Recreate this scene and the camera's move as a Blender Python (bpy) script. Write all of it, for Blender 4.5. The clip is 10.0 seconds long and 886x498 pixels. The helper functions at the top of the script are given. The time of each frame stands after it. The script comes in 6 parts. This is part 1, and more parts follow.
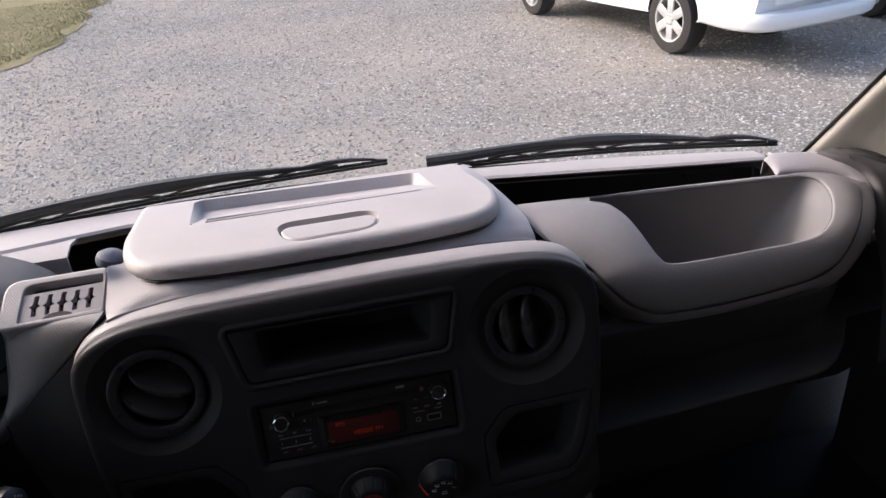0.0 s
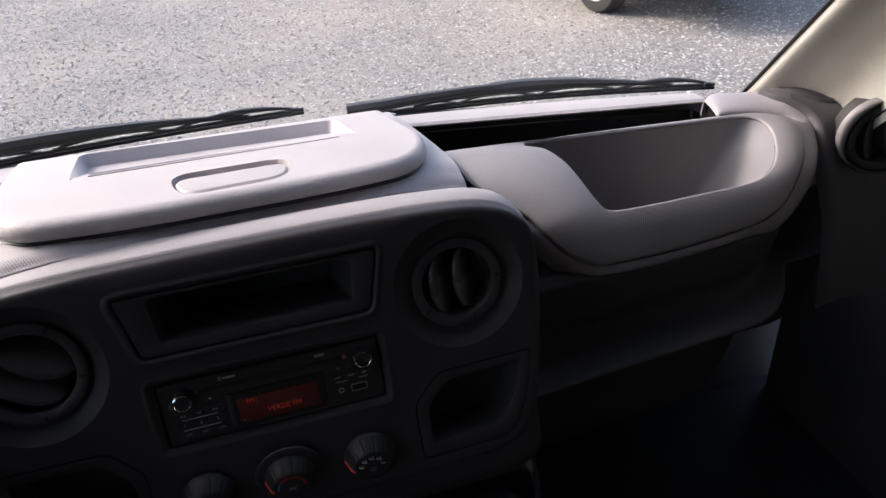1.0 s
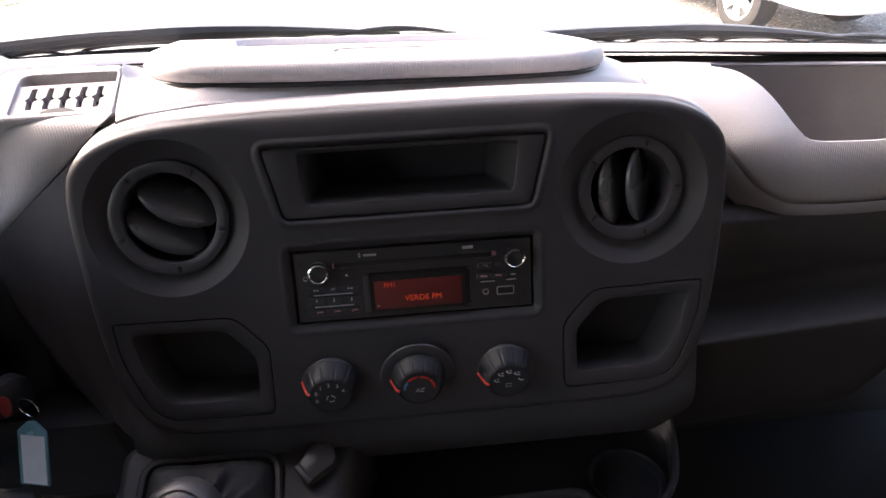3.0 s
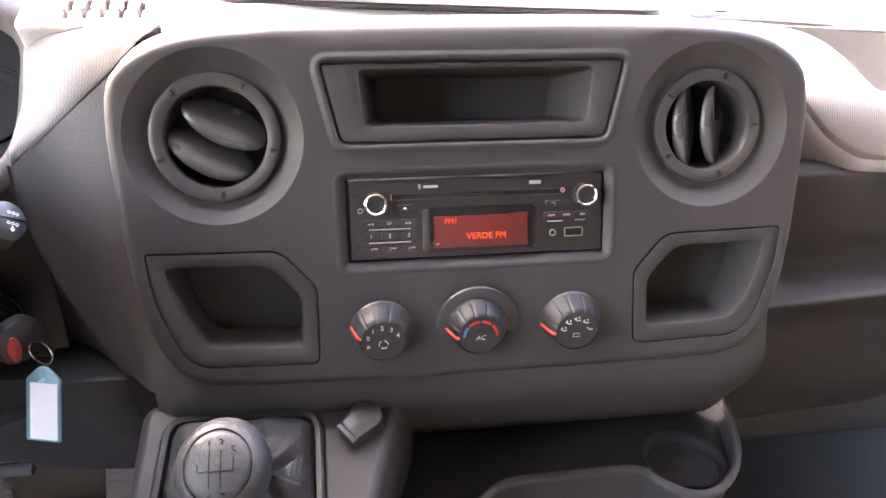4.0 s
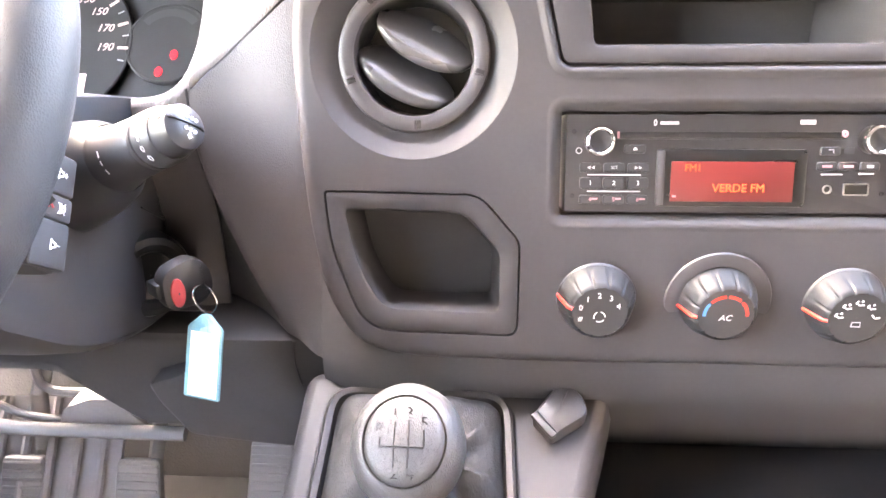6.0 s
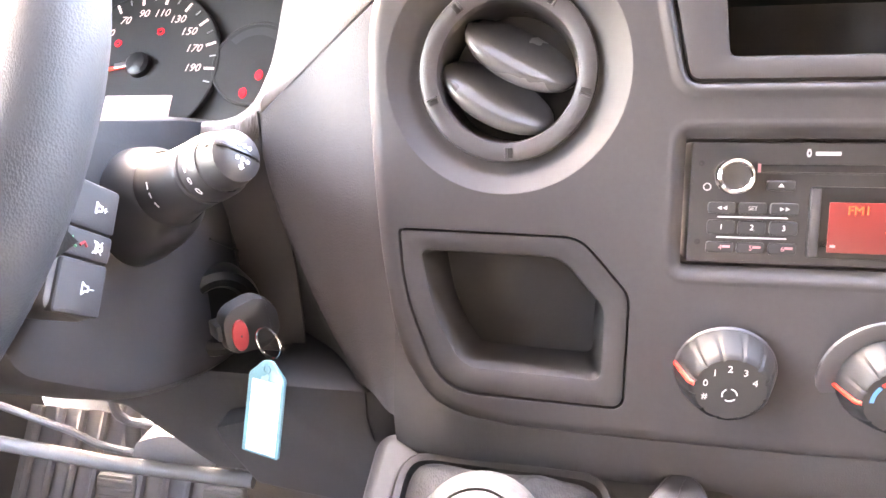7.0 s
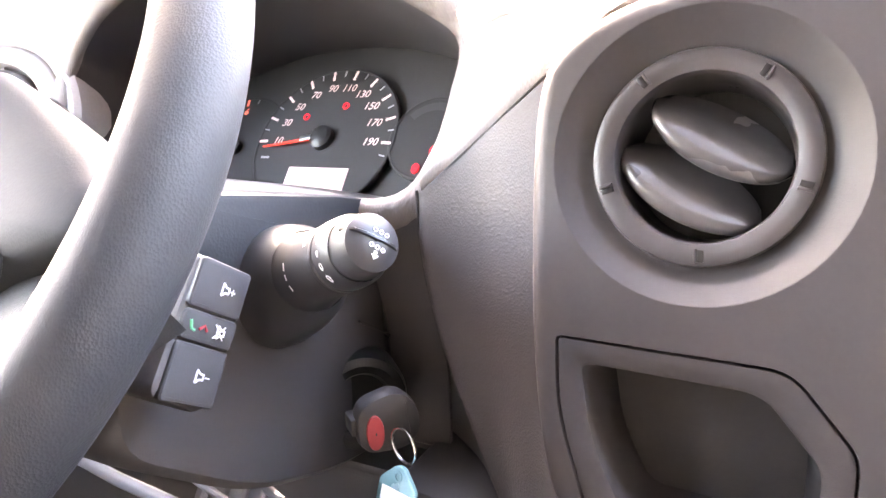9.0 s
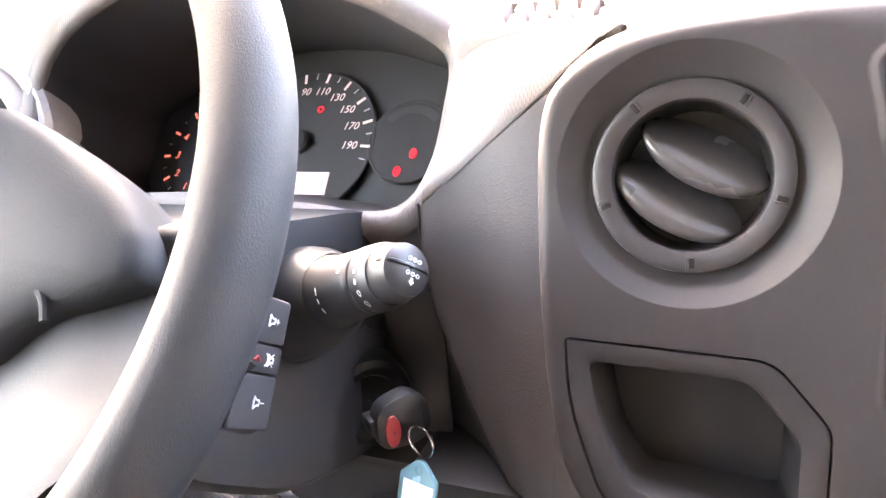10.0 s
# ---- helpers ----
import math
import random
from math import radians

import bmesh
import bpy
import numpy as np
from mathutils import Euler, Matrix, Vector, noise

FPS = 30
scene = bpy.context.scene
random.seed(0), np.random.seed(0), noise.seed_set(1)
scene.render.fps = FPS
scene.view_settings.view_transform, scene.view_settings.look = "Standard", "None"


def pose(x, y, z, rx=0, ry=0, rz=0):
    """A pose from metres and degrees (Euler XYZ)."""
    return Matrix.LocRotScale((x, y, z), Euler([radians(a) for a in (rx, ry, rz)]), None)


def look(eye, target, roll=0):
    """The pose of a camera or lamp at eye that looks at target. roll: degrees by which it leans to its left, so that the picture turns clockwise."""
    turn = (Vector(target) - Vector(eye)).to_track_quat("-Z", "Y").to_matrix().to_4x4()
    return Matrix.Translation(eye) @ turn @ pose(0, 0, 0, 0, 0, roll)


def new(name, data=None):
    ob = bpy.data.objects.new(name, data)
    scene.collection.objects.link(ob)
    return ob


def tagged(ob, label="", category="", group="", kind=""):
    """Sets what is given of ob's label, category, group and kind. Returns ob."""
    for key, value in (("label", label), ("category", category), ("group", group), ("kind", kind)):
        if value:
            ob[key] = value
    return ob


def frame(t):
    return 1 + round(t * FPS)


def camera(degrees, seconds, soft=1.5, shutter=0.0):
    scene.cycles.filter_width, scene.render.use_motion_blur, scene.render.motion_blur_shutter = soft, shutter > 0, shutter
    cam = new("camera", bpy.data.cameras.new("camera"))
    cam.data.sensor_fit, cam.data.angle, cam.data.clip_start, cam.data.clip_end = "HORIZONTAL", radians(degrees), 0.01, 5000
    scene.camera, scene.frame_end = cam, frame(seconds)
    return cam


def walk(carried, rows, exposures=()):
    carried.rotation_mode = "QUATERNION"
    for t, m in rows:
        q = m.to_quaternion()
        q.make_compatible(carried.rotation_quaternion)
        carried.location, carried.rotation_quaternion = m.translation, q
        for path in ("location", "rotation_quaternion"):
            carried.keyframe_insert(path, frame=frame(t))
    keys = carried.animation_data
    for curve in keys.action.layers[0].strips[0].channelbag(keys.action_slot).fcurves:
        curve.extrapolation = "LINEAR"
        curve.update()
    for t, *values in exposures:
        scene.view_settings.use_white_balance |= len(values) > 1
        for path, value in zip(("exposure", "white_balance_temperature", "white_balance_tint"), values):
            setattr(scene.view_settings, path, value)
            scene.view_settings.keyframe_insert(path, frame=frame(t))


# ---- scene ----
cam = camera(64.8, 10.0)
PATH = [
    (0, (0.024, -0.527, 1.744), (0.266, 1.215, 0.793), -5.9),
    (0.5, (0.039, -0.492, 1.715), (0.395, 1.205, 0.718), -5.2),
    (1, (0.04, -0.471, 1.695), (0.451, 1.18, 0.644), -4.4),
    (1.5, (0.044, -0.468, 1.68), (0.414, 1.165, 0.586), -5.7),
    (2, (0.032, -0.481, 1.667), (0.293, 1.17, 0.57), -4.6),
    (2.5, (0.002, -0.48, 1.633), (0.186, 1.236, 0.621), -2.3),
    (3, (-0.019, -0.455, 1.580), (0.136, 1.265, 0.571), -1.64),
    (3.2, (-0.027, -0.452, 1.561), (0.115, 1.273, 0.560), -1.04),
    (4.5, (-0.117, -0.451, 1.448), (0.163, 1.351, 0.624), 1.2),
    (5, (-0.122, -0.435, 1.428), (0.126, 1.359, 0.579), 0.7),
    (5.5, (-0.114, -0.412, 1.4), (-0.05, 1.409, 0.575), 0.2),
    (6, (-0.139, -0.385, 1.402), (-0.259, 1.437, 0.587), -0.9),
    (7.5, (-0.131, -0.295, 1.383), (-0.716, 1.487, 0.688), -2.8),
    (8, (-0.127, -0.277, 1.379), (-0.87, 1.474, 0.762), -2.1),
    (8.5, (-0.127, -0.262, 1.379), (-0.974, 1.46, 0.818), -2.9),
    (9, (-0.138, -0.266, 1.386), (-1.079, 1.416, 0.85), -3.6),
    (9.5, (-0.143, -0.278, 1.391), (-1.05, 1.42, 0.849), -3.9),
    (10, (-0.162, -0.299, 1.419), (-0.927, 1.435, 0.78), -4.9),
]
EXPOSURES = [(0, 1.45, 6400, 18), (0.9, 1.68, 6300, 17), (1.5, 1.96, 6300, 17), (2.2, 2.42, 6500, 19), (3.0, 3.5, 6900, 21), (3.3, 3.95, 7100, 22), (4.2, 6.7, 7600, 23), (5.0, 7.4, 7600, 22), (5.6, 7.8, 7700, 21), (7.5, 7.75, 8000, 24), (8.2, 7.9, 8000, 24), (9.2, 7.15, 7900, 24), (10, 6.9, 7800, 22)]
walk(cam, [(t, look(eye, target, roll)) for t, eye, target, roll in PATH], EXPOSURES)

# ---- light ----
SUN_UP, SUN_TURN = 33.0, -58.0
world = bpy.data.worlds.new("sky")
scene.world = world
world.use_nodes = True
sky = world.node_tree.nodes.new("ShaderNodeTexSky")
sky.sky_type, sky.sun_disc = "NISHITA", False
sky.sun_elevation, sky.sun_rotation = radians(SUN_UP), radians(SUN_TURN)
sky.air_density, sky.dust_density, sky.ozone_density = 1.0, 4.0, 0.6
world.node_tree.links.new(sky.outputs[0], world.node_tree.nodes["Background"].inputs[0])
world.node_tree.nodes["Background"].inputs[1].default_value = 0.12
sun = new("sun", bpy.data.lights.new("sun", "SUN"))
sun.data.energy, sun.data.angle, sun.data.color = 0.85, radians(14), (1.0, 0.96, 0.92)
_a, _e = radians(SUN_TURN), radians(SUN_UP)
sun.matrix_world = look((0, 0, 8), (-math.sin(_a) * math.cos(_e), -math.cos(_a) * math.cos(_e), 8 - math.sin(_e)))


# ---- materials ----
def nodes_of(name):
    m = bpy.data.materials.new(name)
    m.use_nodes = True
    t = m.node_tree
    return m, t.nodes, t.links, t.nodes["Principled BSDF"]


def rgb(c):
    return (*c, 1.0) if len(c) == 3 else c


def math_node(N, L, op, a, b=None):
    n = N.new("ShaderNodeMath")
    n.operation = op
    for k, v in enumerate((a, b)):
        if v is None:
            continue
        if isinstance(v, (int, float)):
            n.inputs[k].default_value = v
        else:
            L.new(v, n.inputs[k])
    return n.outputs[0]


def plastic(name, color, rough=0.5, grain=900.0, bump=0.15, depth=0.0004, pattern="grain", vary=0.12, spec=0.5, coat=0.0):
    """Moulded plastic: colour that drifts a little, fine relief of a grain, knurl or leather kind, uneven gloss."""
    m, N, L, B = nodes_of(name)
    co = N.new("ShaderNodeTexCoord").outputs["Object"]
    big = N.new("ShaderNodeTexNoise")
    big.inputs["Scale"].default_value, big.inputs["Detail"].default_value = 9.0, 5.0
    L.new(co, big.inputs["Vector"])
    fine = N.new("ShaderNodeTexNoise")
    fine.inputs["Scale"].default_value, fine.inputs["Detail"].default_value = 380.0, 3.0
    L.new(co, fine.inputs["Vector"])
    ramp = N.new("ShaderNodeValToRGB")
    ramp.color_ramp.elements[0].position, ramp.color_ramp.elements[1].position = 0.3, 0.7
    ramp.color_ramp.elements[0].color = rgb([c * (1 - vary) for c in color])
    ramp.color_ramp.elements[1].color = rgb([c * (1 + vary) for c in color])
    mixed = math_node(N, L, "ADD", math_node(N, L, "MULTIPLY", big.outputs[0], 0.7), math_node(N, L, "MULTIPLY", fine.outputs[0], 0.3))
    L.new(mixed, ramp.inputs[0])
    L.new(ramp.outputs[0], B.inputs["Base Color"])
    L.new(math_node(N, L, "ADD", math_node(N, L, "MULTIPLY", big.outputs[0], 0.16), rough - 0.08), B.inputs["Roughness"])
    B.inputs["Specular IOR Level"].default_value = spec
    B.inputs["Coat Weight"].default_value = coat
    bp = N.new("ShaderNodeBump")
    bp.inputs["Strength"].default_value, bp.inputs["Distance"].default_value = bump, depth
    if pattern == "knurl":
        hs = []
        for turn in (45, -45):
            mp = N.new("ShaderNodeMapping")
            mp.inputs["Rotation"].default_value = (radians(20), 0, radians(turn))
            L.new(co, mp.inputs[0])
            w = N.new("ShaderNodeTexWave")
            w.bands_direction = "X"
            w.inputs["Scale"].default_value = grain / 6.3
            w.inputs["Distortion"].default_value = 0.0
            L.new(mp.outputs[0], w.inputs[0])
            hs.append(w.outputs["Fac"])
        h = math_node(N, L, "MULTIPLY", *hs)
    elif pattern == "leather":
        v = N.new("ShaderNodeTexVoronoi")
        v.inputs["Scale"].default_value = grain
        L.new(co, v.inputs["Vector"])
        mp = N.new("ShaderNodeMapping")
        mp.inputs["Scale"].default_value = (1, 0.5, 0.5)
        L.new(co, mp.inputs[0])
        L.new(mp.outputs[0], v.inputs["Vector"])
        h = math_node(N, L, "ADD", v.outputs["Distance"], math_node(N, L, "MULTIPLY", fine.outputs[0], 0.25))
    else:
        g = N.new("ShaderNodeTexNoise")
        g.inputs["Scale"].default_value, g.inputs["Detail"].default_value = grain, 2.0
        L.new(co, g.inputs["Vector"])
        h = g.outputs[0]
    L.new(h, bp.inputs["Height"])
    L.new(bp.outputs[0], B.inputs["Normal"])
    return m


def plain(name, color, rough=0.4, metal=0.0, emit=0.0, coat=0.0):
    m, N, L, B = nodes_of(name)
    co = N.new("ShaderNodeTexCoord").outputs["Object"]
    n = N.new("ShaderNodeTexNoise")
    n.inputs["Scale"].default_value, n.inputs["Detail"].default_value = 60.0, 4.0
    L.new(co, n.inputs["Vector"])
    r = N.new("ShaderNodeValToRGB")
    r.color_ramp.elements[0].color, r.color_ramp.elements[1].color = rgb([c * 0.92 for c in color]), rgb([min(1, c * 1.06) for c in color])
    L.new(n.outputs[0], r.inputs[0])
    L.new(r.outputs[0], B.inputs["Base Color"])
    L.new(math_node(N, L, "ADD", math_node(N, L, "MULTIPLY", n.outputs[0], 0.12), max(0.0, rough - 0.06)), B.inputs["Roughness"])
    B.inputs["Metallic"].default_value, B.inputs["Coat Weight"].default_value = metal, coat
    if emit:
        B.inputs["Emission Color"].default_value, B.inputs["Emission Strength"].default_value = rgb(color), emit
    return m


def pane_glass(name, tint=(0.93, 0.96, 0.95), gloss=0.02):
    m, N, L, B = nodes_of(name)
    N.remove(B)
    tr, gl, mx = N.new("ShaderNodeBsdfTransparent"), N.new("ShaderNodeBsdfGlossy"), N.new("ShaderNodeMixShader")
    tr.inputs[0].default_value, gl.inputs["Roughness"].default_value = rgb(tint), gloss
    mx.inputs[0].default_value = 0.03
    L.new(tr.outputs[0], mx.inputs[1]), L.new(gl.outputs[0], mx.inputs[2])
    L.new(mx.outputs[0], N["Material Output"].inputs[0])
    return m


def ground_material(name, dark, light, brown, scale=45.0, bump=0.9):
    m, N, L, B = nodes_of(name)
    co = N.new("ShaderNodeTexCoord").outputs["Object"]
    v = N.new("ShaderNodeTexVoronoi")
    v.inputs["Scale"].default_value = scale
    L.new(co, v.inputs["Vector"])
    n1, n2 = N.new("ShaderNodeTexNoise"), N.new("ShaderNodeTexNoise")
    n1.inputs["Scale"].default_value, n1.inputs["Detail"].default_value = 0.4, 6.0
    n2.inputs["Scale"].default_value, n2.inputs["Detail"].default_value = 90.0, 3.0
    L.new(co, n1.inputs["Vector"]), L.new(co, n2.inputs["Vector"])
    stone = N.new("ShaderNodeValToRGB")
    stone.color_ramp.elements[0].color, stone.color_ramp.elements[1].color = rgb(dark), rgb(light)
    sep = N.new("ShaderNodeSeparateColor")
    L.new(v.outputs["Color"], sep.inputs[0])
    mid_tone = stone.color_ramp.elements.new(0.55)
    mid_tone.color = rgb([(a * 0.55 + b * 0.45) for a, b in zip(dark, light)])
    L.new(math_node(N, L, "ADD", math_node(N, L, "MULTIPLY", sep.outputs[0], 0.7), math_node(N, L, "MULTIPLY", n2.outputs[0], 0.3)), stone.inputs[0])
    dirt = N.new("ShaderNodeValToRGB")
    dirt.color_ramp.elements[0].position, dirt.color_ramp.elements[1].position = 0.36, 0.6
    dirt.color_ramp.elements[0].color, dirt.color_ramp.elements[1].color = (0, 0, 0, 1), (0.85, 0.85, 0.85, 1)
    L.new(n1.outputs[0], dirt.inputs[0])
    mx = N.new("ShaderNodeMixRGB")
    mx.inputs[2].default_value = rgb(brown)
    L.new(dirt.outputs[0], mx.inputs[0]), L.new(stone.outputs[0], mx.inputs[1])
    L.new(mx.outputs[0], B.inputs["Base Color"])
    B.inputs["Roughness"].default_value, B.inputs["Specular IOR Level"].default_value = 0.9, 0.25
    bp = N.new("ShaderNodeBump")
    bp.inputs["Strength"].default_value, bp.inputs["Distance"].default_value = bump, 0.012
    L.new(math_node(N, L, "SUBTRACT", n2.outputs[0], v.outputs["Distance"]), bp.inputs["Height"])
    L.new(bp.outputs[0], B.inputs["Normal"])
    return m


def stone_material(name):
    m, N, L, B = nodes_of(name)
    r = N.new("ShaderNodeValToRGB")
    r.color_ramp.elements[0].color, r.color_ramp.elements[1].color = (0.16, 0.151, 0.14, 1), (0.64, 0.612, 0.575, 1)
    e = r.color_ramp.elements.new(0.5)
    e.color = (0.33, 0.312, 0.29, 1)
    L.new(N.new("ShaderNodeNewGeometry").outputs["Random Per Island"], r.inputs[0])
    L.new(r.outputs[0], B.inputs["Base Color"])
    B.inputs["Roughness"].default_value = 0.85
    return m


M_TOP = plastic("light_grey_dash_plastic", (0.42, 0.393, 0.392), 0.5, 1150, 0.45, 0.0005, "knurl")
M_SMOOTH = plastic("light_grey_smooth_plastic", (0.37, 0.345, 0.345), 0.5, 1500, 0.12, 0.0002)
M_MID = plastic("mid_grey_dash_plastic", (0.23, 0.215, 0.22), 0.5, 1300, 0.2, 0.0003)
# darker copies of the light dash plastics; the shade is in their colour
M_TOP_SHADE = plastic("shaded_grey_knurled_plastic", (0.26, 0.243, 0.242), 0.5, 1300, 0.4, 0.0004, "knurl")
M_BOWL_SHADE = plastic("shaded_light_grey_smooth_plastic", (0.2, 0.188, 0.188), 0.5, 1500, 0.12, 0.0002)
M_RIM_SHADE = plastic("shaded_brown_grey_knurled_plastic", (0.15, 0.134, 0.128), 0.52, 1300, 0.4, 0.0004, "knurl")
M_FASCIA = plastic("dark_grey_fascia_plastic", (0.041, 0.0378, 0.0396), 0.5, 1500, 0.16, 0.0003, spec=0.3)
M_LEATHER = plastic("dark_grey_leather_grain_plastic", (0.05, 0.045, 0.046), 0.5, 1500, 0.36, 0.0005, "leather")
M_LOWER = plastic("charcoal_lower_dash_plastic", (0.047, 0.0445, 0.046), 0.66, 1200, 0.25, 0.0004, spec=0.3)
M_BLACK = plastic("black_plastic", (0.028, 0.027, 0.0285), 0.42, 1600, 0.15, 0.0003)
M_VENT = plastic("black_satin_vent_plastic", (0.058, 0.057, 0.06), 0.27, 1500, 0.05, 0.0002, spec=0.7)
M_RING = plastic("dark_grey_vent_ring_plastic", (0.044, 0.041, 0.044), 0.4, 1500, 0.08, 0.0002)
M_GLOSS = plastic("gloss_black_radio_plastic", (0.026, 0.024, 0.025), 0.34, 900, 0.05, 0.0001)
M_WHEEL = plastic("dark_grey_grained_wheel_skin", (0.037, 0.037, 0.039), 0.6, 1900, 0.28, 0.0004, "leather", spec=0.25)
M_SHROUD = plastic("dark_grey_shroud_plastic", (0.044, 0.043, 0.0455), 0.5, 1300, 0.2, 0.0003)
M_PAD = plastic("grey_airbag_cover_plastic", (0.03, 0.0312, 0.0335), 0.66, 1300, 0.18, 0.0004, "leather", spec=0.2)
M_KNOB = plastic("dark_grey_knob_skin", (0.045, 0.045, 0.048), 0.45, 1500, 0.4, 0.0004, "leather")
M_GRIP = plastic("charcoal_ribbed_grip", (0.02, 0.0205, 0.0225), 0.5, 1500, 0.1, 0.0002, spec=0.35)
M_BOOT = plastic("black_leatherette_boot", (0.022, 0.0215, 0.023), 0.6, 1200, 0.4, 0.0006, "leather", spec=0.35)
M_PILLAR = plastic("cream_pillar_trim", (0.6, 0.585, 0.54), 0.6, 900, 0.2, 0.0003)
M_RUBBER = plastic("black_rubber", (0.02, 0.02, 0.021), 0.6, 500, 0.3, 0.0005)
# border black, which also stands in for shade in slots and recesses
M_FRIT_SHADE = plain("black_border_and_recess_shade", (0.008, 0.008, 0.008), 0.3)
M_CHROME = plain("chrome", (0.85, 0.85, 0.86), 0.12, 1.0)
M_STEEL = plain("dull_steel", (0.5, 0.5, 0.51), 0.35, 1.0)
M_GOLD = plain("yellow_brass_mark", (0.55, 0.42, 0.2), 0.35, 1.0)
M_WHITE = plain("white_print", (0.75, 0.74, 0.76), 0.5)
M_GREYPRINT = plain("pale_grey_print", (0.42, 0.4, 0.42), 0.5)
M_PINK = plain("faded_pink_print", (0.42, 0.2, 0.22), 0.5)
M_RED = plain("red_pointer", (0.75, 0.035, 0.02), 0.4)
M_BLUE = plain("blue_print", (0.06, 0.25, 0.55), 0.4)
M_GREEN = plain("green_print", (0.08, 0.4, 0.2), 0.4)
M_KEYRED = plain("dark_red_button", (0.33, 0.03, 0.035), 0.45)
M_LCD = plain("red_backlit_display", (0.1, 0.013, 0.012), 0.35, 0, 0.003)
M_LCDTEXT = plain("orange_red_lit_characters", (1.0, 0.09, 0.025), 0.4, 0, 0.009)
M_LAMP = plain("red_warning_lamp", (0.9, 0.02, 0.03), 0.4, 0, 0.01)
M_NEEDLE = plain("red_needle", (0.8, 0.05, 0.03), 0.4, 0, 0.006)
M_DIALPRINT = plain("lit_pinkish_dial_print", (0.8, 0.6, 0.58), 0.5, 0, 0.004)
M_DIALRED = plain("lit_red_dial_print", (0.9, 0.2, 0.15), 0.5, 0, 0.012)
M_DIAL = plastic("matt_black_dial_face", (0.03, 0.028, 0.03), 0.6, 900, 0.05, 0.0001)
M_TRIPLCD = plain("pale_pink_trip_display", (0.6, 0.47, 0.5), 0.4, 0, 0.008)
M_TAGBLUE = plain("translucent_blue_plastic", (0.22, 0.47, 0.55), 0.25)
M_TAGBLUE.node_tree.nodes["Principled BSDF"].inputs["Transmission Weight"].default_value = 0.25
M_PAPER = plain("white_paper_insert", (0.78, 0.8, 0.82), 0.5)
M_GLASS = pane_glass("window_glass")
M_GRAVEL = ground_material("grey_gravel", (0.09, 0.086, 0.08), (0.45, 0.432, 0.405), (0.36, 0.322, 0.283), 85.0, 0.5)
M_GRASS = ground_material("dry_grass", (0.14, 0.12, 0.05), (0.33, 0.29, 0.16), (0.26, 0.225, 0.12), 120.0, 0.6)
M_STONE = stone_material("gravel_stones")
M_BLADE = plain("dry_olive_grass_blades", (0.27, 0.24, 0.115), 0.8)
M_PAINT = plain("white_van_paint", (0.82, 0.83, 0.85), 0.3, 0, 0, 0.6)
M_DARKPAINT = plain("dark_green_car_paint", (0.02, 0.032, 0.03), 0.3, 0, 0, 0.6)
M_TYRE = plastic("dusty_tyre_rubber", (0.022, 0.021, 0.0205), 0.8, 200, 0.4, 0.002)
M_RIM = plain("silver_wheel_rim", (0.72, 0.72, 0.73), 0.3, 0.6)
M_TAIL = plain("red_tail_lamp_lens", (0.4, 0.02, 0.02), 0.2)
M_CARGLASS = plain("dark_car_glass", (0.02, 0.024, 0.026), 0.08)
M_HEADLINER = plastic("grey_roof_lining", (0.3, 0.295, 0.28), 0.9, 500, 0.3, 0.001)
M_MAT = plastic("grey_rubber_floor_mat", (0.17, 0.166, 0.17), 0.65, 300, 0.3, 0.001)
M_PEDAL = plastic("worn_grey_pedal_rubber", (0.15, 0.147, 0.147), 0.6, 500, 0.3, 0.0006)
M_CARPET = plastic("dark_grey_carpet", (0.075, 0.072, 0.07), 0.9, 300, 0.6, 0.002)
M_POD = plastic("dark_grey_pod_plastic", (0.1, 0.095, 0.097), 0.5, 1400, 0.2, 0.0003)
M_BULK = plastic("grey_bulkhead_panel", (0.06, 0.058, 0.057), 0.7, 400, 0.2, 0.001)


# ---- builders ----
V = Vector


def finish(bm, angle=35):
    bmesh.ops.remove_doubles(bm, verts=bm.verts, dist=1e-6)
    bmesh.ops.recalc_face_normals(bm, faces=bm.faces)
    me = bpy.data.meshes.new("mesh")
    bm.to_mesh(me)
    bm.free()
    for p in me.polygons:
        p.use_smooth = True
    me.set_sharp_from_angle(angle=radians(angle))
    return me


def thing(name, at, label, category, group="", kind=""):
    e = new(name)
    e.location = at
    e.empty_display_size = 0.02
    return tagged(e, label, category, group, kind)


def part(name, bm, material, parent, label="", angle=35):
    """One mesh object under a thing or a part. Vertices are in world metres."""
    me = finish(bm, angle)
    me.materials.append(material)
    me.name = name
    ob = new(name, me)
    ob.parent = parent
    if parent.type == "EMPTY":
        ob.matrix_parent_inverse = Matrix.Translation(parent.location).inverted()
    if label:
        tagged(ob, label)
    return ob


def single(name, bm, material, label, category, kind="", group="", angle=35):
    me = finish(bm, angle)
    me.materials.append(material)
    me.name = name
    return tagged(new(name, me), label, category, group, kind)


def add_box(bm, c, size, bevel=0.0, m=None, seg=2):
    r = bmesh.ops.create_cube(bm, size=1.0)
    vs = r["verts"]
    for v in vs:
        v.co = V((v.co.x * size[0], v.co.y * size[1], v.co.z * size[2]))
    if bevel:
        es = list({e for v in vs for e in v.link_edges})
        r = bmesh.ops.bevel(bm, geom=es, offset=bevel, segments=seg, affect="EDGES", profile=0.5)
        vs = list({v for f in r["faces"] for v in f.verts} | {v for v in vs if v.is_valid})
    t = Matrix.Translation(c)
    if m is not None:
        t = m @ t
    for v in vs:
        v.co = t @ v.co
    return bm


def box(c, size, bevel=0.0, m=None, seg=2):
    return add_box(bmesh.new(), c, size, bevel, m, seg)


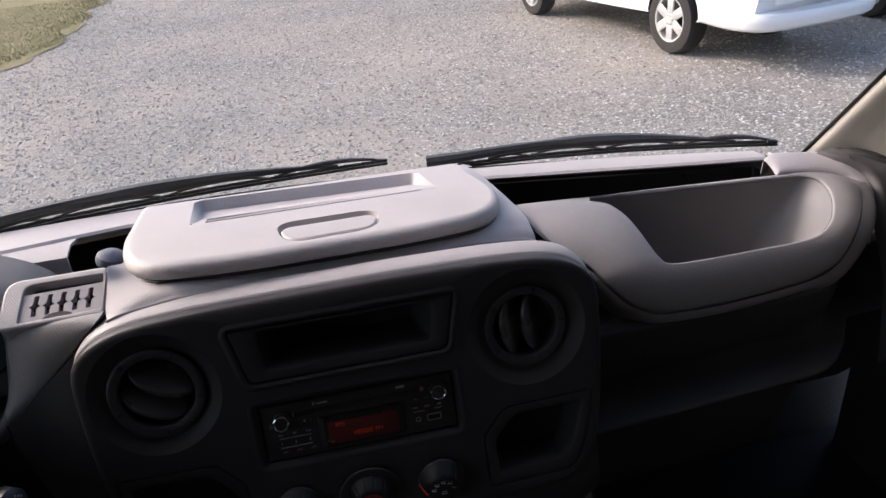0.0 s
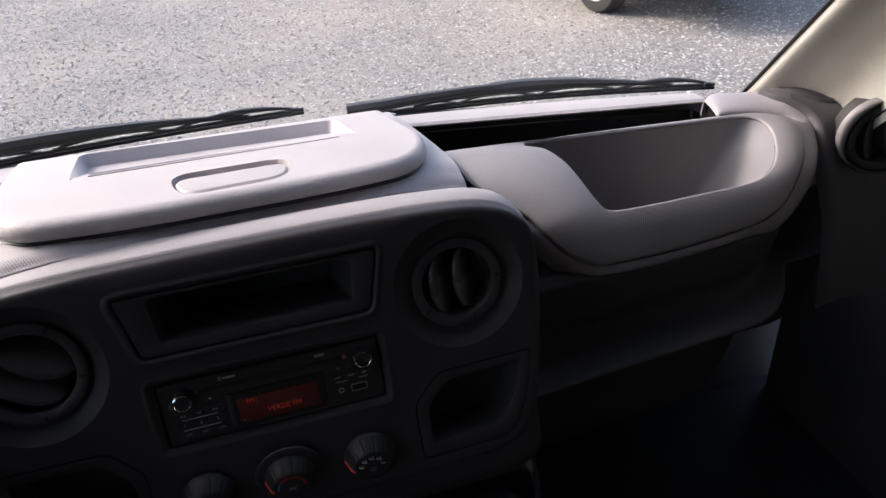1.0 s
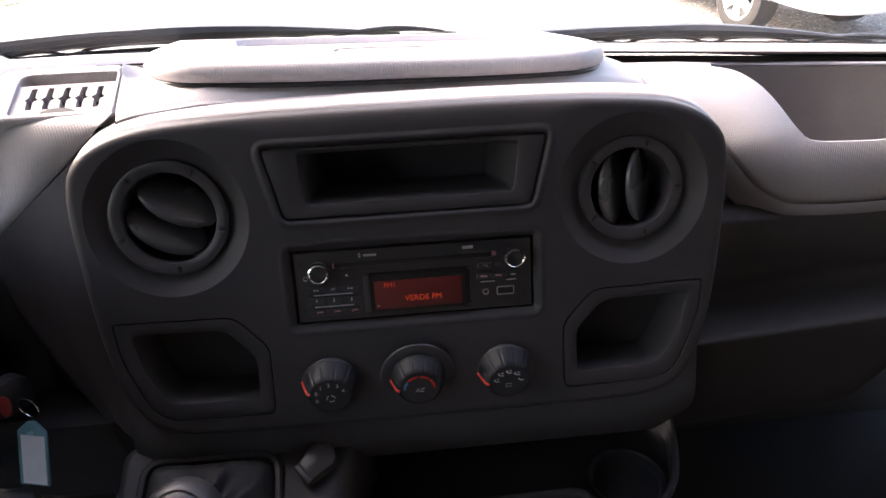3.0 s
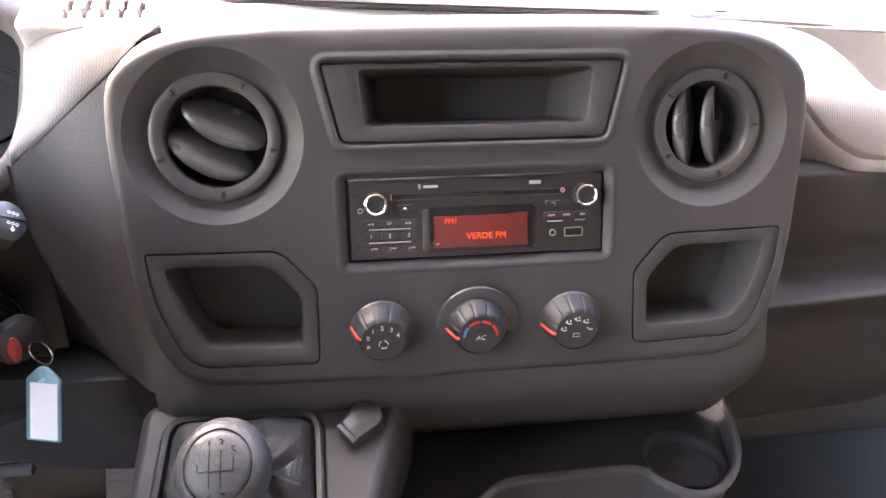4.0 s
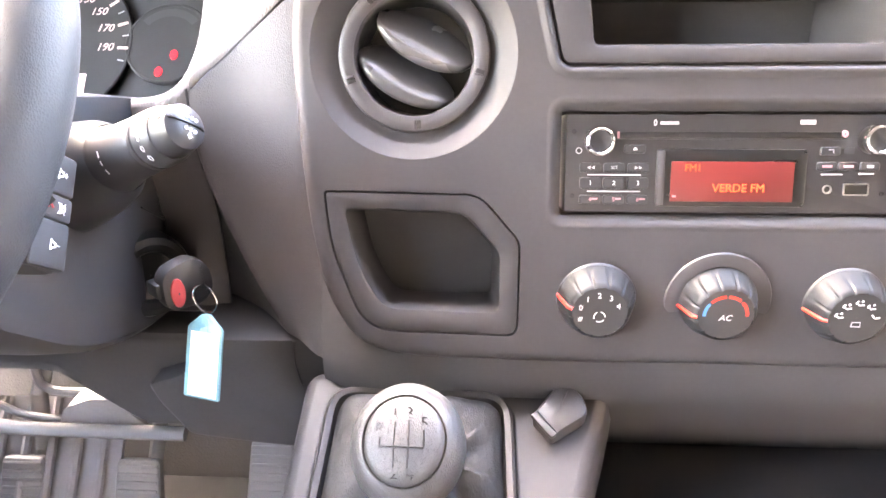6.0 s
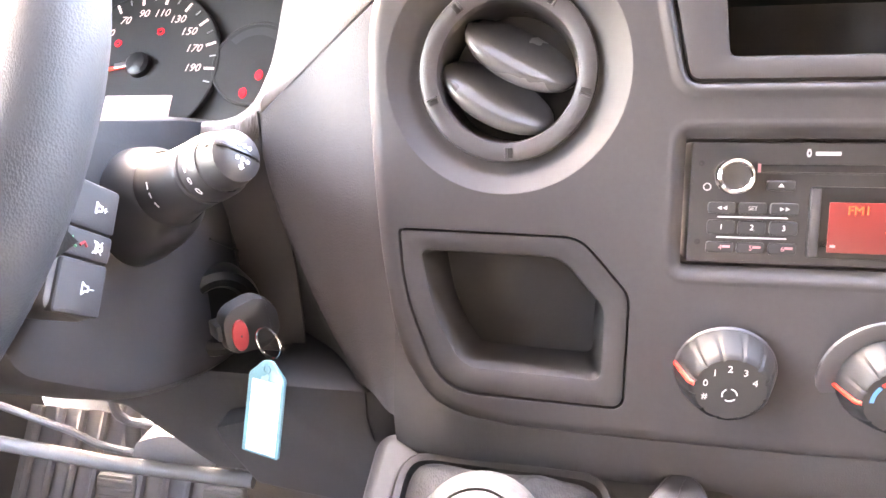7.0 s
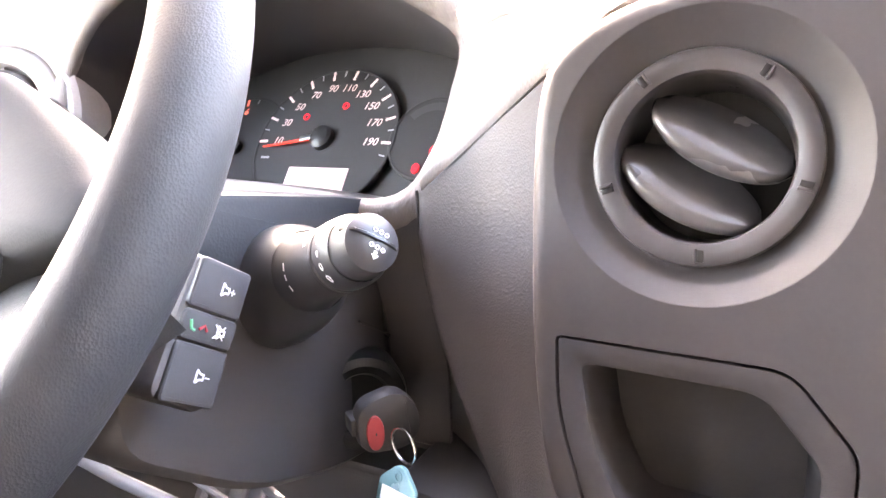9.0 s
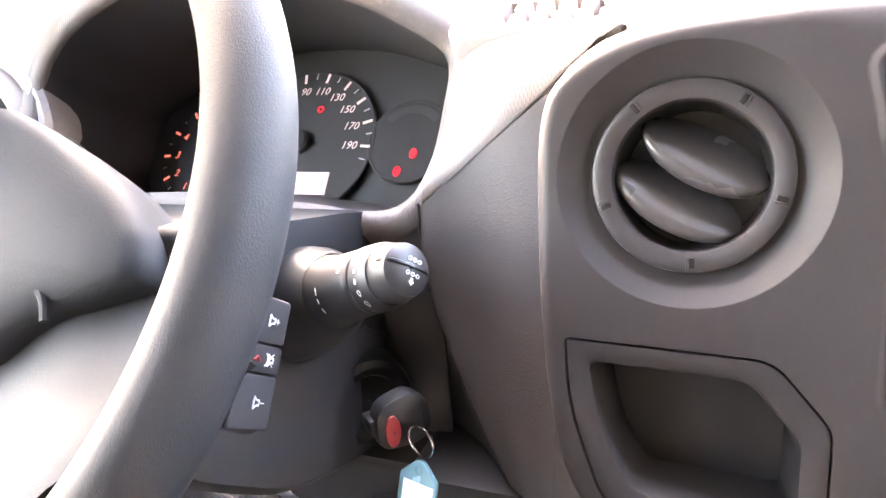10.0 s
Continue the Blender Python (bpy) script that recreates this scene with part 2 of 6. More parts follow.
def add_loft(bm, loops, closed=True, cap0=False, cap1=False):
    rows = [[bm.verts.new(p) for p in lp] for lp in loops]
    n = len(rows[0])
    for a, b in zip(rows, rows[1:]):
        for i in range(n if closed else n - 1):
            j = (i + 1) % n
            bm.faces.new((a[i], a[j], b[j], b[i]))
    if cap0:
        bm.faces.new(rows[0])
    if cap1:
        bm.faces.new(rows[-1][::-1])
    return bm


def loft(loops, closed=True, cap0=False, cap1=False):
    return add_loft(bmesh.new(), loops, closed, cap0, cap1)


def add_lathe(bm, profile, m=None, n=40, cap0=False, cap1=False):
    """profile: (radius, height) pairs turned about local z."""
    m = m or Matrix()
    loops = [[m @ V((r * math.cos(2 * math.pi * i / n), r * math.sin(2 * math.pi * i / n), h)) for i in range(n)] for r, h in profile]
    return add_loft(bm, loops, True, cap0, cap1)


def lathe(profile, m=None, n=40, cap0=False, cap1=False):
    return add_lathe(bmesh.new(), profile, m, n, cap0, cap1)


def catmull(pts, per=8, closed=True):
    out, n = [], len(pts)
    P = [V(p) for p in pts]
    last = n if closed else n - 1
    for i in range(last):
        if closed:
            a, b, c, d = P[i - 1], P[i], P[(i + 1) % n], P[(i + 2) % n]
        else:
            a, b, c, d = P[max(i - 1, 0)], P[i], P[i + 1], P[min(i + 2, n - 1)]
        for k in range(per):
            t = k / per
            out.append(0.5 * ((2 * b) + (c - a) * t + (2 * a - 5 * b + 4 * c - d) * t * t + (3 * b - a - 3 * c + d) * t ** 3))
    if not closed:
        out.append(P[-1])
    return out


def resample(pts, n, closed=True):
    P = list(pts) + ([pts[0]] if closed else [])
    d = [0.0]
    for a, b in zip(P, P[1:]):
        d.append(d[-1] + (b - a).length)
    out, j = [], 0
    for i in range(n):
        s = d[-1] * i / (n if closed else n - 1)
        while j < len(d) - 2 and d[j + 1] < s:
            j += 1
        f = (s - d[j]) / max(d[j + 1] - d[j], 1e-9)
        out.append(P[j].lerp(P[j + 1], min(f, 1)))
    return out


def rpoly(pts, r, k=6):
    """A polygon with rounded corners; r: one radius or one a corner. Every corner gives k + 1 points."""
    out, n = [], len(pts)
    for i in range(n):
        p, a, b = V(pts[i]), V(pts[i - 1]), V(pts[(i + 1) % n])
        ri = r[i] if isinstance(r, (list, tuple)) else r
        da, db = (a - p), (b - p)
        la, lb = da.length, db.length
        da, db = da / la, db / lb
        cut = min(ri, la * 0.49, lb * 0.49)
        s, e = p + da * cut, p + db * cut
        for j in range(k + 1):
            t = j / k
            out.append((1 - t) ** 2 * s + 2 * t * (1 - t) * p + t * t * e)
    return out


def inset(loop, d):
    """Moves a flat closed loop of 2-D points inwards by d (outwards: minus)."""
    n = len(loop)
    area = sum(loop[i].x * loop[(i + 1) % n].y - loop[(i + 1) % n].x * loop[i].y for i in range(n))
    s = 1 if area > 0 else -1
    out = []
    for i in range(n):
        t = (loop[(i + 1) % n] - loop[i - 1])
        t = t / max(t.length, 1e-9)
        out.append(loop[i] + V((-t.y, t.x)) * d * s)
    return out


def ellipse(cx, cy, rx, ry, n=48):
    return [V((cx + rx * math.cos(2 * math.pi * i / n), cy + ry * math.sin(2 * math.pi * i / n))) for i in range(n)]


def add_fill(bm, outline, holes, to3, rim=0.0005):
    """A flat face with holes, each edge kept crisp by a narrow rim; to3 maps 2-D points into the world."""
    edges = []
    for k, lp in enumerate((outline, *holes)):
        near = inset(lp, rim if k == 0 else -rim)
        add_loft(bm, [[to3(p) for p in lp], [to3(p) for p in near]])
        vs = [bm.verts.new(to3(p)) for p in near]
        edges += [bm.edges.new((vs[i - 1], vs[i])) for i in range(len(vs))]
    bmesh.ops.triangle_fill(bm, use_beauty=True, use_dissolve=False, edges=edges)
    return bm


def add_tube(bm, pts, r, n=12, caps=True, flat=1.0):
    """A round bar along points; r: one radius or one a point."""
    P = [V(p) for p in pts]
    rows, side = [], None
    for i, p in enumerate(P):
        t = (P[min(i + 1, len(P) - 1)] - P[max(i - 1, 0)]).normalized()
        if side is None:
            side = t.orthogonal().normalized()
        side = (side - t * side.dot(t)).normalized()
        up = t.cross(side)
        ri = r[i] if isinstance(r, (list, tuple)) else r
        rows.append([p + (side * math.cos(a) + up * math.sin(a) * flat) * ri for a in (2 * math.pi * k / n for k in range(n))])
    return add_loft(bm, rows, True, caps, caps)


def tube(pts, r, n=12, caps=True, flat=1.0):
    return add_tube(bmesh.new(), pts, r, n, caps, flat)


def sheet(rows, thick=0.0):
    """A surface through rows of points."""
    bm = loft(rows, closed=False)
    if thick:
        bmesh.ops.recalc_face_normals(bm, faces=bm.faces)
        bmesh.ops.solidify(bm, geom=bm.faces[:], thickness=thick)
    return bm


def add_text(bm, s, size, m, depth=0.0002, align="CENTER", shear=0.0):
    c = bpy.data.curves.new("text", "FONT")
    c.body, c.size, c.extrude, c.align_x, c.align_y, c.shear = s, size, depth, align, "CENTER", shear
    c.resolution_u = 3
    ob = bpy.data.objects.new("text", c)
    scene.collection.objects.link(ob)
    me = bpy.data.meshes.new_from_object(ob.evaluated_get(bpy.context.evaluated_depsgraph_get()))
    me.transform(m)
    bm.from_mesh(me)
    bpy.data.objects.remove(ob)
    bpy.data.curves.remove(c)
    bpy.data.meshes.remove(me)
    return bm


def text(s, size, m, depth=0.0002, align="CENTER", shear=0.0):
    return add_text(bmesh.new(), s, size, m, depth, align, shear)


def basis(o, x, y, z):
    m = Matrix.Identity(4)
    for i, c in enumerate((x, y, z, o)):
        for j in range(3):
            m[j][i] = c[j]
    return m


def spin(deg, axis="Z"):
    return Matrix.Rotation(radians(deg), 4, axis)


def shift(x, y, z):
    return Matrix.Translation((x, y, z))


# the fascia's own axes: x across, y up its slope, z out of it
_k = 1 / math.sqrt(1 + 0.27 ** 2)
UP, OUT = V((0, 0.27 * _k, _k)), V((0, -_k, 0.27 * _k))
PAN = basis(V((0, 0.012, 1.3)), V((1, 0, 0)), UP, OUT)


def pv(z):
    """Height on the fascia's slope for a height in the world."""
    return (z - 1.3) / _k


def on_panel(w=0.0):
    return lambda p: PAN @ V((p[0], p[1], w))


def pan(points):
    return [V((x, pv(z))) for x, z in points]


VIEW_BEND = np.array([(-0.001, 0.0426, -0.026), (0.0295, 0.0946, -0.0402), (-0.0378, 0.3041, -0.1953), (0.0561, 0.0311, 0.048), (0.0007, -0.0169, 0.0084),
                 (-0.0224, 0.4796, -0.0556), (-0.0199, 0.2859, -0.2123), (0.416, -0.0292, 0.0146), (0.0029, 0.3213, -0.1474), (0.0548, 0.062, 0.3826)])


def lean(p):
    """Bends the dash top's flat plan towards the glass to fit the camera's view."""
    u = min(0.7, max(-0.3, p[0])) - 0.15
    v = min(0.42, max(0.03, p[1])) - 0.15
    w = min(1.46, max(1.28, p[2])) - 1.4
    return V(p) + V(np.array((1, u, v, w, u * u, v * v, w * w, u * v, u * w, v * w)) @ VIEW_BEND)


def unlean(p):
    """The place in the flat plan that the bend carries to p."""
    q = V(p)
    for _ in range(6):
        q = q + (V(p) - lean(q))
    return q


def bend_to_view(ob):
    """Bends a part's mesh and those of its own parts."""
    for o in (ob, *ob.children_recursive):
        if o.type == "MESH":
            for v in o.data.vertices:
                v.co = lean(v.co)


# ---- outdoors ----
GX, GY = 60.0, 90.0
ground = single("ground", loft([[V((-GX * 3, -GY, 0)), V((GX * 3, -GY, 0))], [V((-GX * 3, 400, 0)), V((GX * 3, 400, 0))]], False), M_GRAVEL,
                "grey gravel yard with brown worn patches", "ground", "structure")


def stones(count, x0, x1, y0, y1, rnd):
    """Loose stones over a stretch of the yard, each a squat eight-sided lump."""
    base = np.array([(1, 0, 0), (0, 1, 0), (-1, 0, 0), (0, -1, 0), (0, 0, 0.45), (0, 0, -0.4)], float)
    tri = np.array([(0, 1, 4), (1, 2, 4), (2, 3, 4), (3, 0, 4), (1, 0, 5), (2, 1, 5), (3, 2, 5), (0, 3, 5)])
    u = rnd.random((count, 2))
    xy = np.stack((x0 + (x1 - x0) * u[:, 0], y0 + (y1 - y0) * u[:, 1] ** 1.7), 1) + rnd.normal(0, 0.35, (count, 2))
    size = 0.006 + 0.014 * rnd.random(count) ** 2.0
    turn = rnd.random(count) * 6.283
    shape = base[None] * (0.7 + 0.6 * rnd.random((count, 6, 1)))
    c, sn = np.cos(turn)[:, None], np.sin(turn)[:, None]
    x, y, z = shape[..., 0], shape[..., 1] * 0.75, shape[..., 2]
    p = np.stack((x * c - y * sn, x * sn + y * c, z), 2) * size[:, None, None]
    p[..., :2] += xy[:, None]
    p[..., 2] += (size * 0.1)[:, None]
    f = tri[None] + 6 * np.arange(count)[:, None, None]
    me = bpy.data.meshes.new("gravel_stones")
    me.from_pydata(p.reshape(-1, 3).tolist(), [], f.reshape(-1, 3).tolist())
    me.materials.append(M_STONE)
    return me


rnd = np.random.default_rng(4)
tagged(new("gravel_stones", stones(170000, -4.6, 6.6, 1.2, 15.0, rnd)), "loose pale and dark grey stones lying on the yard", "gravel", kind="stuff")

# the grass edge, beyond the gravel
edge = catmull([(-4.6, 40, 0), (-4.4, 20, 0), (-4.26, 15.9, 0), (-4.0, 13.8, 0), (-3.84, 12.2, 0), (-3.72, 10.6, 0), (-3.91, 9.95, 0), (-4.1, 9.3, 0), (-5, 8.5, 0), (-9, 7.4, 0), (-14, 6.8, 0), (-30, 6, 0)], 10, False)
rows = [[V((p.x + noise.noise(p * 1.7) * 0.25, p.y + noise.noise(p * 2.3 + V((7, 0, 0))) * 0.25, 0.012)) for p in edge],
        [V((p.x - 0.5, p.y + 0.6, 0.03)) for p in edge], [V((p.x - 6, p.y + 8, 0.05)) for p in edge], [V((p.x - 60, p.y + 60, 0.05)) for p in edge]]
single("grass", loft(rows, False), M_GRASS, "dry olive-green grass beside the gravel yard", "grass", "structure")


def grass_blades(count, rnd):
    vs, fs = [], []
    while len(fs) < count:
        x, y = -3.7 - 3.2 * rnd.random(), 8.6 + 7.5 * rnd.random()
        if x > -3.85 - max(0, 9.8 - y) * 0.9 - 0.06 * max(0, y - 11) + 0.15 * math.sin(y * 3):
            continue
        h, a = 0.02 + 0.03 * rnd.random(), rnd.random() * 6.283
        k, d = len(vs), V((math.cos(a), math.sin(a), 0)) * 0.006
        lean = V((rnd.random() - 0.5, rnd.random() - 0.5, 0)) * 0.03
        p = V((x, y, 0.02))
        vs += [p - d, p + d, p + lean + V((0, 0, h))]
        fs.append((k, k + 1, k + 2))
    me = bpy.data.meshes.new("grass_blades")
    me.from_pydata(vs, [], fs)
    me.materials.append(M_BLADE)
    return me


tagged(new("grass_blades", grass_blades(16000, rnd)), "short dry grass blades along the yard's edge", "grass", kind="stuff")


def road_wheel(parent_thing, centre, r, width, side):
    """A tyre with a six-spoke rim; the axle runs along x and side is where its face looks."""
    m = shift(*centre) @ spin(90 * side, "Y")
    w = width / 2
    ty = part("tyre", lathe([(r * 0.66, -w), (r * 0.8, -w * 1.04), (r * 0.95, -w * 0.95), (r, -w * 0.6), (r, w * 0.6), (r * 0.95, w * 0.95), (r * 0.8, w * 1.04), (r * 0.66, w), (r * 0.62, w * 0.8)], m, 48), M_TYRE, parent_thing)
    bm = lathe([(r * 0.645, w * 1.0), (r * 0.6, w * 0.98), (r * 0.57, w * 0.6), (r * 0.55, -w)], m, 40)
    add_lathe(bm, [(r * 0.19, w * 0.9), (r * 0.17, w * 1.0), (r * 0.06, w * 1.04), (0.0005, w * 1.04)], m, 20)
    for k in range(6):
        add_box(bm, (r * 0.38, 0, w * 0.86), (r * 0.46, r * 0.27, w * 0.2), r * 0.03, m @ spin(60 * k))
    part("rim", bm, M_RIM, ty)
    part("brake_drum", lathe([(r * 0.5, w * 0.2), (0.001, w * 0.25)], m, 24), M_BLACK, ty)
    for k in range(6):
        a = radians(60 * k + 30)
        part("wheel_nut", lathe([(r * 0.035, w * 0.95), (r * 0.03, w * 1.06), (0.0005, w * 1.08)], m @ shift(r * 0.13 * math.cos(a), r * 0.13 * math.sin(a), 0), 8), M_STEEL, ty)


def box_van(at, length, wb, width, height, r, rear, paint, glass, label, sill=0.34):
    """A delivery van that stands with its tail towards -y; at: the ground under its near rear wheel's face."""
    x0, y0 = at
    van = thing("van", (x0 + width / 2, y0, 0), label, "van")
    tail, nose = y0 - rear, y0 - rear + length
    # side outline: (y, z), with arches cut at the axles
    def arch(yc):
        return [(yc + (r + 0.055) * math.cos(a), max(sill, r + (r + 0.055) * math.sin(a))) for a in (math.pi * (1.14 - 1.28 * k / 14) for k in range(15))]
    low = [(tail + 0.05, sill + 0.08)] + arch(y0) + [(y0 + wb * 0.5, sill - 0.02)] + arch(y0 + wb) + [(nose - 0.05, sill + 0.05)]
    up = [(nose, 0.75), (nose - 0.25, 1.0), (nose - 1.0, 1.2), (nose - 1.75, height - 0.1), (nose - 2.2, height), (tail + 0.3, height), (tail + 0.06, height - 0.15), (tail, 1.1), (tail, 0.6)]
    out = [V((y, z)) for y, z in low + up]
    bm = bmesh.new()
    for x, flip in ((x0, 0), (x0 + width, 1)):
        add_fill(bm, out, [], lambda p: V((x + (0.10 if not flip else -0.10) * max(0, (p.y - 0.9) / 1.2) ** 2 + (0.04 if not flip else -0.04), p.x, p.y)))
    n = len(out)
    k = len(low)
    def edge_x(p, flip):
        return (x0 + 0.04 + 0.10 * max(0, (p.y - 0.9) / 1.2) ** 2) if not flip else (x0 + width - 0.04 - 0.10 * max(0, (p.y - 0.9) / 1.2) ** 2)
    strip = [out[i] for i in range(k - 1, n)] + [out[0]]
    add_loft(bm, [[V((edge_x(p, 0), p.x, p.y)) for p in strip], [V((edge_x(p, 1), p.x, p.y)) for p in strip]], False)
    body = part("body", bm, paint, van)
    part("floor_pan", box((x0 + width / 2, (tail + nose) / 2, sill + 0.1), (width - 0.3, length - 0.3, 0.12)), M_BLACK, van)
    for yc in (y0, y0 + wb):
        part("wheel_arch_liner", loft([[V((x0 + d, yc + (r + 0.05) * math.cos(a), r + (r + 0.05) * math.sin(a))) for a in (math.pi * k / 12 for k in range(13))] for d in (0.05, 0.4)], False), M_BLACK, van)
    # tail: bumper, doors, lamps
    bp = catmull([(x0 - 0.01, tail + 0.62, 0), (x0 - 0.03, tail + 0.25, 0), (x0 + 0.02, tail + 0.02, 0), (x0 + 0.2, tail - 0.1, 0), (x0 + width / 2, tail - 0.14, 0), (x0 + width - 0.2, tail - 0.1, 0), (x0 + width - 0.02, tail + 0.02, 0), (x0 + width + 0.03, tail + 0.25, 0), (x0 + width + 0.01, tail + 0.62, 0)], 6, False)
    prof = [(0.03, 0.35), (-0.005, 0.375), (-0.02, 0.43), (-0.014, 0.475), (0.0, 0.492), (0.12, 0.497)]
    c = V((x0 + width / 2, tail + 0.9, 0))
    part("bumper", loft([[V((p.x, p.y, z)) + (c - p).normalized() * d for p in bp] for d, z in prof], False), paint, van, "white moulded rear bumper")
    for s in (0, 1):
        xs = x0 + 0.2 + s * (width / 2 - 0.19)
        door = part("rear_door", box((xs + (width / 2 - 0.22) / 2, tail - 0.012, 1.165), (width / 2 - 0.22, 0.05, 1.25), 0.02), paint, van)
        part("pane", box((xs + (width / 2 - 0.22) / 2, tail - 0.04, 1.5), (width / 2 - 0.4, 0.012, 0.42), 0.005), glass, door)
        part("tail_lamp", box((x0 + 0.1 + s * (width - 0.2), tail - 0.01, 1.05), (0.12, 0.08, 0.3), 0.02), M_TAIL, van)
    part("side_moulding", box((x0 + 0.03, y0 + wb / 2, 0.62), (0.03, wb - 1.1, 0.07), 0.01), paint, van)
    part("sliding_door", box((x0 + 0.032, y0 + wb * 0.62, 1.05), (0.02, 1.2, 1.1), 0.008), paint, van)
    part("side_window", box((x0 + 0.06, y0 + wb * 0.62, 1.5), (0.03, 1.0, 0.42), 0.01), glass, van)
    part("cab_window", box((x0 + 0.06, y0 + wb + 0.05, 1.5), (0.03, 0.7, 0.42), 0.01), glass, van)
    for yc in (y0, y0 + wb):
        for side in (0, 1):
            road_wheel(van, (x0 + 0.11 + side * (width - 0.22), yc, r), r, 0.2, -1 if side == 0 else 1)
    return van


van = box_van((3.208, 5.761), 4.6, 2.74, 1.33, 1.98, 0.32, 1.05, M_PAINT, M_CARGLASS, "white delivery van parked on the gravel yard")
van.matrix_basis = shift(3.208, 5.761, 0) @ spin(11) @ shift(0.7, 0, 0)


def dark_car(at):
    x, y = at
    car = thing("car", (x, y, 0), "dark green car parked beyond the white van", "car")
    prof = [(0.0, 0.35), (0.0, 0.8), (0.15, 0.95), (0.9, 1.02), (1.5, 1.45), (3.0, 1.46), (3.7, 1.0), (4.2, 0.9), (4.3, 0.6), (4.25, 0.35)]
    pts = catmull([(a, b, 0) for a, b in prof], 4)
    loops = [[V((x + dx + (0.12 if p.y > 1.05 else 0) * sgn * (p.y - 1.05) / 0.4, y + p.x, max(0.3, p.y))) for p in pts] for dx, sgn in ((0, 1), (0.0, 1), (1.7, -1), (1.7, -1))]
    part("body", loft(loops, True, True, True), M_DARKPAINT, car)
    part("side_window", box((x + 0.05, y + 2.3, 1.22), (0.06, 1.5, 0.3), 0.02), M_CARGLASS, car)
    for yc in (0.8, 3.4):
        for side in (0, 1):
            road_wheel(car, (x + 0.08 + 1.54 * side, y + yc, 0.3), 0.3, 0.19, -1 if side == 0 else 1)


dark_car((5.62, 5.3))


# ---- the cab's shell ----
def base_y(x):
    """Where the windscreen meets the dashboard."""
    return 0.338 - 0.095 * x - 0.25 * x * x


def screen_point(x, s):
    """A point of the windscreen: s from its foot (0) to its head (1)."""
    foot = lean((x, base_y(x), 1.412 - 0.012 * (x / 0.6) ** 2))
    return foot + V((-0.06 * s * x, -0.55 * s, 0.62 * s + 0.012 * (x / 0.6) ** 2 * s))


XS = [-0.66 + 1.32 * i / 32 for i in range(33)]
glass = single("windscreen", sheet([[screen_point(x, s / 8) for x in XS] for s in range(9)]), M_GLASS, "clear curved windscreen above the dashboard", "windscreen", "structure")
glass.visible_shadow = False
border = [[screen_point(x, s) + V((0, -0.004, 0.003)) for x in XS] for s in (-0.01, 0.012)]
single("windscreen_seal", sheet(border, 0.002), M_FRIT_SHADE, "black border along the windscreen's foot", "window seal", "structure")
for sx in (1, -1):
    n = "right" if sx > 0 else "left"
    rows = []
    for s in range(-1, 11):
        p, q = screen_point(sx * 0.622, s / 9), screen_point(sx * 0.66, s / 9)
        a = V((p.x, p.y - 0.004, p.z + 0.003))
        rows.append([a, a + V((sx * 0.002, -0.012, 0.002)), a + V((sx * 0.030, -0.038, 0.006)), a + V((sx * 0.058, -0.075, 0.004)), a + V((sx * 0.072, -0.125, -0.004)), V((sx * 0.9, a.y - 0.3, a.z - 0.02))])
    if sx > 0:
        # dark sheet put in for the shade past the pillar trim
        lining = [[r[4] + V((-0.002, 0.002, -0.002)), r[4].lerp(r[5], 0.3) + V((0, 0, -0.003)), r[5]] for r in rows]
        single("door_lining_" + n, sheet(lining, 0.004), M_LOWER, "charcoal lining between the pillar and the door", "door lining", "structure")
        rows = [r[:4] + [r[4], r[4] + V((0.004, -0.004, -0.012))] for r in rows]
    single("pillar_trim_" + n, sheet([catmull(r, 4, False) for r in rows], 0.004), M_PILLAR, "cream moulded windscreen pillar trim", "pillar trim", "structure")
    rows = [[screen_point(sx * 0.614, s / 9) + V((0, -0.003, 0.002)), screen_point(sx * 0.626, s / 9) + V((0, -0.003, 0.002))] for s in range(0, 10)]
    single("pillar_seal_" + n, sheet(rows, 0.002), M_FRIT_SHADE, "black border along the windscreen pillar", "window seal", "structure")

bm = box((0, -0.75, 2.07), (1.9, 1.15, 0.05), 0.01)
# sloped header added out of view to block light from the screen's top
add_loft(bm, [[screen_point(x, s) + V((0, -0.012 - d, 0.01 - d)) for x in XS] for s, d in ((0.70, 0.0), (0.70, 0.02), (0.8, 0.03), (1.02, 0.03))], False)
single("ceiling", bm, M_HEADLINER, "pale grey roof lining of the cab with an unseen light-blocking header", "ceiling", "structure")
single("wall_back", box((0, -1.3, 1.4), (1.9, 0.05, 1.4), 0.01), M_BULK, "plain grey bulkhead behind the seats", "wall", "structure")
for sx, n in ((1, "right"), (-1, "left")):
    # window sills and posts, out of view, are sized to set the cab's light
    low = 1.32 if sx < 0 else 1.56
    bm = box((sx * 0.92, -0.62, (0.59 + low) / 2), (0.06, 1.31, low - 0.59), 0.02)
    add_box(bm, (sx * 0.92, 0.2, 0.98), (0.06, 0.36, 0.78), 0.02)
    add_box(bm, (sx * 0.92, -0.6, 1.98), (0.06, 1.4, 0.16), 0.02)
    edge_y = -0.9 if sx < 0 else -0.35
    add_box(bm, (sx * 0.92, (edge_y - 1.3) / 2, 1.7), (0.06, edge_y + 1.3, 0.7), 0.02)
    single("door_" + n, bm, M_BULK, "grey moulded cab door with its window closed", "door", "structure")
    g = single("window_" + n, box((sx * 0.93, -0.5, (low + 1.99) / 2), (0.006, 1.3, 2.0 - low)), M_GLASS, "clear side window of the cab door", "window", "structure")
    g.visible_shadow = False
bm = box((0, -0.45, 0.66), (1.9, 1.7, 0.04), 0.005)
single("floor", bm, M_RUBBER, "dark grey rubber floor of the cab", "floor", "structure")
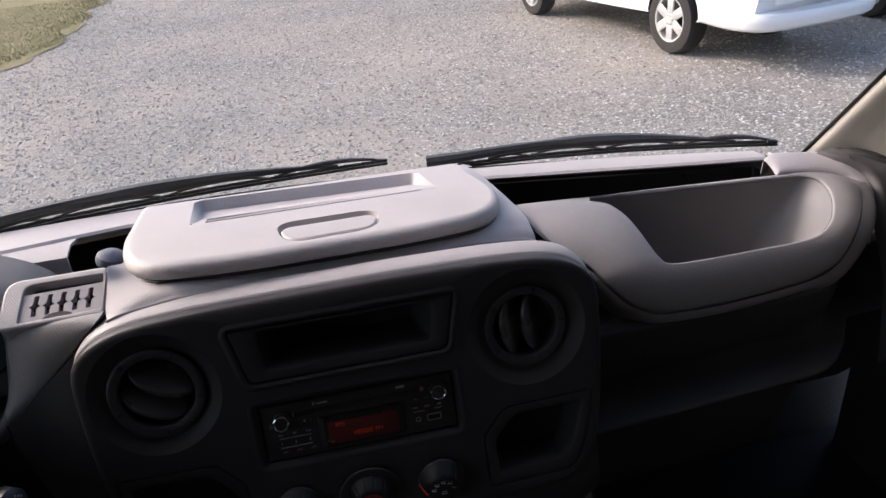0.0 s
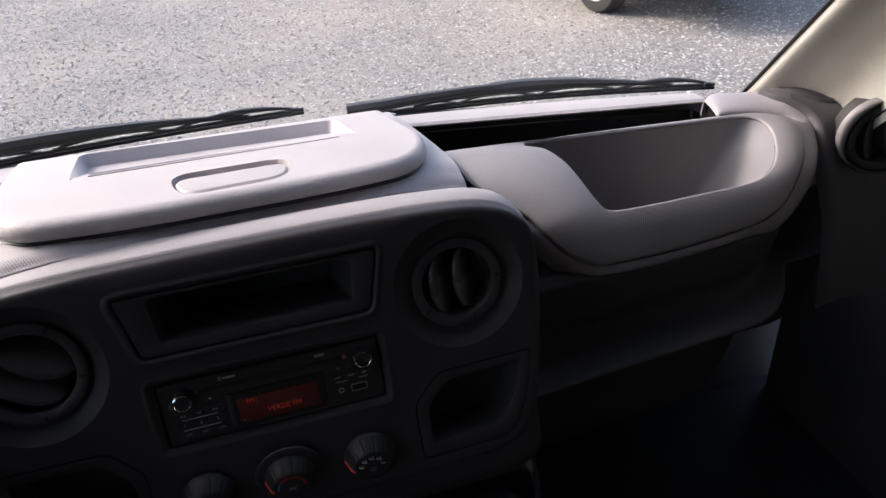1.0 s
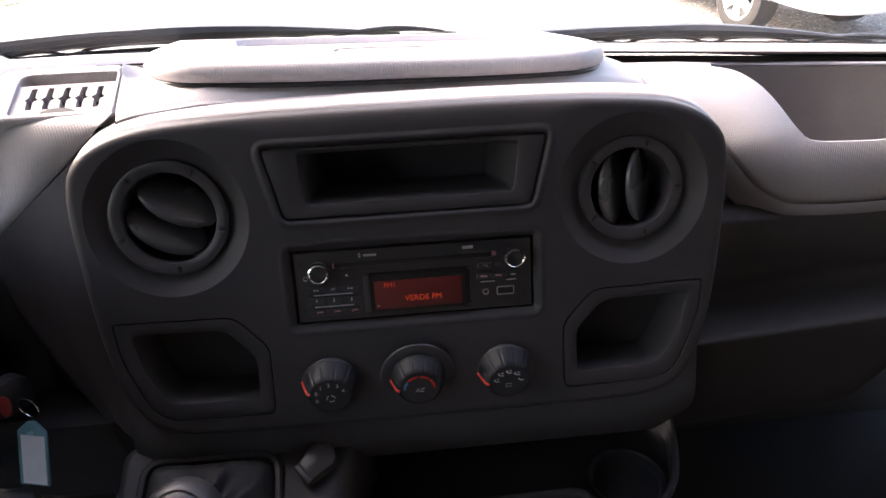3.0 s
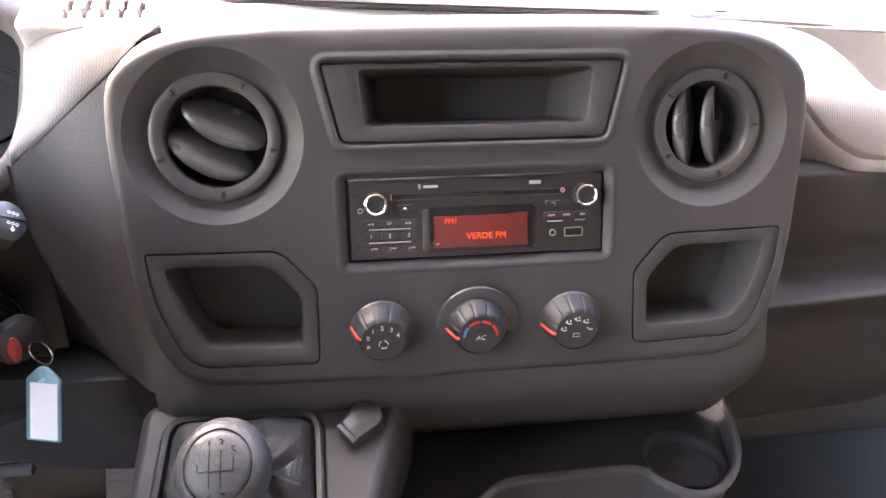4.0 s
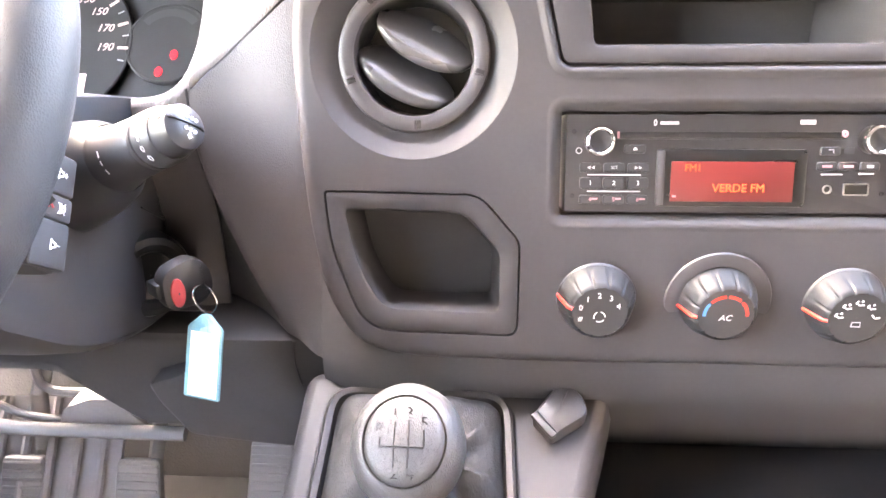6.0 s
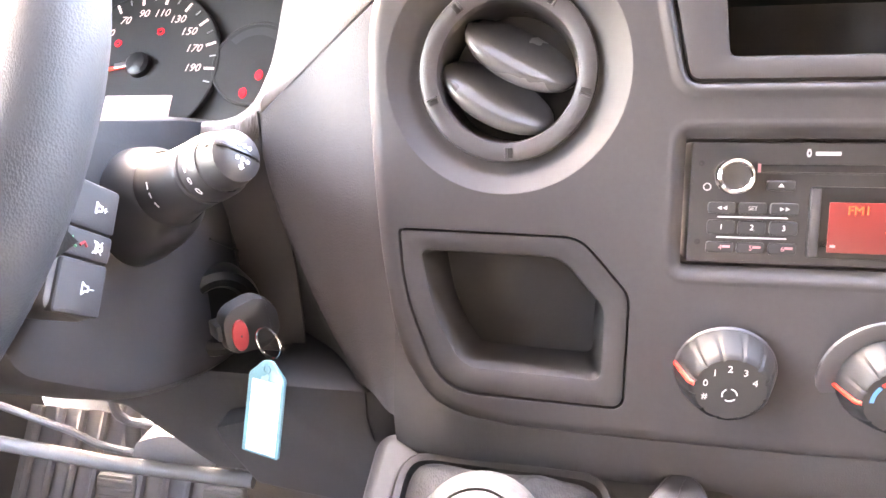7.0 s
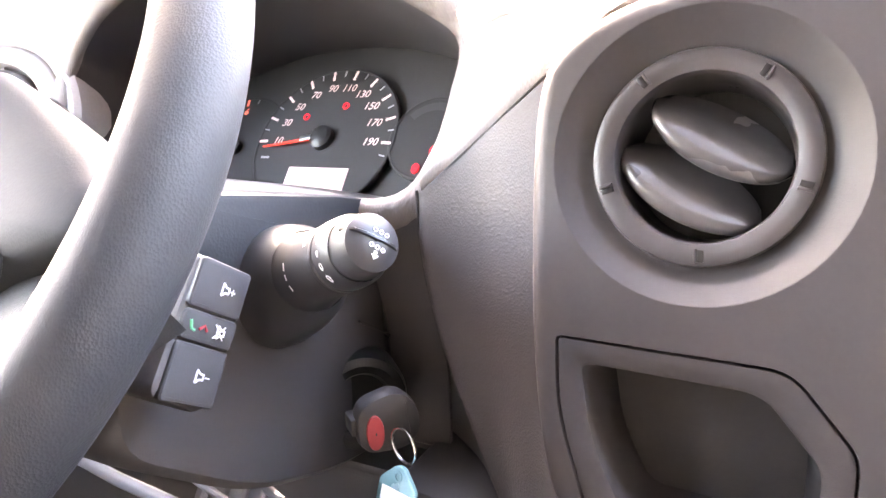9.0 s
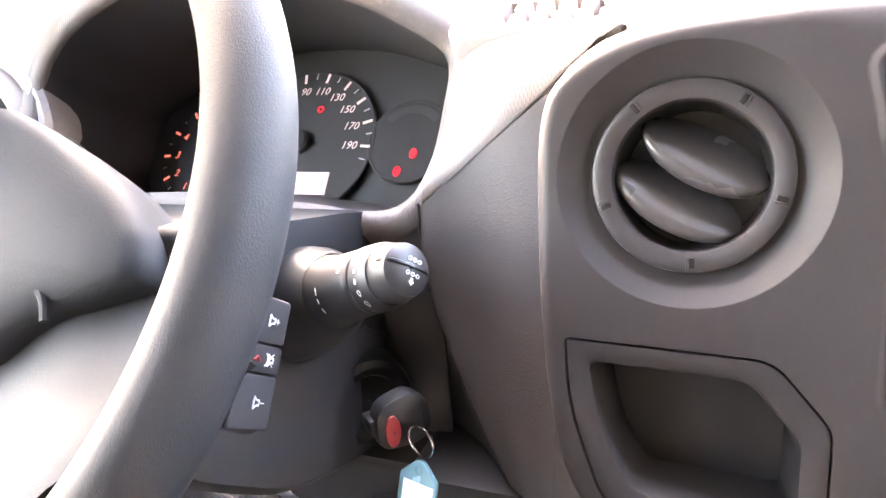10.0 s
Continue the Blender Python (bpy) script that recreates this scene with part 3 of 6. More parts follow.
single("wall_front", sheet([[V((-0.95, 0.42, 0.64)), V((0.95, 0.42, 0.64))], [V((-0.95, 0.46, 0.9)), V((0.95, 0.46, 0.9))], [V((-0.95, 0.36, 1.25)), V((0.95, 0.36, 1.25))]], 0.02), M_CARPET, "dark carpeted bulkhead under the dashboard", "wall", "structure")
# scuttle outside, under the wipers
bend_to_view(single("scuttle", sheet([[V((x, base_y(x) + d, z)) for x in XS] for d, z in ((-0.004, 1.402), (0.03, 1.392), (0.07, 1.375), (0.11, 1.33), (0.16, 1.1))], 0.01), M_BLACK, "black plastic scuttle panel below the windscreen", "scuttle panel", "structure"))


# ---- wipers ----
def wiper(tip, heel, rise, reach=0.6):
    """A parked wiper: blade along the glass foot, arm above it."""
    a, b = V(tip), V(heel)
    w = thing("windscreen_wiper", b, "black windscreen wiper parked along the glass", "windscreen wiper", "windscreen wipers")
    n = 24
    def at(f, up=0.0, fwd=0.0):
        p = a.lerp(b, f)
        return V((p.x, p.y + fwd + 0.02 * math.sin(math.pi * min(1.0, f)), p.z + up + rise * math.sin(math.pi * min(1.0, f))))
    part("rubber_blade", tube([at(k / n, -0.0055) for k in range(n + 1)], 0.0018, 6, True, 1.6), M_RUBBER, w)
    part("blade_spine", tube([at(k / n, -0.001) for k in range(n + 1)], 0.0022, 6, True, 1.4), M_BLACK, w)
    def bow(f0, f1, h, r0, r1, name, peak=0.5):
        pts, rad = [], []
        for k in range(21):
            g = k / 20
            u = g / peak * 0.5 if g < peak else 0.5 + (g - peak) / (1 - peak) * 0.5
            pts.append(at(f0 + (f1 - f0) * g, 0.001 + h * math.sin(math.pi * u) ** 0.75))
            rad.append(r0 + (r1 - r0) * math.sin(math.pi * u) ** 1.6)
        return part(name, tube(pts, rad, 8, True, 1.3), M_BLACK, w)
    bow(0.12, 0.9, 0.0125, 0.0022, 0.0085, "bridge", 0.6)
    for f0, f1 in ((0.02, 0.26), (0.3, 0.5), (0.54, 0.74), (0.78, 0.98)):
        bow(f0, f1, 0.0070, 0.0016, 0.0034, "claw")
        for f in (f0, f1):
            part("claw_foot", box(at(f, 0.0), (0.012, 0.006, 0.005), 0.0015), M_BLACK, w)
    part("arm", tube([at(0.5 + reach * k / 12, 0.017 - 0.010 * (k / 12) ** 2, -0.004) for k in range(13)], [0.0036 + 0.0045 * k / 12 for k in range(13)], 8, True, 1.3), M_BLACK, w)
    return w


bend_to_view(wiper((0.108, 0.372, 1.423), (-0.46, 0.335, 1.413), 0.0))
bend_to_view(wiper((0.631, 0.238, 1.409), (0.205, 0.356, 1.407), 0.0, 0.6))


# ---- dashboard ----
dash = thing("dashboard", (0, 0.1, 1.1), "grey moulded van dashboard with dark centre fascia", "dashboard")

# back strip along the glass
def strip_front(x):
    """Where the strip along the glass ends towards the slot."""
    pts = ((-0.7, 0.255), (-0.36, 0.264), (-0.22, 0.288), (0.2, 0.263), (0.315, 0.232), (0.453, 0.195), (0.56, 0.168), (0.6, 0.16))
    for (a, p), (b, q) in zip(pts, pts[1:]):
        if x <= b:
            return p + (q - p) * (x - a) / (b - a)
    return pts[-1][1]


def strip_row(x, w0):
    return [V((x, base_y(x) + 0.003, 1.411)), V((x, base_y(x) - 0.008, 1.4165)), V((x, w0 + 0.012, 1.4175)), V((x, w0 + 0.003, 1.4165)), V((x, w0, 1.4135)), V((x, w0 + 0.004, 1.4105)), V((x, w0 + 0.03, 1.4095))]


for x0, x1 in ((0.198, 0.562), (-0.66, -0.205)):
    rows = []
    for i in range(25):
        x = x0 + (x1 - x0) * i / 24
        rows.append(strip_row(x, strip_front(x)))
    part("glass_strip", sheet(rows, 0.003), M_SMOOTH, dash)

# centre block under the lid
rows = []
for i in range(41):
    x = -0.2165 + 0.429 * i / 40
    e = 0.004 if i in (0, 40) else 0.0
    f = abs(x)
    t = 1.4275 - max(0, f - 0.17) * 0.06
    y = 0.0805 - 0.05 * max(0.0, f - 0.19)
    z = 1.419 - 0.12 * max(0.0, f - 0.15)
    rows.append([V((x, y + 0.004, z - 0.035)), V((x, y, z - 0.011)), V((x, y + 0.003, z - 0.0055 - e)), V((x, y + 0.008, z - 0.0005 - e)), V((x, y + 0.015, z + 0.003 - e)), V((x, y + 0.035, t - 0.003 - e)), V((x, 0.16, t - 0.002 - e)), V((x, 0.315, 1.4185 - e))])
    g = min(1.0, max(0.0, (-x - 0.190) / 0.024)) ** 1.3
    for k, ya, za in ((3, 0.0835, 1.4098), (4, 0.0955, 1.4160), (5, 0.110, 1.4240), (6, 0.124, 1.4310), (7, 0.136, 1.39)):
        rows[-1][k] = rows[-1][k].lerp(unlean((x - 0.001, ya, za + 0.0012)), g)
part("centre_surround", sheet([catmull(r, 4, False) for r in rows], 0.002), M_TOP, dash, "", 55)

# lid with its recess and finger grip
LID = rpoly([(-0.205, 0.305), (-0.210, 0.17), (-0.188, 0.098), (-0.09, 0.084), (0.09, 0.081), (0.172, 0.089), (0.199, 0.155), (0.186, 0.29)], [0.012, 0.06, 0.045, 0.2, 0.2, 0.045, 0.07, 0.012], 8)


def lid_z(p):
    return 1.4415 - 0.045 * (p.y - 0.1) - 1.6 * max(0.0, 0.125 - p.y) ** 2


REC = rpoly([(-0.142, 0.289), (-0.142, 0.2), (0.134, 0.192), (0.127, 0.268)], [0.012, 0.004, 0.004, 0.012], 5)
GRIP = rpoly([(-0.054, 0.158), (-0.047, 0.097), (0.050, 0.098), (0.056, 0.155)], [0.025, 0.026, 0.026, 0.025], 8)
bm = bmesh.new()
face = inset(LID, 0.010)
add_fill(bm, face, [REC, GRIP], lambda p: V((p.x, p.y, lid_z(p))))
add_loft(bm, [[V((p.x, p.y, lid_z(p) - w)) for p in inset(LID, d)] for d, w in ((0.010, 0.0), (0.0055, 0.0012), (0.0022, 0.0042), (0.0004, 0.0085), (0.0, 0.0125), (0.002, 0.0158), (0.006, 0.0172), (0.02, 0.0175))])
# recess: deep at the back, running out to nothing in front
def rec_floor(p):
    f = min(1.0, max(0.0, (p.y - 0.196) / 0.085))
    return lid_z(p) - 0.020 * f ** 1.3
ri = inset(REC, 0.008)
add_loft(bm, [[V((p.x, p.y, lid_z(p))) for p in REC], [V((p.x, p.y, rec_floor(p) if p.y > 0.21 else lid_z(p) - 0.0006)) for p in ri]])
nrec = 14
grid = []
for i in range(nrec + 1):
    f = i / nrec
    y0, y1 = 0.2005, 0.276
    grid.append([V((-0.1395 + 0.2715 * g / 20, y0 + (y1 - y0) * f + (-0.008 * g / 20) * (1 - 0) - 0.002, 0)) for g in range(21)])
for r in grid:
    for p in r:
        p.z = rec_floor(p) + 0.0002
add_loft(bm, grid, False)
lid = part("lid", bm, M_TOP, dash, "light grey hinged lid with a fine diamond grain", 50)
# ribs in a darker grey stand in for shade along the grooves
for y in (0.2, 0.209, 0.218):
    part("rib", tube([V((-0.125 + 0.24 * k / 10, y - 0.007 * k / 10, rec_floor(V((0, y))) + 0.0007)) for k in range(11)], 0.0008, 6), M_MID, lid)
# dark tube painted in for the shadow under the lid
part("seam", tube([V((p.x, p.y, lid_z(p) - 0.0182)) for p in inset(LID, 0.004) if p.y < 0.2], 0.0026, 6), M_BLACK, lid)
bm = bmesh.new()
g1, g2 = inset(GRIP, 0.003), inset(GRIP, 0.005)
add_loft(bm, [[V((p.x, p.y, lid_z(p))) for p in GRIP], [V((p.x, p.y, lid_z(p) - 0.018)) for p in g1], [V((p.x * 0.96, 0.126 + (p.y - 0.126) * 0.8, lid_z(p) - 0.020)) for p in g2]], True, False, True)
grip = part("finger_grip", bm, M_SMOOTH, lid)
pad = rpoly([(-0.051, 0.141), (-0.0445, 0.1005), (0.0475, 0.1015), (0.053, 0.139)], [0.017, 0.02, 0.02, 0.017], 8)
part("grip_pad", loft([[V((p.x, p.y, lid_z(p) - 0.018)) for p in pad], [V((p.x, p.y, lid_z(p) - 0.0012)) for p in inset(pad, 0.0004)], [V((p.x, p.y, lid_z(p) + 0.0004)) for p in inset(pad, 0.0025)], [V((p.x, p.y, lid_z(p) + 0.0006)) for p in inset(pad, 0.008)]], True, False, True), M_SMOOTH, grip)

# fascia
HALF = [(0.0, 1.412), (0.08, 1.4117), (0.155, 1.4098), (0.207, 1.404), (0.239, 1.389), (0.2512, 1.366), (0.2505, 1.31), (0.243, 1.24), (0.229, 1.194), (0.197, 1.170), (0.1, 1.166), (0.0, 1.166)]
fo = pan(HALF + [(-x, z) for x, z in HALF[-2:0:-1]])
FO = resample(catmull([(p.x, p.y, 0) for p in fo], 8), 160)
FO = [p.xy for p in FO]
BIN = rpoly(pan([(-0.110, 1.389), (-0.097, 1.334), (0.095, 1.334), (0.109, 1.389)]), 0.007, 5)
RAD = rpoly(pan([(-0.0975, 1.3125), (-0.0975, 1.2505), (0.0975, 1.2505), (0.0975, 1.3125)]), 0.004, 4)
POCK = [(-0.2355, 1.2662), (-0.2325, 1.234), (-0.212, 1.183), (-0.1185, 1.181), (-0.1178, 1.2375), (-0.1425, 1.2645)]
P1 = rpoly(pan(POCK), [0.004, 0.03, 0.02, 0.008, 0.006, 0.009], 6)
P2 = [V((-p.x, p.y)) for p in P1[::-1]]
VL, VR = V((-0.1815, pv(1.3415))), V((0.1755, pv(1.3405)))
DIALS = [(-0.073, 1.2045, 0.0235), (-0.0025, 1.2045, 0.031), (0.0695, 1.2035, 0.0235)]
holes = [inset(BIN, -0.0065), inset(RAD, -0.0065), ellipse(VL.x, VL.y, 0.060, 0.060, 56), ellipse(VR.x, VR.y, 0.060, 0.060, 56)] + [ellipse(x, pv(z), 0.0205, 0.0205, 32) for x, z, r in DIALS]
bm = bmesh.new()
def roll_in(p):
    """Width of the rounded edge: broad along the top middle, narrow elsewhere."""
    top = min(1.0, max(0.0, (p.y - pv(1.394)) / 0.012))
    mid = min(1.0, max(0.0, 1 - (abs(p.x) - 0.105) / 0.03))
    return 0.0072 + (0.0105 * mid) * top


inward = [(b - a) / 0.01 for a, b in zip(FO, inset(FO, 0.01))]
edge_w = [roll_in(p) for p in FO]
add_fill(bm, [p + n * w for p, n, w in zip(FO, inward, edge_w)], holes + [P1, P2], on_panel(0))
loops = []
for g in (1.0, 0.82, 0.64, 0.46, 0.3, 0.16, 0.06, 0.0):
    loops.append([PAN @ V((*(p + n * (w * g)), -(0.004 + w * 0.12) * (1 - math.sqrt(max(0.0, 1 - (1 - g) ** 2))))) for p, n, w in zip(FO, inward, edge_w)])
lift = [min(1.0, max(0.0, (p.y - pv(1.36)) / 0.04)) for p in FO]
for w, d, side in ((-0.011, 0.0022, 0.0005), (-0.0125, 0.0018, 0.0008), (-0.06, 0.0, 0.003)):
    loops.append([PAN @ V((*(p - n * (d * k + side * (1 - k))), w)) for p, n, k in zip(FO, inward, lift)])
add_loft(bm, loops)
# light ledge between the fascia's rolled edge and the lid
crest = [i for i in range(-60, 60) if lift[i % len(FO)] > 0.02]
ledge = [[PAN @ V((*(FO[i % len(FO)] - inward[i % len(FO)] * d * lift[i % len(FO)]), w)) for i in crest] for w, d in ((-0.012, 0.0), (-0.0135, 0.0034), (-0.015, 0.0045), (-0.023, 0.0076), (-0.033, 0.0098), (-0.037, 0.0100), (-0.041, 0.0085), (-0.055, 0.002))]
part("fascia_ledge", sheet(ledge), M_SMOOTH, dash, "light grey ledge above the fascia", 60)
for c in (VL, VR):
    add_loft(bm, [[PAN @ V((p.x, p.y, w)) for p in ellipse(c.x, c.y, r, r, 56)] for r, w in ((0.060, 0), (0.0596, -0.0003), (0.055, -0.0034), (0.050, -0.0070), (0.047, -0.0090), (0.0455, -0.0096), (0.038, -0.0098))])
for h in (P1, P2):
    add_loft(bm, [[PAN @ V((p.x, p.y, w)) for p in inset(h, d)] for d, w in ((0, 0), (0.0003, -0.0005), (0.0006, -0.004), (0.0006, -0.006))])
# a low bead round the bin, a rolled-in edge round the radio
add_loft(bm, [[PAN @ V((p.x, p.y, w)) for p in inset(BIN, d)] for d, w in ((-0.0065, 0), (-0.0052, 0.0004), (-0.0036, 0.0013), (-0.0022, 0.0015), (-0.0008, 0.0009), (0.0003, -0.0008), (0.0012, -0.004), (0.0012, -0.006))])
add_loft(bm, [[PAN @ V((p.x, p.y, w)) for p in inset(RAD, d)] for d, w in ((-0.0065, 0), (-0.0055, 0.0003), (-0.004, 0.0004), (-0.0022, -0.0005), (-0.0006, -0.0024), (0.001, -0.0042), (0.002, -0.005), (0.002, -0.012))])
fascia = part("fascia", bm, M_FASCIA, dash, "dark grey grained centre fascia", 50)


def pocket(frame_loop, mouth, name, depth, lip, label, back):
    """A bin in the fascia: flush frame, rounded mouth, sloping walls, floor."""
    f0 = inset(frame_loop, 0.0018 if name == "storage_bin" else 0.0008)
    n = len(f0)
    mo = mouth
    loops = [[PAN @ V((p.x, p.y, -0.005)) for p in inset(frame_loop, -0.0008)], [PAN @ V((p.x, p.y, -0.0045)) for p in f0], [PAN @ V((p.x, p.y, lip)) for p in inset(f0, 0.0006)], [PAN @ V((p.x, p.y, lip + 0.0004)) for p in inset(f0, 0.002)],
             [PAN @ V((p.x, p.y, lip)) for p in inset(mo, -0.002)], [PAN @ V((p.x, p.y, lip - 0.0012)) for p in mo]]
    ob = part(name, loft(loops), M_FASCIA, fascia, label, 50)
    c = sum(mo, V((0, 0))) / n
    loops = [[PAN @ V((p.x, p.y, lip - 0.0012)) for p in mo], [PAN @ V((p.x, p.y, -0.012)) for p in inset(mo, 0.002)], [PAN @ V((c.x + (p.x - c.x) * back, c.y + (p.y - c.y) * back, -depth)) for p in mo]]
    part("liner", loft(loops, True, False, True), M_LOWER, ob)
    return ob


bin_mouth = rpoly(pan([(-0.083, 1.3835), (-0.079, 1.3455), (0.0805, 1.3455), (0.085, 1.3835)]), 0.005, 5)
pocket(BIN, bin_mouth, "storage_bin", 0.075, -0.0005, "dark grey open storage bin", 0.86)
mouth = rpoly(pan([(-0.2235, 1.2557), (-0.2165, 1.2225), (-0.2005, 1.1965), (-0.1302, 1.1945), (-0.1298, 1.2305), (-0.1515, 1.254)]), [0.005, 0.03, 0.009, 0.006, 0.006, 0.009], 6)
pocket(P1, mouth, "storage_pocket", 0.042, -0.0004, "dark grey open pocket", 0.9)
pocket(P2, [V((-p.x, p.y)) for p in mouth[::-1]], "storage_pocket", 0.042, -0.0004, "dark grey open pocket", 0.9)


# ---- air vents ----
def air_vent(m, spin_fins, tilt, group="round air vents", scale=1.0, label="black round air vent with two curved fins in a grey ring", first=58):
    v = thing("air_vent", (0, 0, 0), label, "air vent", group)
    ring = part("ring", lathe([(0.0445, -0.008), (0.0445, -0.001), (0.0438, 0.0006), (0.0420, 0.0014), (0.0385, 0.0012), (0.0352, 0.0), (0.0346, -0.001), (0.0342, -0.006), (0.0336, -0.03)], None, 64), M_RING, v, "dark grey ring with small index marks")
    for k in range(5):
        a = first + 72 * k
        # near-flush black blocks stand in for shade in the ring's notches
        part("index_notch", box((0.0398, 0, 0.0008), (0.0052, 0.0026, 0.0016), 0.0003, spin(a)), M_FRIT_SHADE, ring)
        part("index_ridge", box((0.0398, -0.0022, 0.0012), (0.0058, 0.0012, 0.0018), 0.0004, spin(a)), M_RING, ring)
    part("duct", lathe([(0.0336, -0.018), (0.033, -0.036), (0.0005, -0.037)], None, 40), M_FRIT_SHADE, v)
    for sgn in (-1, 1):
        # a rounded vane that turns about its chord
        half = math.sqrt(0.0338 ** 2 - 0.0118 ** 2)
        rows = []
        for i in range(29):
            q = -0.995 + 1.99 * i / 28
            c = math.sqrt(1 - q * q)
            nose, back = 0.0007 + 0.0033 * c ** 0.6, -0.016 * c
            high = 0.0175 * c ** 0.85
            prof = [(-0.0006, back), (-0.0016, back * 0.4)]
            prof += [(-nose * math.cos(b), high - nose + nose * math.sin(b)) for b in (math.pi * j / 10 for j in range(11))]
            prof += [(0.0016, back * 0.4), (0.0006, back)]
            ring_pts = [V((a - 0.003 * c * max(0.0, h / 0.0175) ** 2, half * q, h)) for a, h in prof]
            rows.append(ring_pts)
        bm = loft(rows, True, True, True)
        bm.transform(spin(spin_fins) @ shift(sgn * 0.0118, 0, -0.0125) @ spin(tilt, "Y"))
        part("fin", bm, M_VENT, v, "", 60)
    v.matrix_basis = m
    v.scale = (scale, scale, scale)
    return v


air_vent(PAN @ shift(VL.x, VL.y, -0.006), 62, -46)
air_vent(PAN @ shift(VR.x, VR.y, -0.006), 2, -46, scale=0.94, first=0)

# ---- dashboard, passenger side ----
QN, QU = V((0, -0.631, 0.776)), V((0, 0.776, 0.631))
QO = V((0, 0.049, 1.358))


def on_q(p, w=0.0):
    w = w + 0.021 * (0.42 - ((p[1] - 0.03) / 0.08) ** 2)
    # the lower edge slides back along the camera's line of sight
    under = 0.018 * min(1.0, max(0.0, -p[1] / 0.046)) ** 1.2
    return QO + V((p[0], 0, 0)) + QU * p[1] + QN * w + V((0.55, 0.68, -0.48)) * under


def qz(points):
    return [V((x, (z - 1.358) / 0.631)) for x, z in points]


TO = [p.xy for p in resample(catmull([(*p, 0) for p in qz([(0.206, 1.43), (0.214, 1.413), (0.226, 1.394), (0.244, 1.380), (0.264, 1.367), (0.279, 1.353), (0.296, 1.340), (0.32, 1.3315), (0.345, 1.3285), (0.421, 1.3275), (0.514, 1.3305), (0.552, 1.335), (0.578, 1.345), (0.607, 1.364), (0.625, 1.384), (0.624, 1.397), (0.607, 1.4065), (0.574, 1.4125), (0.534, 1.4145), (0.396, 1.4215), (0.301, 1.4255)])], 10), 160)]
TI = [p.xy for p in resample(catmull([(*p, 0) for p in qz([(0.300, 1.4225), (0.317, 1.4145), (0.328, 1.4015), (0.334, 1.388), (0.339, 1.3755), (0.345, 1.3655), (0.356, 1.3588), (0.398, 1.357), (0.465, 1.3565), (0.516, 1.3563), (0.546, 1.3585), (0.566, 1.3655), (0.580, 1.377), (0.5875, 1.390), (0.585, 1.401), (0.569, 1.4078), (0.532, 1.4105), (0.439, 1.4152), (0.372, 1.4187)])], 10), 160)]
crown = [0.0016 * min(1, (a - b).length / 0.05) for a, b in zip(TO, TI)]
mid = [a.lerp(b, 0.5) for a, b in zip(TO, TI)]
loops = [[on_q(p, -0.012) for p in inset(TO, 0.001)], [on_q(p, -0.0016) for p in TO], [on_q(p, 0.0) for p in inset(TO, 0.0018)], [on_q(p, c) for p, c in zip(mid, crown)],
         [on_q(p, 0.0006) for p in inset(TI, -0.0026)], [on_q(p, -0.0001) for p in inset(TI, -0.001)], [on_q(p, -0.0014) for p in TI], [on_q(p, -0.003) for p in inset(TI, -0.0002)]]
tray = part("open_tray", loft(loops), M_TOP_SHADE, dash, "light grey moulded tray surround with diamond grain, darkened for shade", 50)


def bowl_point(p, f):
    """From the tray's mouth down to its flat floor."""
    a = on_q(p, -0.003)
    b = V((0.350 + (a.x - 0.30) / 0.287 * 0.165, 0.060 + (a.y - 0.047) / 0.08 * 0.078, 1.292))
    g = min(1.0, f)
    k = g ** 0.8
    return V((a.x + (b.x - a.x) * k, a.y + (b.y - a.y) * k, a.z + (b.z - a.z) * min(1.0, g * 1.04) ** 1.1))


loops = [[bowl_point(p, f) for p in inset(TI, 0.0002)] for f in (0.0, 0.1, 0.3, 0.55, 0.75, 0.86, 0.93, 0.97, 1.0)]
part("tray_liner", loft(loops, True, False, True), M_BOWL_SHADE, tray, "light grey tray bowl, darkened for shade", 60)
part("seam", tube([on_q(p, 0.0004) for p, q in zip(inset(TO, -0.0012), TO) if q.x < 0.262 and q.y < 0.107], 0.002, 6), M_BLACK, tray)
# band round the tray, then the dark face below
wide = [(0.001 if p.y > 0.06 and p.x < 0.612 else 0.0055 + 0.012 * max(0, (p.x - 0.52) / 0.12)) * (0.4 if p.x < 0.27 else 1) for p in TO]
b1, b2 = [], []
for p, q, w in zip(inset(TO, -0.001), inset(TO, -0.02), wide):
    d = (q - p).normalized()
    b1.append(p + d * w)
    b2.append(p + d * (w + min(0.01, w * 0.5)))
part("tray_band", loft([[on_q(p, -0.012) for p in inset(TO, -0.0012)], [on_q(p, -0.0035) for p in inset(TO, -0.0016)], [on_q(p, -0.004) for p in b1], [on_q(p, -0.012) for p in b2], [on_q(p, -0.025) for p in b2]]), M_MID, dash, "mid grey moulded band", 55)
prof = [(0.1, 1.290), (0.07, 1.297), (0.045, 1.306), (0.036, 1.300), (0.033, 1.289), (0.042, 1.25), (0.056, 1.215), (0.05, 1.197), (0.03, 1.189), (0.010, 1.187), (0.006, 1.183), (0.012, 1.177), (0.04, 1.165), (0.062, 1.13), (0.085, 1.03), (0.15, 0.93), (0.3, 0.88)]
rows = []
for i in range(30):
    x = 0.244 + 0.536 * i / 29
    back = min(0.085, 0.075 * max(0, (x - 0.54) / 0.1) ** 1.8)
    rows.append([V((x, y + back, z + 0.05 * (x - 0.25) * (z < 1.25))) for y, z in prof])
part("lower_dash", sheet([catmull(r, 4, False) for r in rows], 0.004), M_LOWER, dash, "charcoal lower dashboard with a shelf lip")
# slots between the strip and the tray, blackened in place of their shade
def rim_back(x):
    return 0.1385 - (x - 0.206) * 0.066 if x > 0 else 0.154


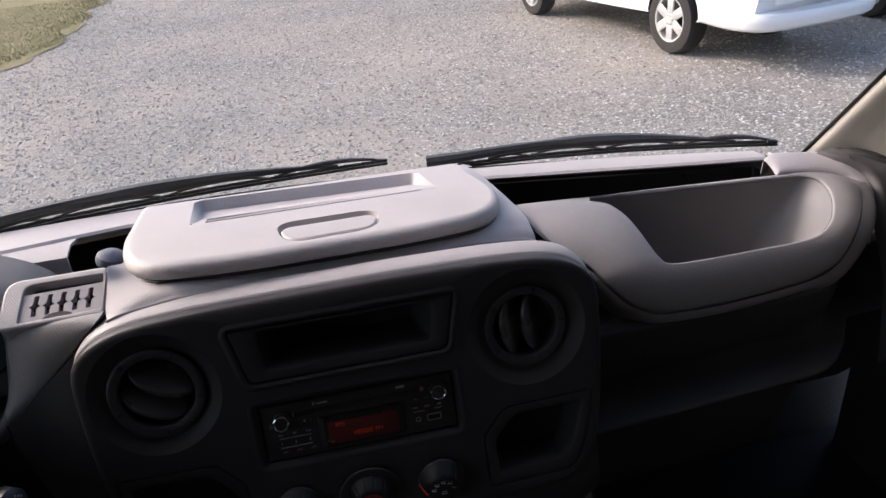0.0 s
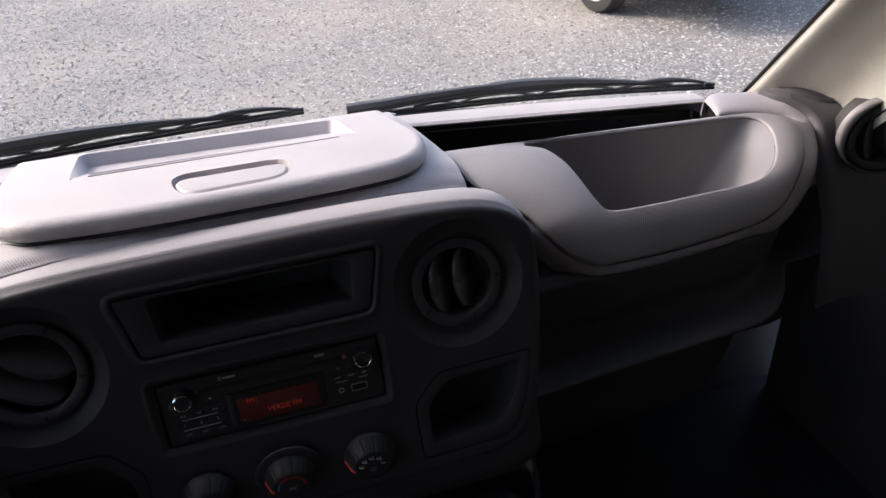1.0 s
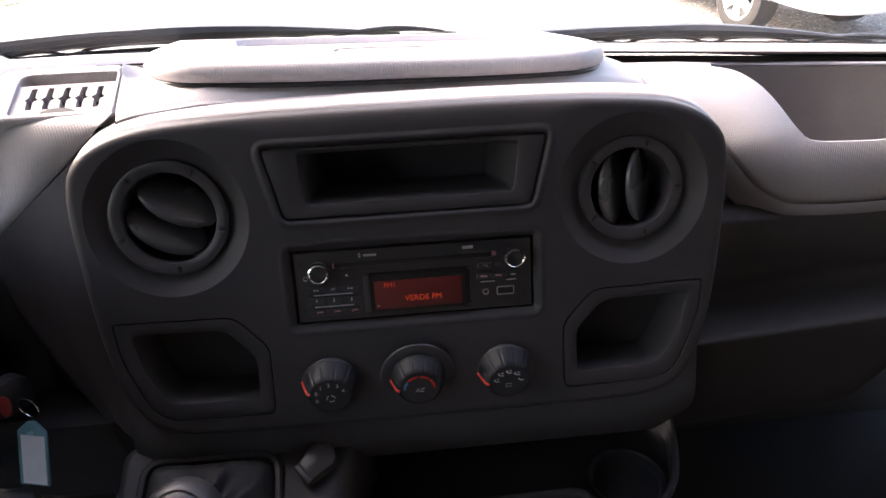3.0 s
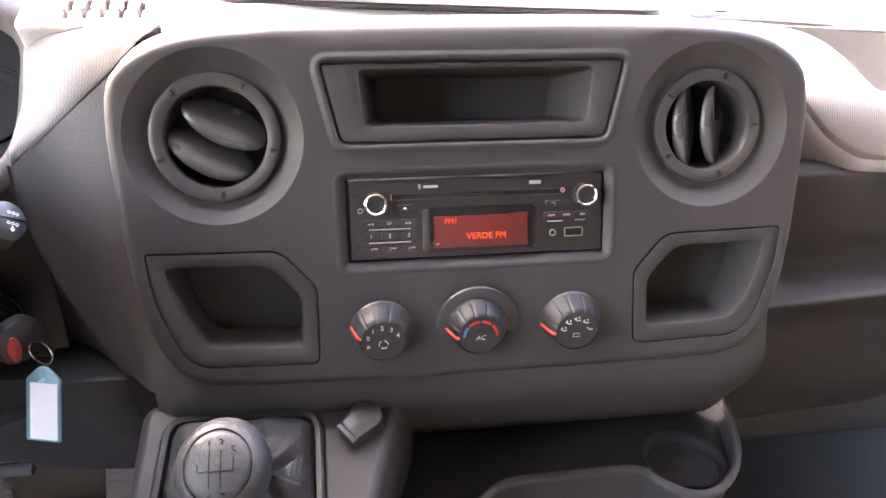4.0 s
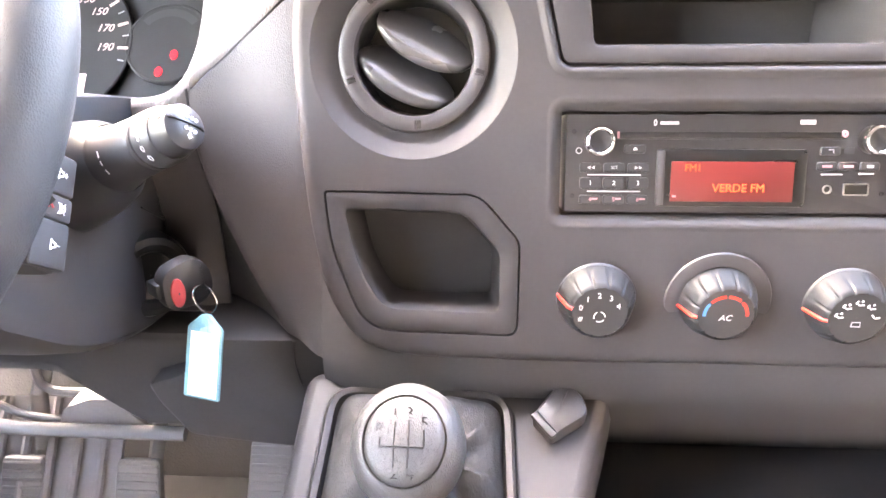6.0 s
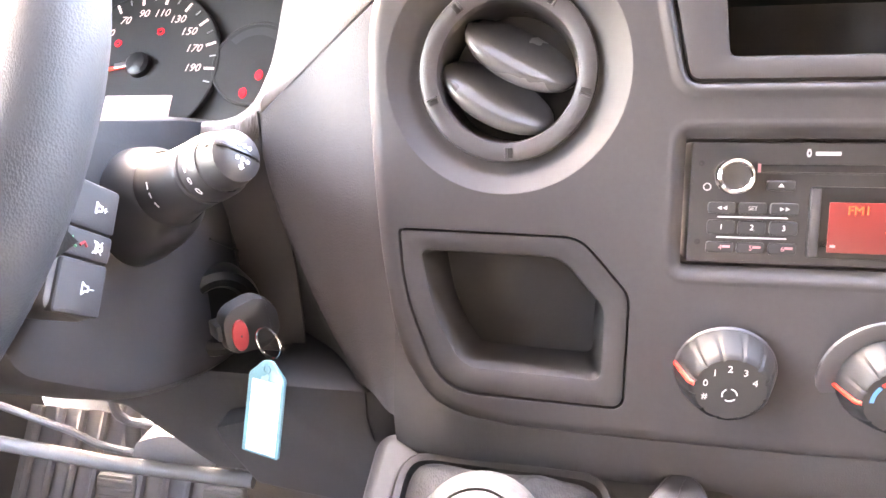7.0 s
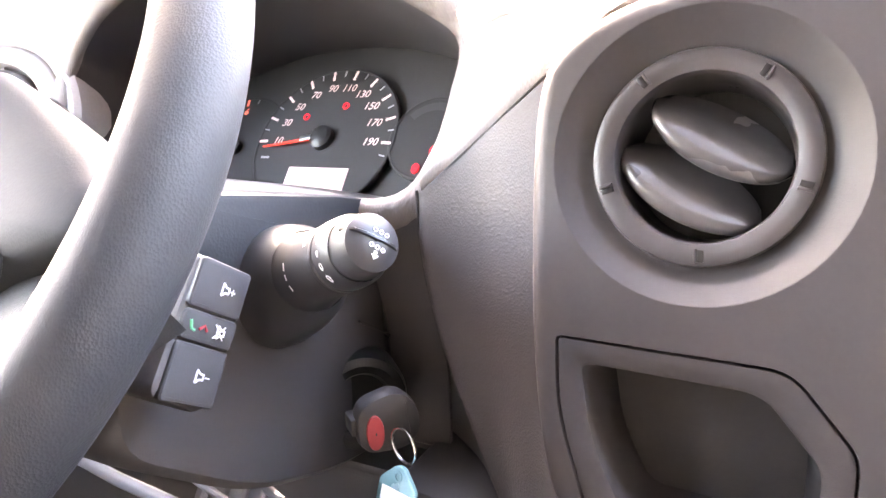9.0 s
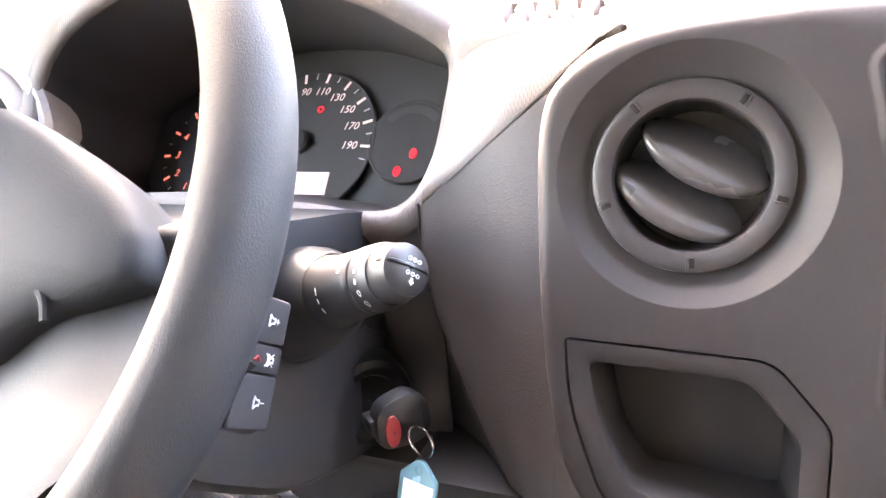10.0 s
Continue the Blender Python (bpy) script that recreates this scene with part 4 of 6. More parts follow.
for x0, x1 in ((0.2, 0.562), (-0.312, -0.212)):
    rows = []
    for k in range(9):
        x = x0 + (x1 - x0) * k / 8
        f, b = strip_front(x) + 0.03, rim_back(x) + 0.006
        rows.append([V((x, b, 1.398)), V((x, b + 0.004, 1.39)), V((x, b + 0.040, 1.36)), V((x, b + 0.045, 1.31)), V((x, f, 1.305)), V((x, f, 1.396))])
    slot = part("slot", sheet(rows, 0.003), M_FRIT_SHADE, dash, "storage slot behind the top edge, blackened for its inner shade")
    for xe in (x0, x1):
        part("slot_end", box((xe, (rim_back(xe) + strip_front(xe)) / 2 + 0.032, 1.353), (0.005, strip_front(xe) - rim_back(xe) - 0.02, 0.09), 0.002), M_FRIT_SHADE, slot)
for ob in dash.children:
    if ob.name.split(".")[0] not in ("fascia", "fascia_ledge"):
        bend_to_view(ob)
# end of the dashboard by the pillar: it wraps round the tray
near = [(0.545, 0.187, 1.376), (0.550, 0.187, 1.380), (0.567, 0.187, 1.379), (0.603, 0.183, 1.374), (0.628, 0.174, 1.368), (0.635, 0.161, 1.362), (0.630, 0.143, 1.353), (0.615, 0.120, 1.340), (0.600, 0.105, 1.326)]
far = [(0.552, 0.225, 1.3815), (0.568, 0.233, 1.386), (0.592, 0.226, 1.386), (0.620, 0.214, 1.386), (0.638, 0.190, 1.381), (0.655, 0.174, 1.368), (0.653, 0.154, 1.357), (0.643, 0.134, 1.344), (0.622, 0.110, 1.324)]
A, B = catmull(near, 4, False), catmull(far, 4, False)
rows = []
for a, b in zip(A, B):
    out = V((b.x - a.x, b.y - a.y, 0)).normalized()
    rows.append([a + V((0, 0.004, -0.014)), a + V((0, 0.001, -0.002)), a.lerp(b, 0.25) + V((0, 0, 0.0015)), a.lerp(b, 0.75) + V((0, 0, 0.002)), b, b + out * 0.004 + V((0, 0, -0.005)), b + out * 0.006 + V((0, 0, -0.02))])
part("dash_end", sheet([catmull(r, 3, False) for r in rows], 0.0012), M_SMOOTH, dash, "light grey end of the dashboard top", 60)
# end wall blackened like the slot, added to close a gap
part("slot_end", sheet([[V((x + d * 0.15, y + d * 0.45, z - d)) for x, y, z in ((0.5485, 0.193, 1.3765), (0.555, 0.208, 1.3795), (0.563, 0.226, 1.3800), (0.572, 0.246, 1.374))] for d in (0.0, 0.02, 0.04)], 0.002), M_FRIT_SHADE, dash)
# dark pod beside the door, with a raised lip
lip = resample(catmull([(0.621, 0.211, 1.389), (0.633, 0.192, 1.388), (0.646, 0.179, 1.383), (0.659, 0.165, 1.373), (0.662, 0.143, 1.354), (0.666, 0.131, 1.319), (0.680, 0.128, 1.279), (0.697, 0.128, 1.227), (0.72, 0.13, 1.10)], 6, False), 41, False)
rim = resample(catmull([(0.626, 0.217, 1.389), (0.658, 0.206, 1.389), (0.684, 0.197, 1.387), (0.707, 0.187, 1.383), (0.734, 0.175, 1.376), (0.765, 0.155, 1.362), (0.803, 0.135, 1.31), (0.851, 0.128, 1.185), (0.86, 0.13, 1.10)], 6, False), 41, False)
rows = [[p + V(d) for p in lip] for d in ((-0.010, 0.008, -0.014), (-0.0065, 0.001, -0.003), (-0.003, -0.001, -0.0002))]
rows += [[p.lerp(q, f) + V((0, -bulge, 0)) for p, q in zip(lip, rim)] for f, bulge in ((0.0, 0.001), (0.06, 0.0), (0.14, -0.0025), (0.3, -0.001), (0.5, 0.002), (0.75, 0.002), (1.0, 0.0))]
rows += [[q + V((0.008, 0.012, -0.012)) for q in rim], [q + V((0.012, 0.016, -0.04)) for q in rim]]
part("side_pod", sheet(rows, 0.003), M_POD, dash, "charcoal pod beside the door", 50)
part("seam", tube([(0.6395, 0.1825, 1.3868), (0.645, 0.190, 1.388)], 0.0007, 6), M_FRIT_SHADE, dash)
# cup holder flattened to fit the camera's view
CUP = basis(V((0.664, 0.190, 1.3850)), V((0.055, -0.040, -0.011)).normalized(), V((0.019, 0.023, 0.001)).normalized(), V((0.04, 0.04, 1)).normalized()) @ Matrix.Diagonal((0.78, 0.14, 1, 1))
cup = part("cup_holder", lathe([(0.0435, -0.004), (0.0425, 0.0004), (0.041, 0.001), (0.0385, 0.0008), (0.037, -0.001)], CUP, 40), M_POD, dash, "charcoal cup holder flattened to fit the camera's view")
# flat black disc stands in for shade in the cup's recess
part("cup_floor", lathe([(0.038, 0.0), (0.0005, -0.0006)], CUP, 40), M_FRIT_SHADE, cup)
VS = basis(V((0.722, 0.112, 1.347)), V((0.95, -0.3, 0)), V((0, -0.06, 1.0)), V((-0.3, -0.95, -0.06)))
part("vent_shell", lathe([(0.052, -0.03), (0.050, -0.006), (0.0475, -0.002), (0.0445, -0.003), (0.0435, -0.008)], VS, 48), M_LOWER, dash, "charcoal vent shell")
# lighter crescent painted in for light on the vent shell's edge
rows = []
for k in range(25):
    f = k / 24
    a, w = math.radians(88 + 135 * f), 0.0105 * math.sin(math.pi * f) ** 0.9 + 0.0004
    rows.append([VS @ V(((0.0465 + w * g) * math.cos(a), (0.0465 + w * g) * math.sin(a), h)) for g, h in ((0, -0.006), (0.1, -0.001), (0.5, 0.0002), (0.92, -0.002), (1.0, -0.008))])
part("vent_scoop", sheet(rows, 0.002), M_MID, dash, "mid grey crescent painted in for the lit edge of the vent shell", 60)
side_vent = air_vent(VS @ shift(0, 0, -0.003), 10, -35, "", 0.98, "black round side air vent beside the door")
# ring and fins blackened in place of the shade on this vent
for ob in side_vent.children:
    if ob.name.startswith(("ring", "fin")):
        ob.data.materials[0] = M_BLACK

# ---- dashboard, driver side ----
# sloping block that carries the card holder
HM = basis(V((-0.256, 0.0955, 1.4168)), V((1, 0, 0)), V((0, 0.88, 0.475)), V((0, -0.475, 0.88)))
MOUTH = rpoly([(-0.040, 0.0265), (-0.043, -0.0165), (0.035, -0.0145), (0.036, 0.0265)], [0.010, 0.004, 0.004, 0.006], 6)
BLOCK = rpoly([(-0.058, 0.034), (-0.061, -0.021), (0.0375, -0.021), (0.0375, 0.034)], [0.016, 0.01, 0.003, 0.006], 6)
bm = bmesh.new()
add_fill(bm, inset(BLOCK, 0.003), [MOUTH], lambda p: HM @ V((p.x, p.y, 0)))
add_loft(bm, [[HM @ V((p.x, p.y, w)) for p in inset(BLOCK, d)] for d, w in ((0.003, 0), (0.001, -0.0008), (0, -0.003), (0, -0.02), (0.002, -0.045))])
add_loft(bm, [[HM @ V((p.x, p.y, w)) for p in inset(MOUTH, d)] for d, w in ((0, 0), (0.0008, -0.0006), (0.0012, -0.002), (0.0012, -0.024))])
part("card_holder_block", bm, M_TOP, dash, "light grey diamond-grained block", 50)
part("seam", tube([(-0.2176, 0.124, 1.4308), (-0.2176, 0.11, 1.4242), (-0.2176, 0.085, 1.4108), (-0.2176, 0.076, 1.4055)], 0.0008, 6), M_BLACK, dash)
# knurled shoulder that runs down to the instrument hood
c1 = resample(catmull([(-0.2185, 0.0775, 1.4072), (-0.262, 0.0785, 1.4072), (-0.295, 0.082, 1.4045), (-0.314, 0.09, 1.398), (-0.3225, 0.092, 1.378), (-0.3245, 0.08, 1.352), (-0.332, 0.064, 1.326)], 8, False), 21, False)
c2 = [V((-0.236, 0.067, 1.394)).lerp(V((-0.3285, 0.0555, 1.3155)), i / 20) for i in range(21)]
rows = []
for p, q in zip(c1, c2):
    m = p.lerp(q, 0.5) + V((0.002, -0.005, 0.004))
    rows.append([p + V((0, 0.03, -0.02)), p + V((0, 0.004, 0.0)), m, q, q + V((0.002, 0.014, -0.003))])
part("shoulder", sheet([catmull(r, 5, False) for r in rows], 0.002), M_TOP_SHADE, dash, "diamond-grained shoulder in a grey darkened for shade", 60)
part("seam", tube([q + V((0.0, -0.0002, -0.0006)) for q in c2], 0.0006, 6), M_BLACK, dash)
part("seam", tube([(-0.3315, 0.0545, 1.316), (-0.331, 0.0535, 1.29), (-0.328, 0.053, 1.262)], 0.0009, 6), M_BLACK, dash)
# grained side panel between the fascia and the column
rows = []
for i in range(15):
    f = i / 14
    z0 = 1.3905 - 0.243 * f
    x0, y0 = -0.236, 0.067 - 0.068 * f
    z1 = 1.3145 - 0.16 * f
    x1, y1 = -0.330 + 0.055 * f ** 1.6, 0.055 - 0.03 * f
    rows.append([V((x0, y0, z0)), V((x0 + (x1 - x0) * 0.35, y0 + (y1 - y0) * 0.3 - 0.003, z0 + (z1 - z0) * 0.35)), V((x0 + (x1 - x0) * 0.7, y0 + (y1 - y0) * 0.7, z0 + (z1 - z0) * 0.7)), V((x1, y1, z1)), V((x1 - 0.007 - 0.002 * f, y1 + 0.012, z1)), V((x1 - 0.008 - 0.022 * f, y1 + 0.035, z1)), V((x1 - 0.009 - 0.055 * f, y1 + 0.06, z1))])
part("side_panel", sheet([catmull(r, 4, False) for r in rows], 0.003), M_LEATHER, dash, "dark grey leather-grained side panel")
# panel under the instruments, left of the seam
rows = []
for i in range(20):
    x = -0.332 - 0.42 * i / 19
    rows.append([V((x, 0.075, 1.304)), V((x, 0.062, 1.302)), V((x, 0.058, 1.29)), V((x, 0.075, 1.22)), V((x, 0.075, 1.153)), V((x, 0.07, 1.148))])
part("column_panel", sheet([catmull(r, 4, False) for r in rows], 0.003), M_LEATHER, dash, "dark grey panel under the instruments")
def knee_low(x):
    """Lower edge of the knee panel: it rises from the rail to the shelf."""
    f = min(1.0, max(0.0, (-0.405 - x) / 0.065))
    return 1.054 + 0.047 * f


rows = []
for i in range(40):
    x = -0.30 - 0.50 * i / 39
    low = knee_low(x)
    rows.append([V((x, 0.10, 1.15)), V((x, 0.056, 1.139)), V((x, 0.049, 1.134)), V((x, 0.047, 1.122)), V((x, 0.050, low + 0.008)), V((x, 0.053, low)), V((x, 0.09, low + 0.003))])
part("knee_panel", sheet([catmull(r, 4, False) for r in rows], 0.003), M_LOWER, dash, "charcoal knee panel")
# added inside the dash to stop light leaking round the column
part("inner_panel", box((-0.55, 0.104, 1.215), (0.70, 0.004, 0.16)), M_FRIT_SHADE, dash, "black panel added behind the column to block stray light")
nose = rpoly([(-0.246, 1.150), (-0.346, 1.149), (-0.350, 1.118), (-0.385, 1.106), (-0.381, 1.090), (-0.363, 1.056), (-0.318, 1.049), (-0.246, 1.043)], [0.003, 0.008, 0.014, 0.004, 0.006, 0.004, 0.02, 0.003], 6)
part("knee_panel", loft([[V((p.x, y + 0.12 * (1.15 - p.y), p.y)) for p in inset(nose, e)] for e, y in ((0.003, 0.0225), (0.001, 0.0232), (0.0, 0.0255), (0.0, 0.045), (0.0, 0.085))], True, True, False), M_LOWER, dash, "charcoal knee panel beside the console", 50)
part("seam", tube([(-0.2705, 0.0225, 1.149), (-0.2715, 0.0235, 1.13), (-0.269, 0.0262, 1.11)], 0.0008, 6), M_BLACK, dash)
part("knee_rail", tube([(-0.374, 0.047, 1.046), (-0.42, 0.046, 1.047), (-0.5, 0.048, 1.046), (-0.66, 0.06, 1.046), (-0.84, 0.08, 1.05)], 0.006, 10, True, 0.8), M_POD, dash, "grey edge rail")
part("knee_bracket", loft([[V((p.x, y, p.y)) for p in rpoly([(-0.486, 1.042), (-0.478, 1.058), (-0.455, 1.067), (-0.438, 1.067), (-0.412, 1.042)], 0.004, 5)] for y in (0.060, 0.080)], True, True, True), M_MID, dash, "grey bracket")
part("pull_handle", tube(catmull([(-0.519, 0.095, 1.10), (-0.517, 0.09, 1.066), (-0.510, 0.09, 1.055), (-0.495, 0.09, 1.052), (-0.440, 0.09, 1.052)], 6, False), 0.0038, 10), M_POD, dash, "grey bowed handle")
part("cable", tube(catmull([(-0.62, 0.075, 1.07), (-0.56, 0.07, 1.058), (-0.541, 0.07, 1.052), (-0.522, 0.07, 1.043), (-0.487, 0.07, 1.038)], 6, False), 0.0032, 10), M_POD, dash)
# deck between the instrument hood and the glass, added to seal a light leak
part("deck", sheet([[V((-0.316 - 0.57 * i / 12, y, z)) for i in range(13)] for y, z in ((0.272, 1.30), (0.276, 1.38), (0.30, 1.386), (0.38, 1.372))], 0.003), M_SMOOTH, dash, "light grey deck behind the instrument hood, added to seal a light leak")
# left end of the dashboard
rows = []
for i in range(12):
    x = -0.742 - 0.15 * i / 11
    rows.append([V((x, base_y(0.62) + 0.03, 1.405)), V((x, 0.15, 1.4165)), V((x, 0.115, 1.415)), V((x, 0.092, 1.403)), V((x, 0.082, 1.36)), V((x, 0.09, 1.25)), V((x, 0.09, 1.1))])
part("dash_end", sheet([catmull(r, 4, False) for r in rows], 0.003), M_SMOOTH, dash, "light grey end of the dashboard")
LV = basis(V((-0.742, 0.078, 1.352)), V((0.95, 0.25, 0)), V((0, 0.25, 0.97)), V((0.25, -0.93, 0.25)))
part("vent_shell", lathe([(0.082, -0.03), (0.080, 0.002), (0.076, 0.006), (0.070, 0.007), (0.066, 0.004), (0.064, -0.001), (0.062, 0.004), (0.054, 0.011), (0.049, 0.008), (0.046, -0.004)], LV, 56), M_SMOOTH, dash, "light grey stepped vent shell")
air_vent(LV @ shift(0, 0, 0.004), 40, -35, "", 1.0, "black round side air vent beside the driver's door")

# ---- card holder ----
hold = thing("card_holder", (-0.255, 0.1, 1.42), "light grey card holder with five slots set in the dashboard top", "card holder")
plate = rpoly([(-0.0415, 0.0155), (-0.0415, -0.0152), (0.0335, -0.0132), (0.0345, 0.0165)], 0.002, 4)
slots = []
for k in range(5):
    x = -0.0285 + 0.0125 * k
    slots.append([V((x - 0.0026, -0.0095)), V((x + 0.0020, -0.0095)), V((x + 0.0020, -0.001)), V((x + 0.0058, 0.001)), V((x + 0.0030, 0.0035)), V((x + 0.0036, 0.0125)), V((x - 0.0010, 0.0125)), V((x - 0.0018, 0.0035)), V((x - 0.0052, 0.001)), V((x - 0.0026, -0.001))])
bm = bmesh.new()
add_fill(bm, plate, slots, lambda p: HM @ V((p.x, p.y, -0.0018)))
for sl in slots:
    add_loft(bm, [[HM @ V((p.x, p.y, -0.0018)) for p in sl], [HM @ V((p.x, p.y, -0.009)) for p in sl]])
add_loft(bm, [[HM @ V((p.x, p.y, -0.0018)) for p in plate], [HM @ V((p.x, p.y, -0.012)) for p in plate]])
part("slot_plate", bm, M_SMOOTH, hold)
part("slot_floor", box((-0.003, 0.001, -0.0135), (0.079, 0.054, 0.002), 0, HM), M_BLACK, hold)
part("thumb_notch", loft([[HM @ V((-0.006 + r * math.cos(a), -0.0152 + r * 0.45 * math.sin(a), -0.0014)) for a in (math.pi * k / 14 for k in range(15))] for r in (0.014, 0.002)], False), M_LOWER, hold)

# small grey plastic cap that lies in the left slot
cap = lathe([(0.0005, 0.012), (0.012, 0.011), (0.02, 0.006), (0.022, 0.0), (0.021, -0.004)], shift(-0.262, 0.262, 1.374) @ spin(20, "Y") @ Matrix.Diagonal((0.85, 0.85, 1, 1)), 24)
single("plastic_cap", cap, plastic("blue_grey_plastic", (0.1, 0.112, 0.145), 0.5, 900, 0.1, 0.0003), "blue-grey plastic cap lying in the dark slot", "cap")

# ---- instrument cluster ----
clu = thing("instrument_cluster", (-0.505, 0.15, 1.3), "dark instrument cluster with speedometer under a grey hood", "instrument cluster")
OPEN_R = [(0.0, 1.3165), (0.095, 1.312), (0.135, 1.3085), (0.162, 1.3135), (0.176, 1.334), (0.1805, 1.365), (0.178, 1.394), (0.145, 1.418), (0.112, 1.433), (0.06, 1.448), (0.0, 1.453)]
CX = -0.505
op = [(CX + x, z) for x, z in OPEN_R] + [(CX - 0.94 * x, z) for x, z in OPEN_R[-2:0:-1]]
OP = resample(catmull([(x, 0, z) for x, z in op], 8), 120)


def hood_y(p, k=0.0):
    return 0.056 + (p.z - 1.317) * 0.6 - 0.05 * max(0, (p.z - 1.395) / 0.06) ** 1.0 * k


def ring3(grow, dy, top=0.0, hood=1.0, low=None):
    out = []
    c = V((CX, 0, 1.375))
    n = len(OP)
    for i, p in enumerate(OP):
        t = OP[(i + 1) % n] - OP[i - 1]
        nrm = V((t.z, 0, -t.x)).normalized()
        if nrm.dot(p - c) < 0:
            nrm = -nrm
        down = min(1.0, max(0.0, (1.395 - p.z) / 0.04))
        q = p + nrm * (grow if low is None else grow + (low - grow) * down)
        q = V((q.x, hood_y(p, hood) + dy, q.z + top * max(0, (p.z - 1.39) / 0.06)))
        out.append(q)
    return out


part("hood", loft([ring3(0.006, 0.12, low=0.05), ring3(0.022, 0.05, low=0.04), ring3(0.024, 0.014, low=0.026), ring3(0.012, -0.001), ring3(0.004, -0.001), ring3(0.0, 0.002), ring3(-0.001, 0.006)]), M_RIM_SHADE, clu, "grained hood rim in a grey darkened for shade", 60)
FN, FU = V((0, -0.777, 0.63)), V((0, 0.63, 0.777))
FACE = basis(V((-0.5035, 0.197, 1.324)), V((1, 0, 0)), FU, FN)
back = []
for p in OP:
    x = CX + (p.x - CX) * 0.97
    v = -0.058 + (p.z - 1.3085) / 0.1445 * 0.155
    back.append(FACE @ V((x + 0.5035, v, -0.006)))
rim = ring3(-0.001, 0.006)
part("well", loft([rim, [a.lerp(b, 0.5) + V((0, 0, 0.004)) for a, b in zip(rim, back)], back], True, False, True), M_SHROUD, clu, "dark grey instrument well")


def gauge(name, cx, cy, r, m, label):
    g = part(name, lathe([(r + 0.0028, -0.004), (r + 0.0028, 0.0006), (r + 0.0016, 0.0014), (r, 0.0012), (r, 0.0005)], m @ shift(cx, cy, 0), 56), M_DIAL, clu, label)
    part("dial_face", lathe([(r + 0.001, 0.0008), (0.0005, 0.0008)], m @ shift(cx, cy, 0), 56), M_DIAL, g)
    return g


def dial_ticks(g, cx, cy, labels, a0, a1, r, m, mat, size, minor=True):
    n = len(labels)
    for k, s in enumerate(labels):
        a = radians(a0 + (a1 - a0) * k / (n - 1))
        part("tick", box((r * 0.93, 0, 0.0014), (r * 0.13, 0.0022, 0.0004), 0, m @ shift(cx, cy, 0) @ spin(math.degrees(a))), mat, g)
        part("numeral", text(s, size, m @ shift(cx + r * 0.70 * math.cos(a), cy + r * 0.74 * math.sin(a), 0.0014), 0.0001, "CENTER", 0.25), mat, g)
        if minor:
            b = radians(a0 + (a1 - a0) * (k + 0.5) / (n - 1))
            part("tick", box((r * 0.95, 0, 0.0014), (r * 0.08, 0.0011, 0.0004), 0, m @ shift(cx, cy, 0) @ spin(math.degrees(b))), M_GREYPRINT, g)


R = 0.068
sp = gauge("speedometer", 0, 0, R, FACE, "matt black round speedometer with a red needle")
dial_ticks(sp, 0, 0, ["10", "30", "50", "70", "90", "110", "130", "150", "170", "190"], 182, -3, R, FACE, M_DIALPRINT, 0.0098)
needle = part("needle", loft([[FACE @ spin(190) @ V((x, w, 0.005 + h)) for w, h in ((-t, 0), (t, 0), (t * 0.4, 0.0012), (-t * 0.4, 0.0012))] for x, t in ((-0.008, 0.0022), (0.02, 0.0018), (0.058, 0.0007))], True, True, True), M_NEEDLE, sp, "red pointer needle")
part("needle_hub", lathe([(0.0105, 0.0008), (0.0105, 0.006), (0.008, 0.008), (0.0005, 0.0085)], FACE, 28), M_BLACK, needle)
part("needle_root", box((0.012, 0, 0.0072), (0.014, 0.0046, 0.0012), 0.0005, FACE @ spin(190)), M_STEEL, needle)
part("trip_display", box((0.006, -0.037, 0.0014), (0.060, 0.020, 0.0012), 0.0003, FACE), M_TRIPLCD, sp, "pale pink lit trip display")
for px, py in ((0.012, 0.032), (-0.0255, 0.022)):
    lm = part("warning_light", lathe([(0.0034, 0.0012), (0.0031, 0.0018), (0.0021, 0.0018), (0.0019, 0.0012)], FACE @ shift(px, py, 0), 14), M_LAMP, sp, "lit red warning symbol")
part("unit_mark", box((-0.055, -0.018, 0.0014), (0.009, 0.002, 0.0003), 0, FACE), M_GREYPRINT, sp)
tx, ty, TR = -0.097, -0.007, 0.051
TF = FACE @ shift(0, 0, -0.0035)
ta = gauge("rev_counter", tx, ty, TR, TF, "matt black rev counter with red numerals")
dial_ticks(ta, tx, ty, ["0", "1", "2", "3", "4", "5", "6"], 271, 97, TR, TF, M_DIALRED, 0.0095)
needle = part("needle", loft([[TF @ shift(tx, ty, 0) @ spin(264) @ V((x, w, 0.005)) for w in (-t, t)] for x, t in ((-0.006, 0.0019), (0.036, 0.0007))], False), M_NEEDLE, ta, "red pointer needle")
part("needle_hub", lathe([(0.007, 0.0008), (0.007, 0.006), (0.0005, 0.0075)], TF @ shift(tx, ty, 0), 20), M_BLACK, needle)
small = gauge("side_gauge", 0.101, 0.002, 0.034, FACE, "small matt black side gauge")
for px, py in ((0.1075, -0.010), (0.0965, -0.0255)):
    part("warning_light", lathe([(0.0042, 0.0012), (0.004, 0.002), (0.0005, 0.002)], FACE @ shift(px, py, 0) @ Matrix.Diagonal((0.8, 1.1, 1, 1)), 10), M_LAMP, small, "lit red warning symbol")
part("gauge_arc", loft([[FACE @ shift(0.101, 0.002, 0) @ V((r * math.cos(a), r * math.sin(a), 0.0014)) for a in (radians(40 + 100 * k / 16) for k in range(17))] for r in (0.024, 0.031)], False), M_SHROUD, small)

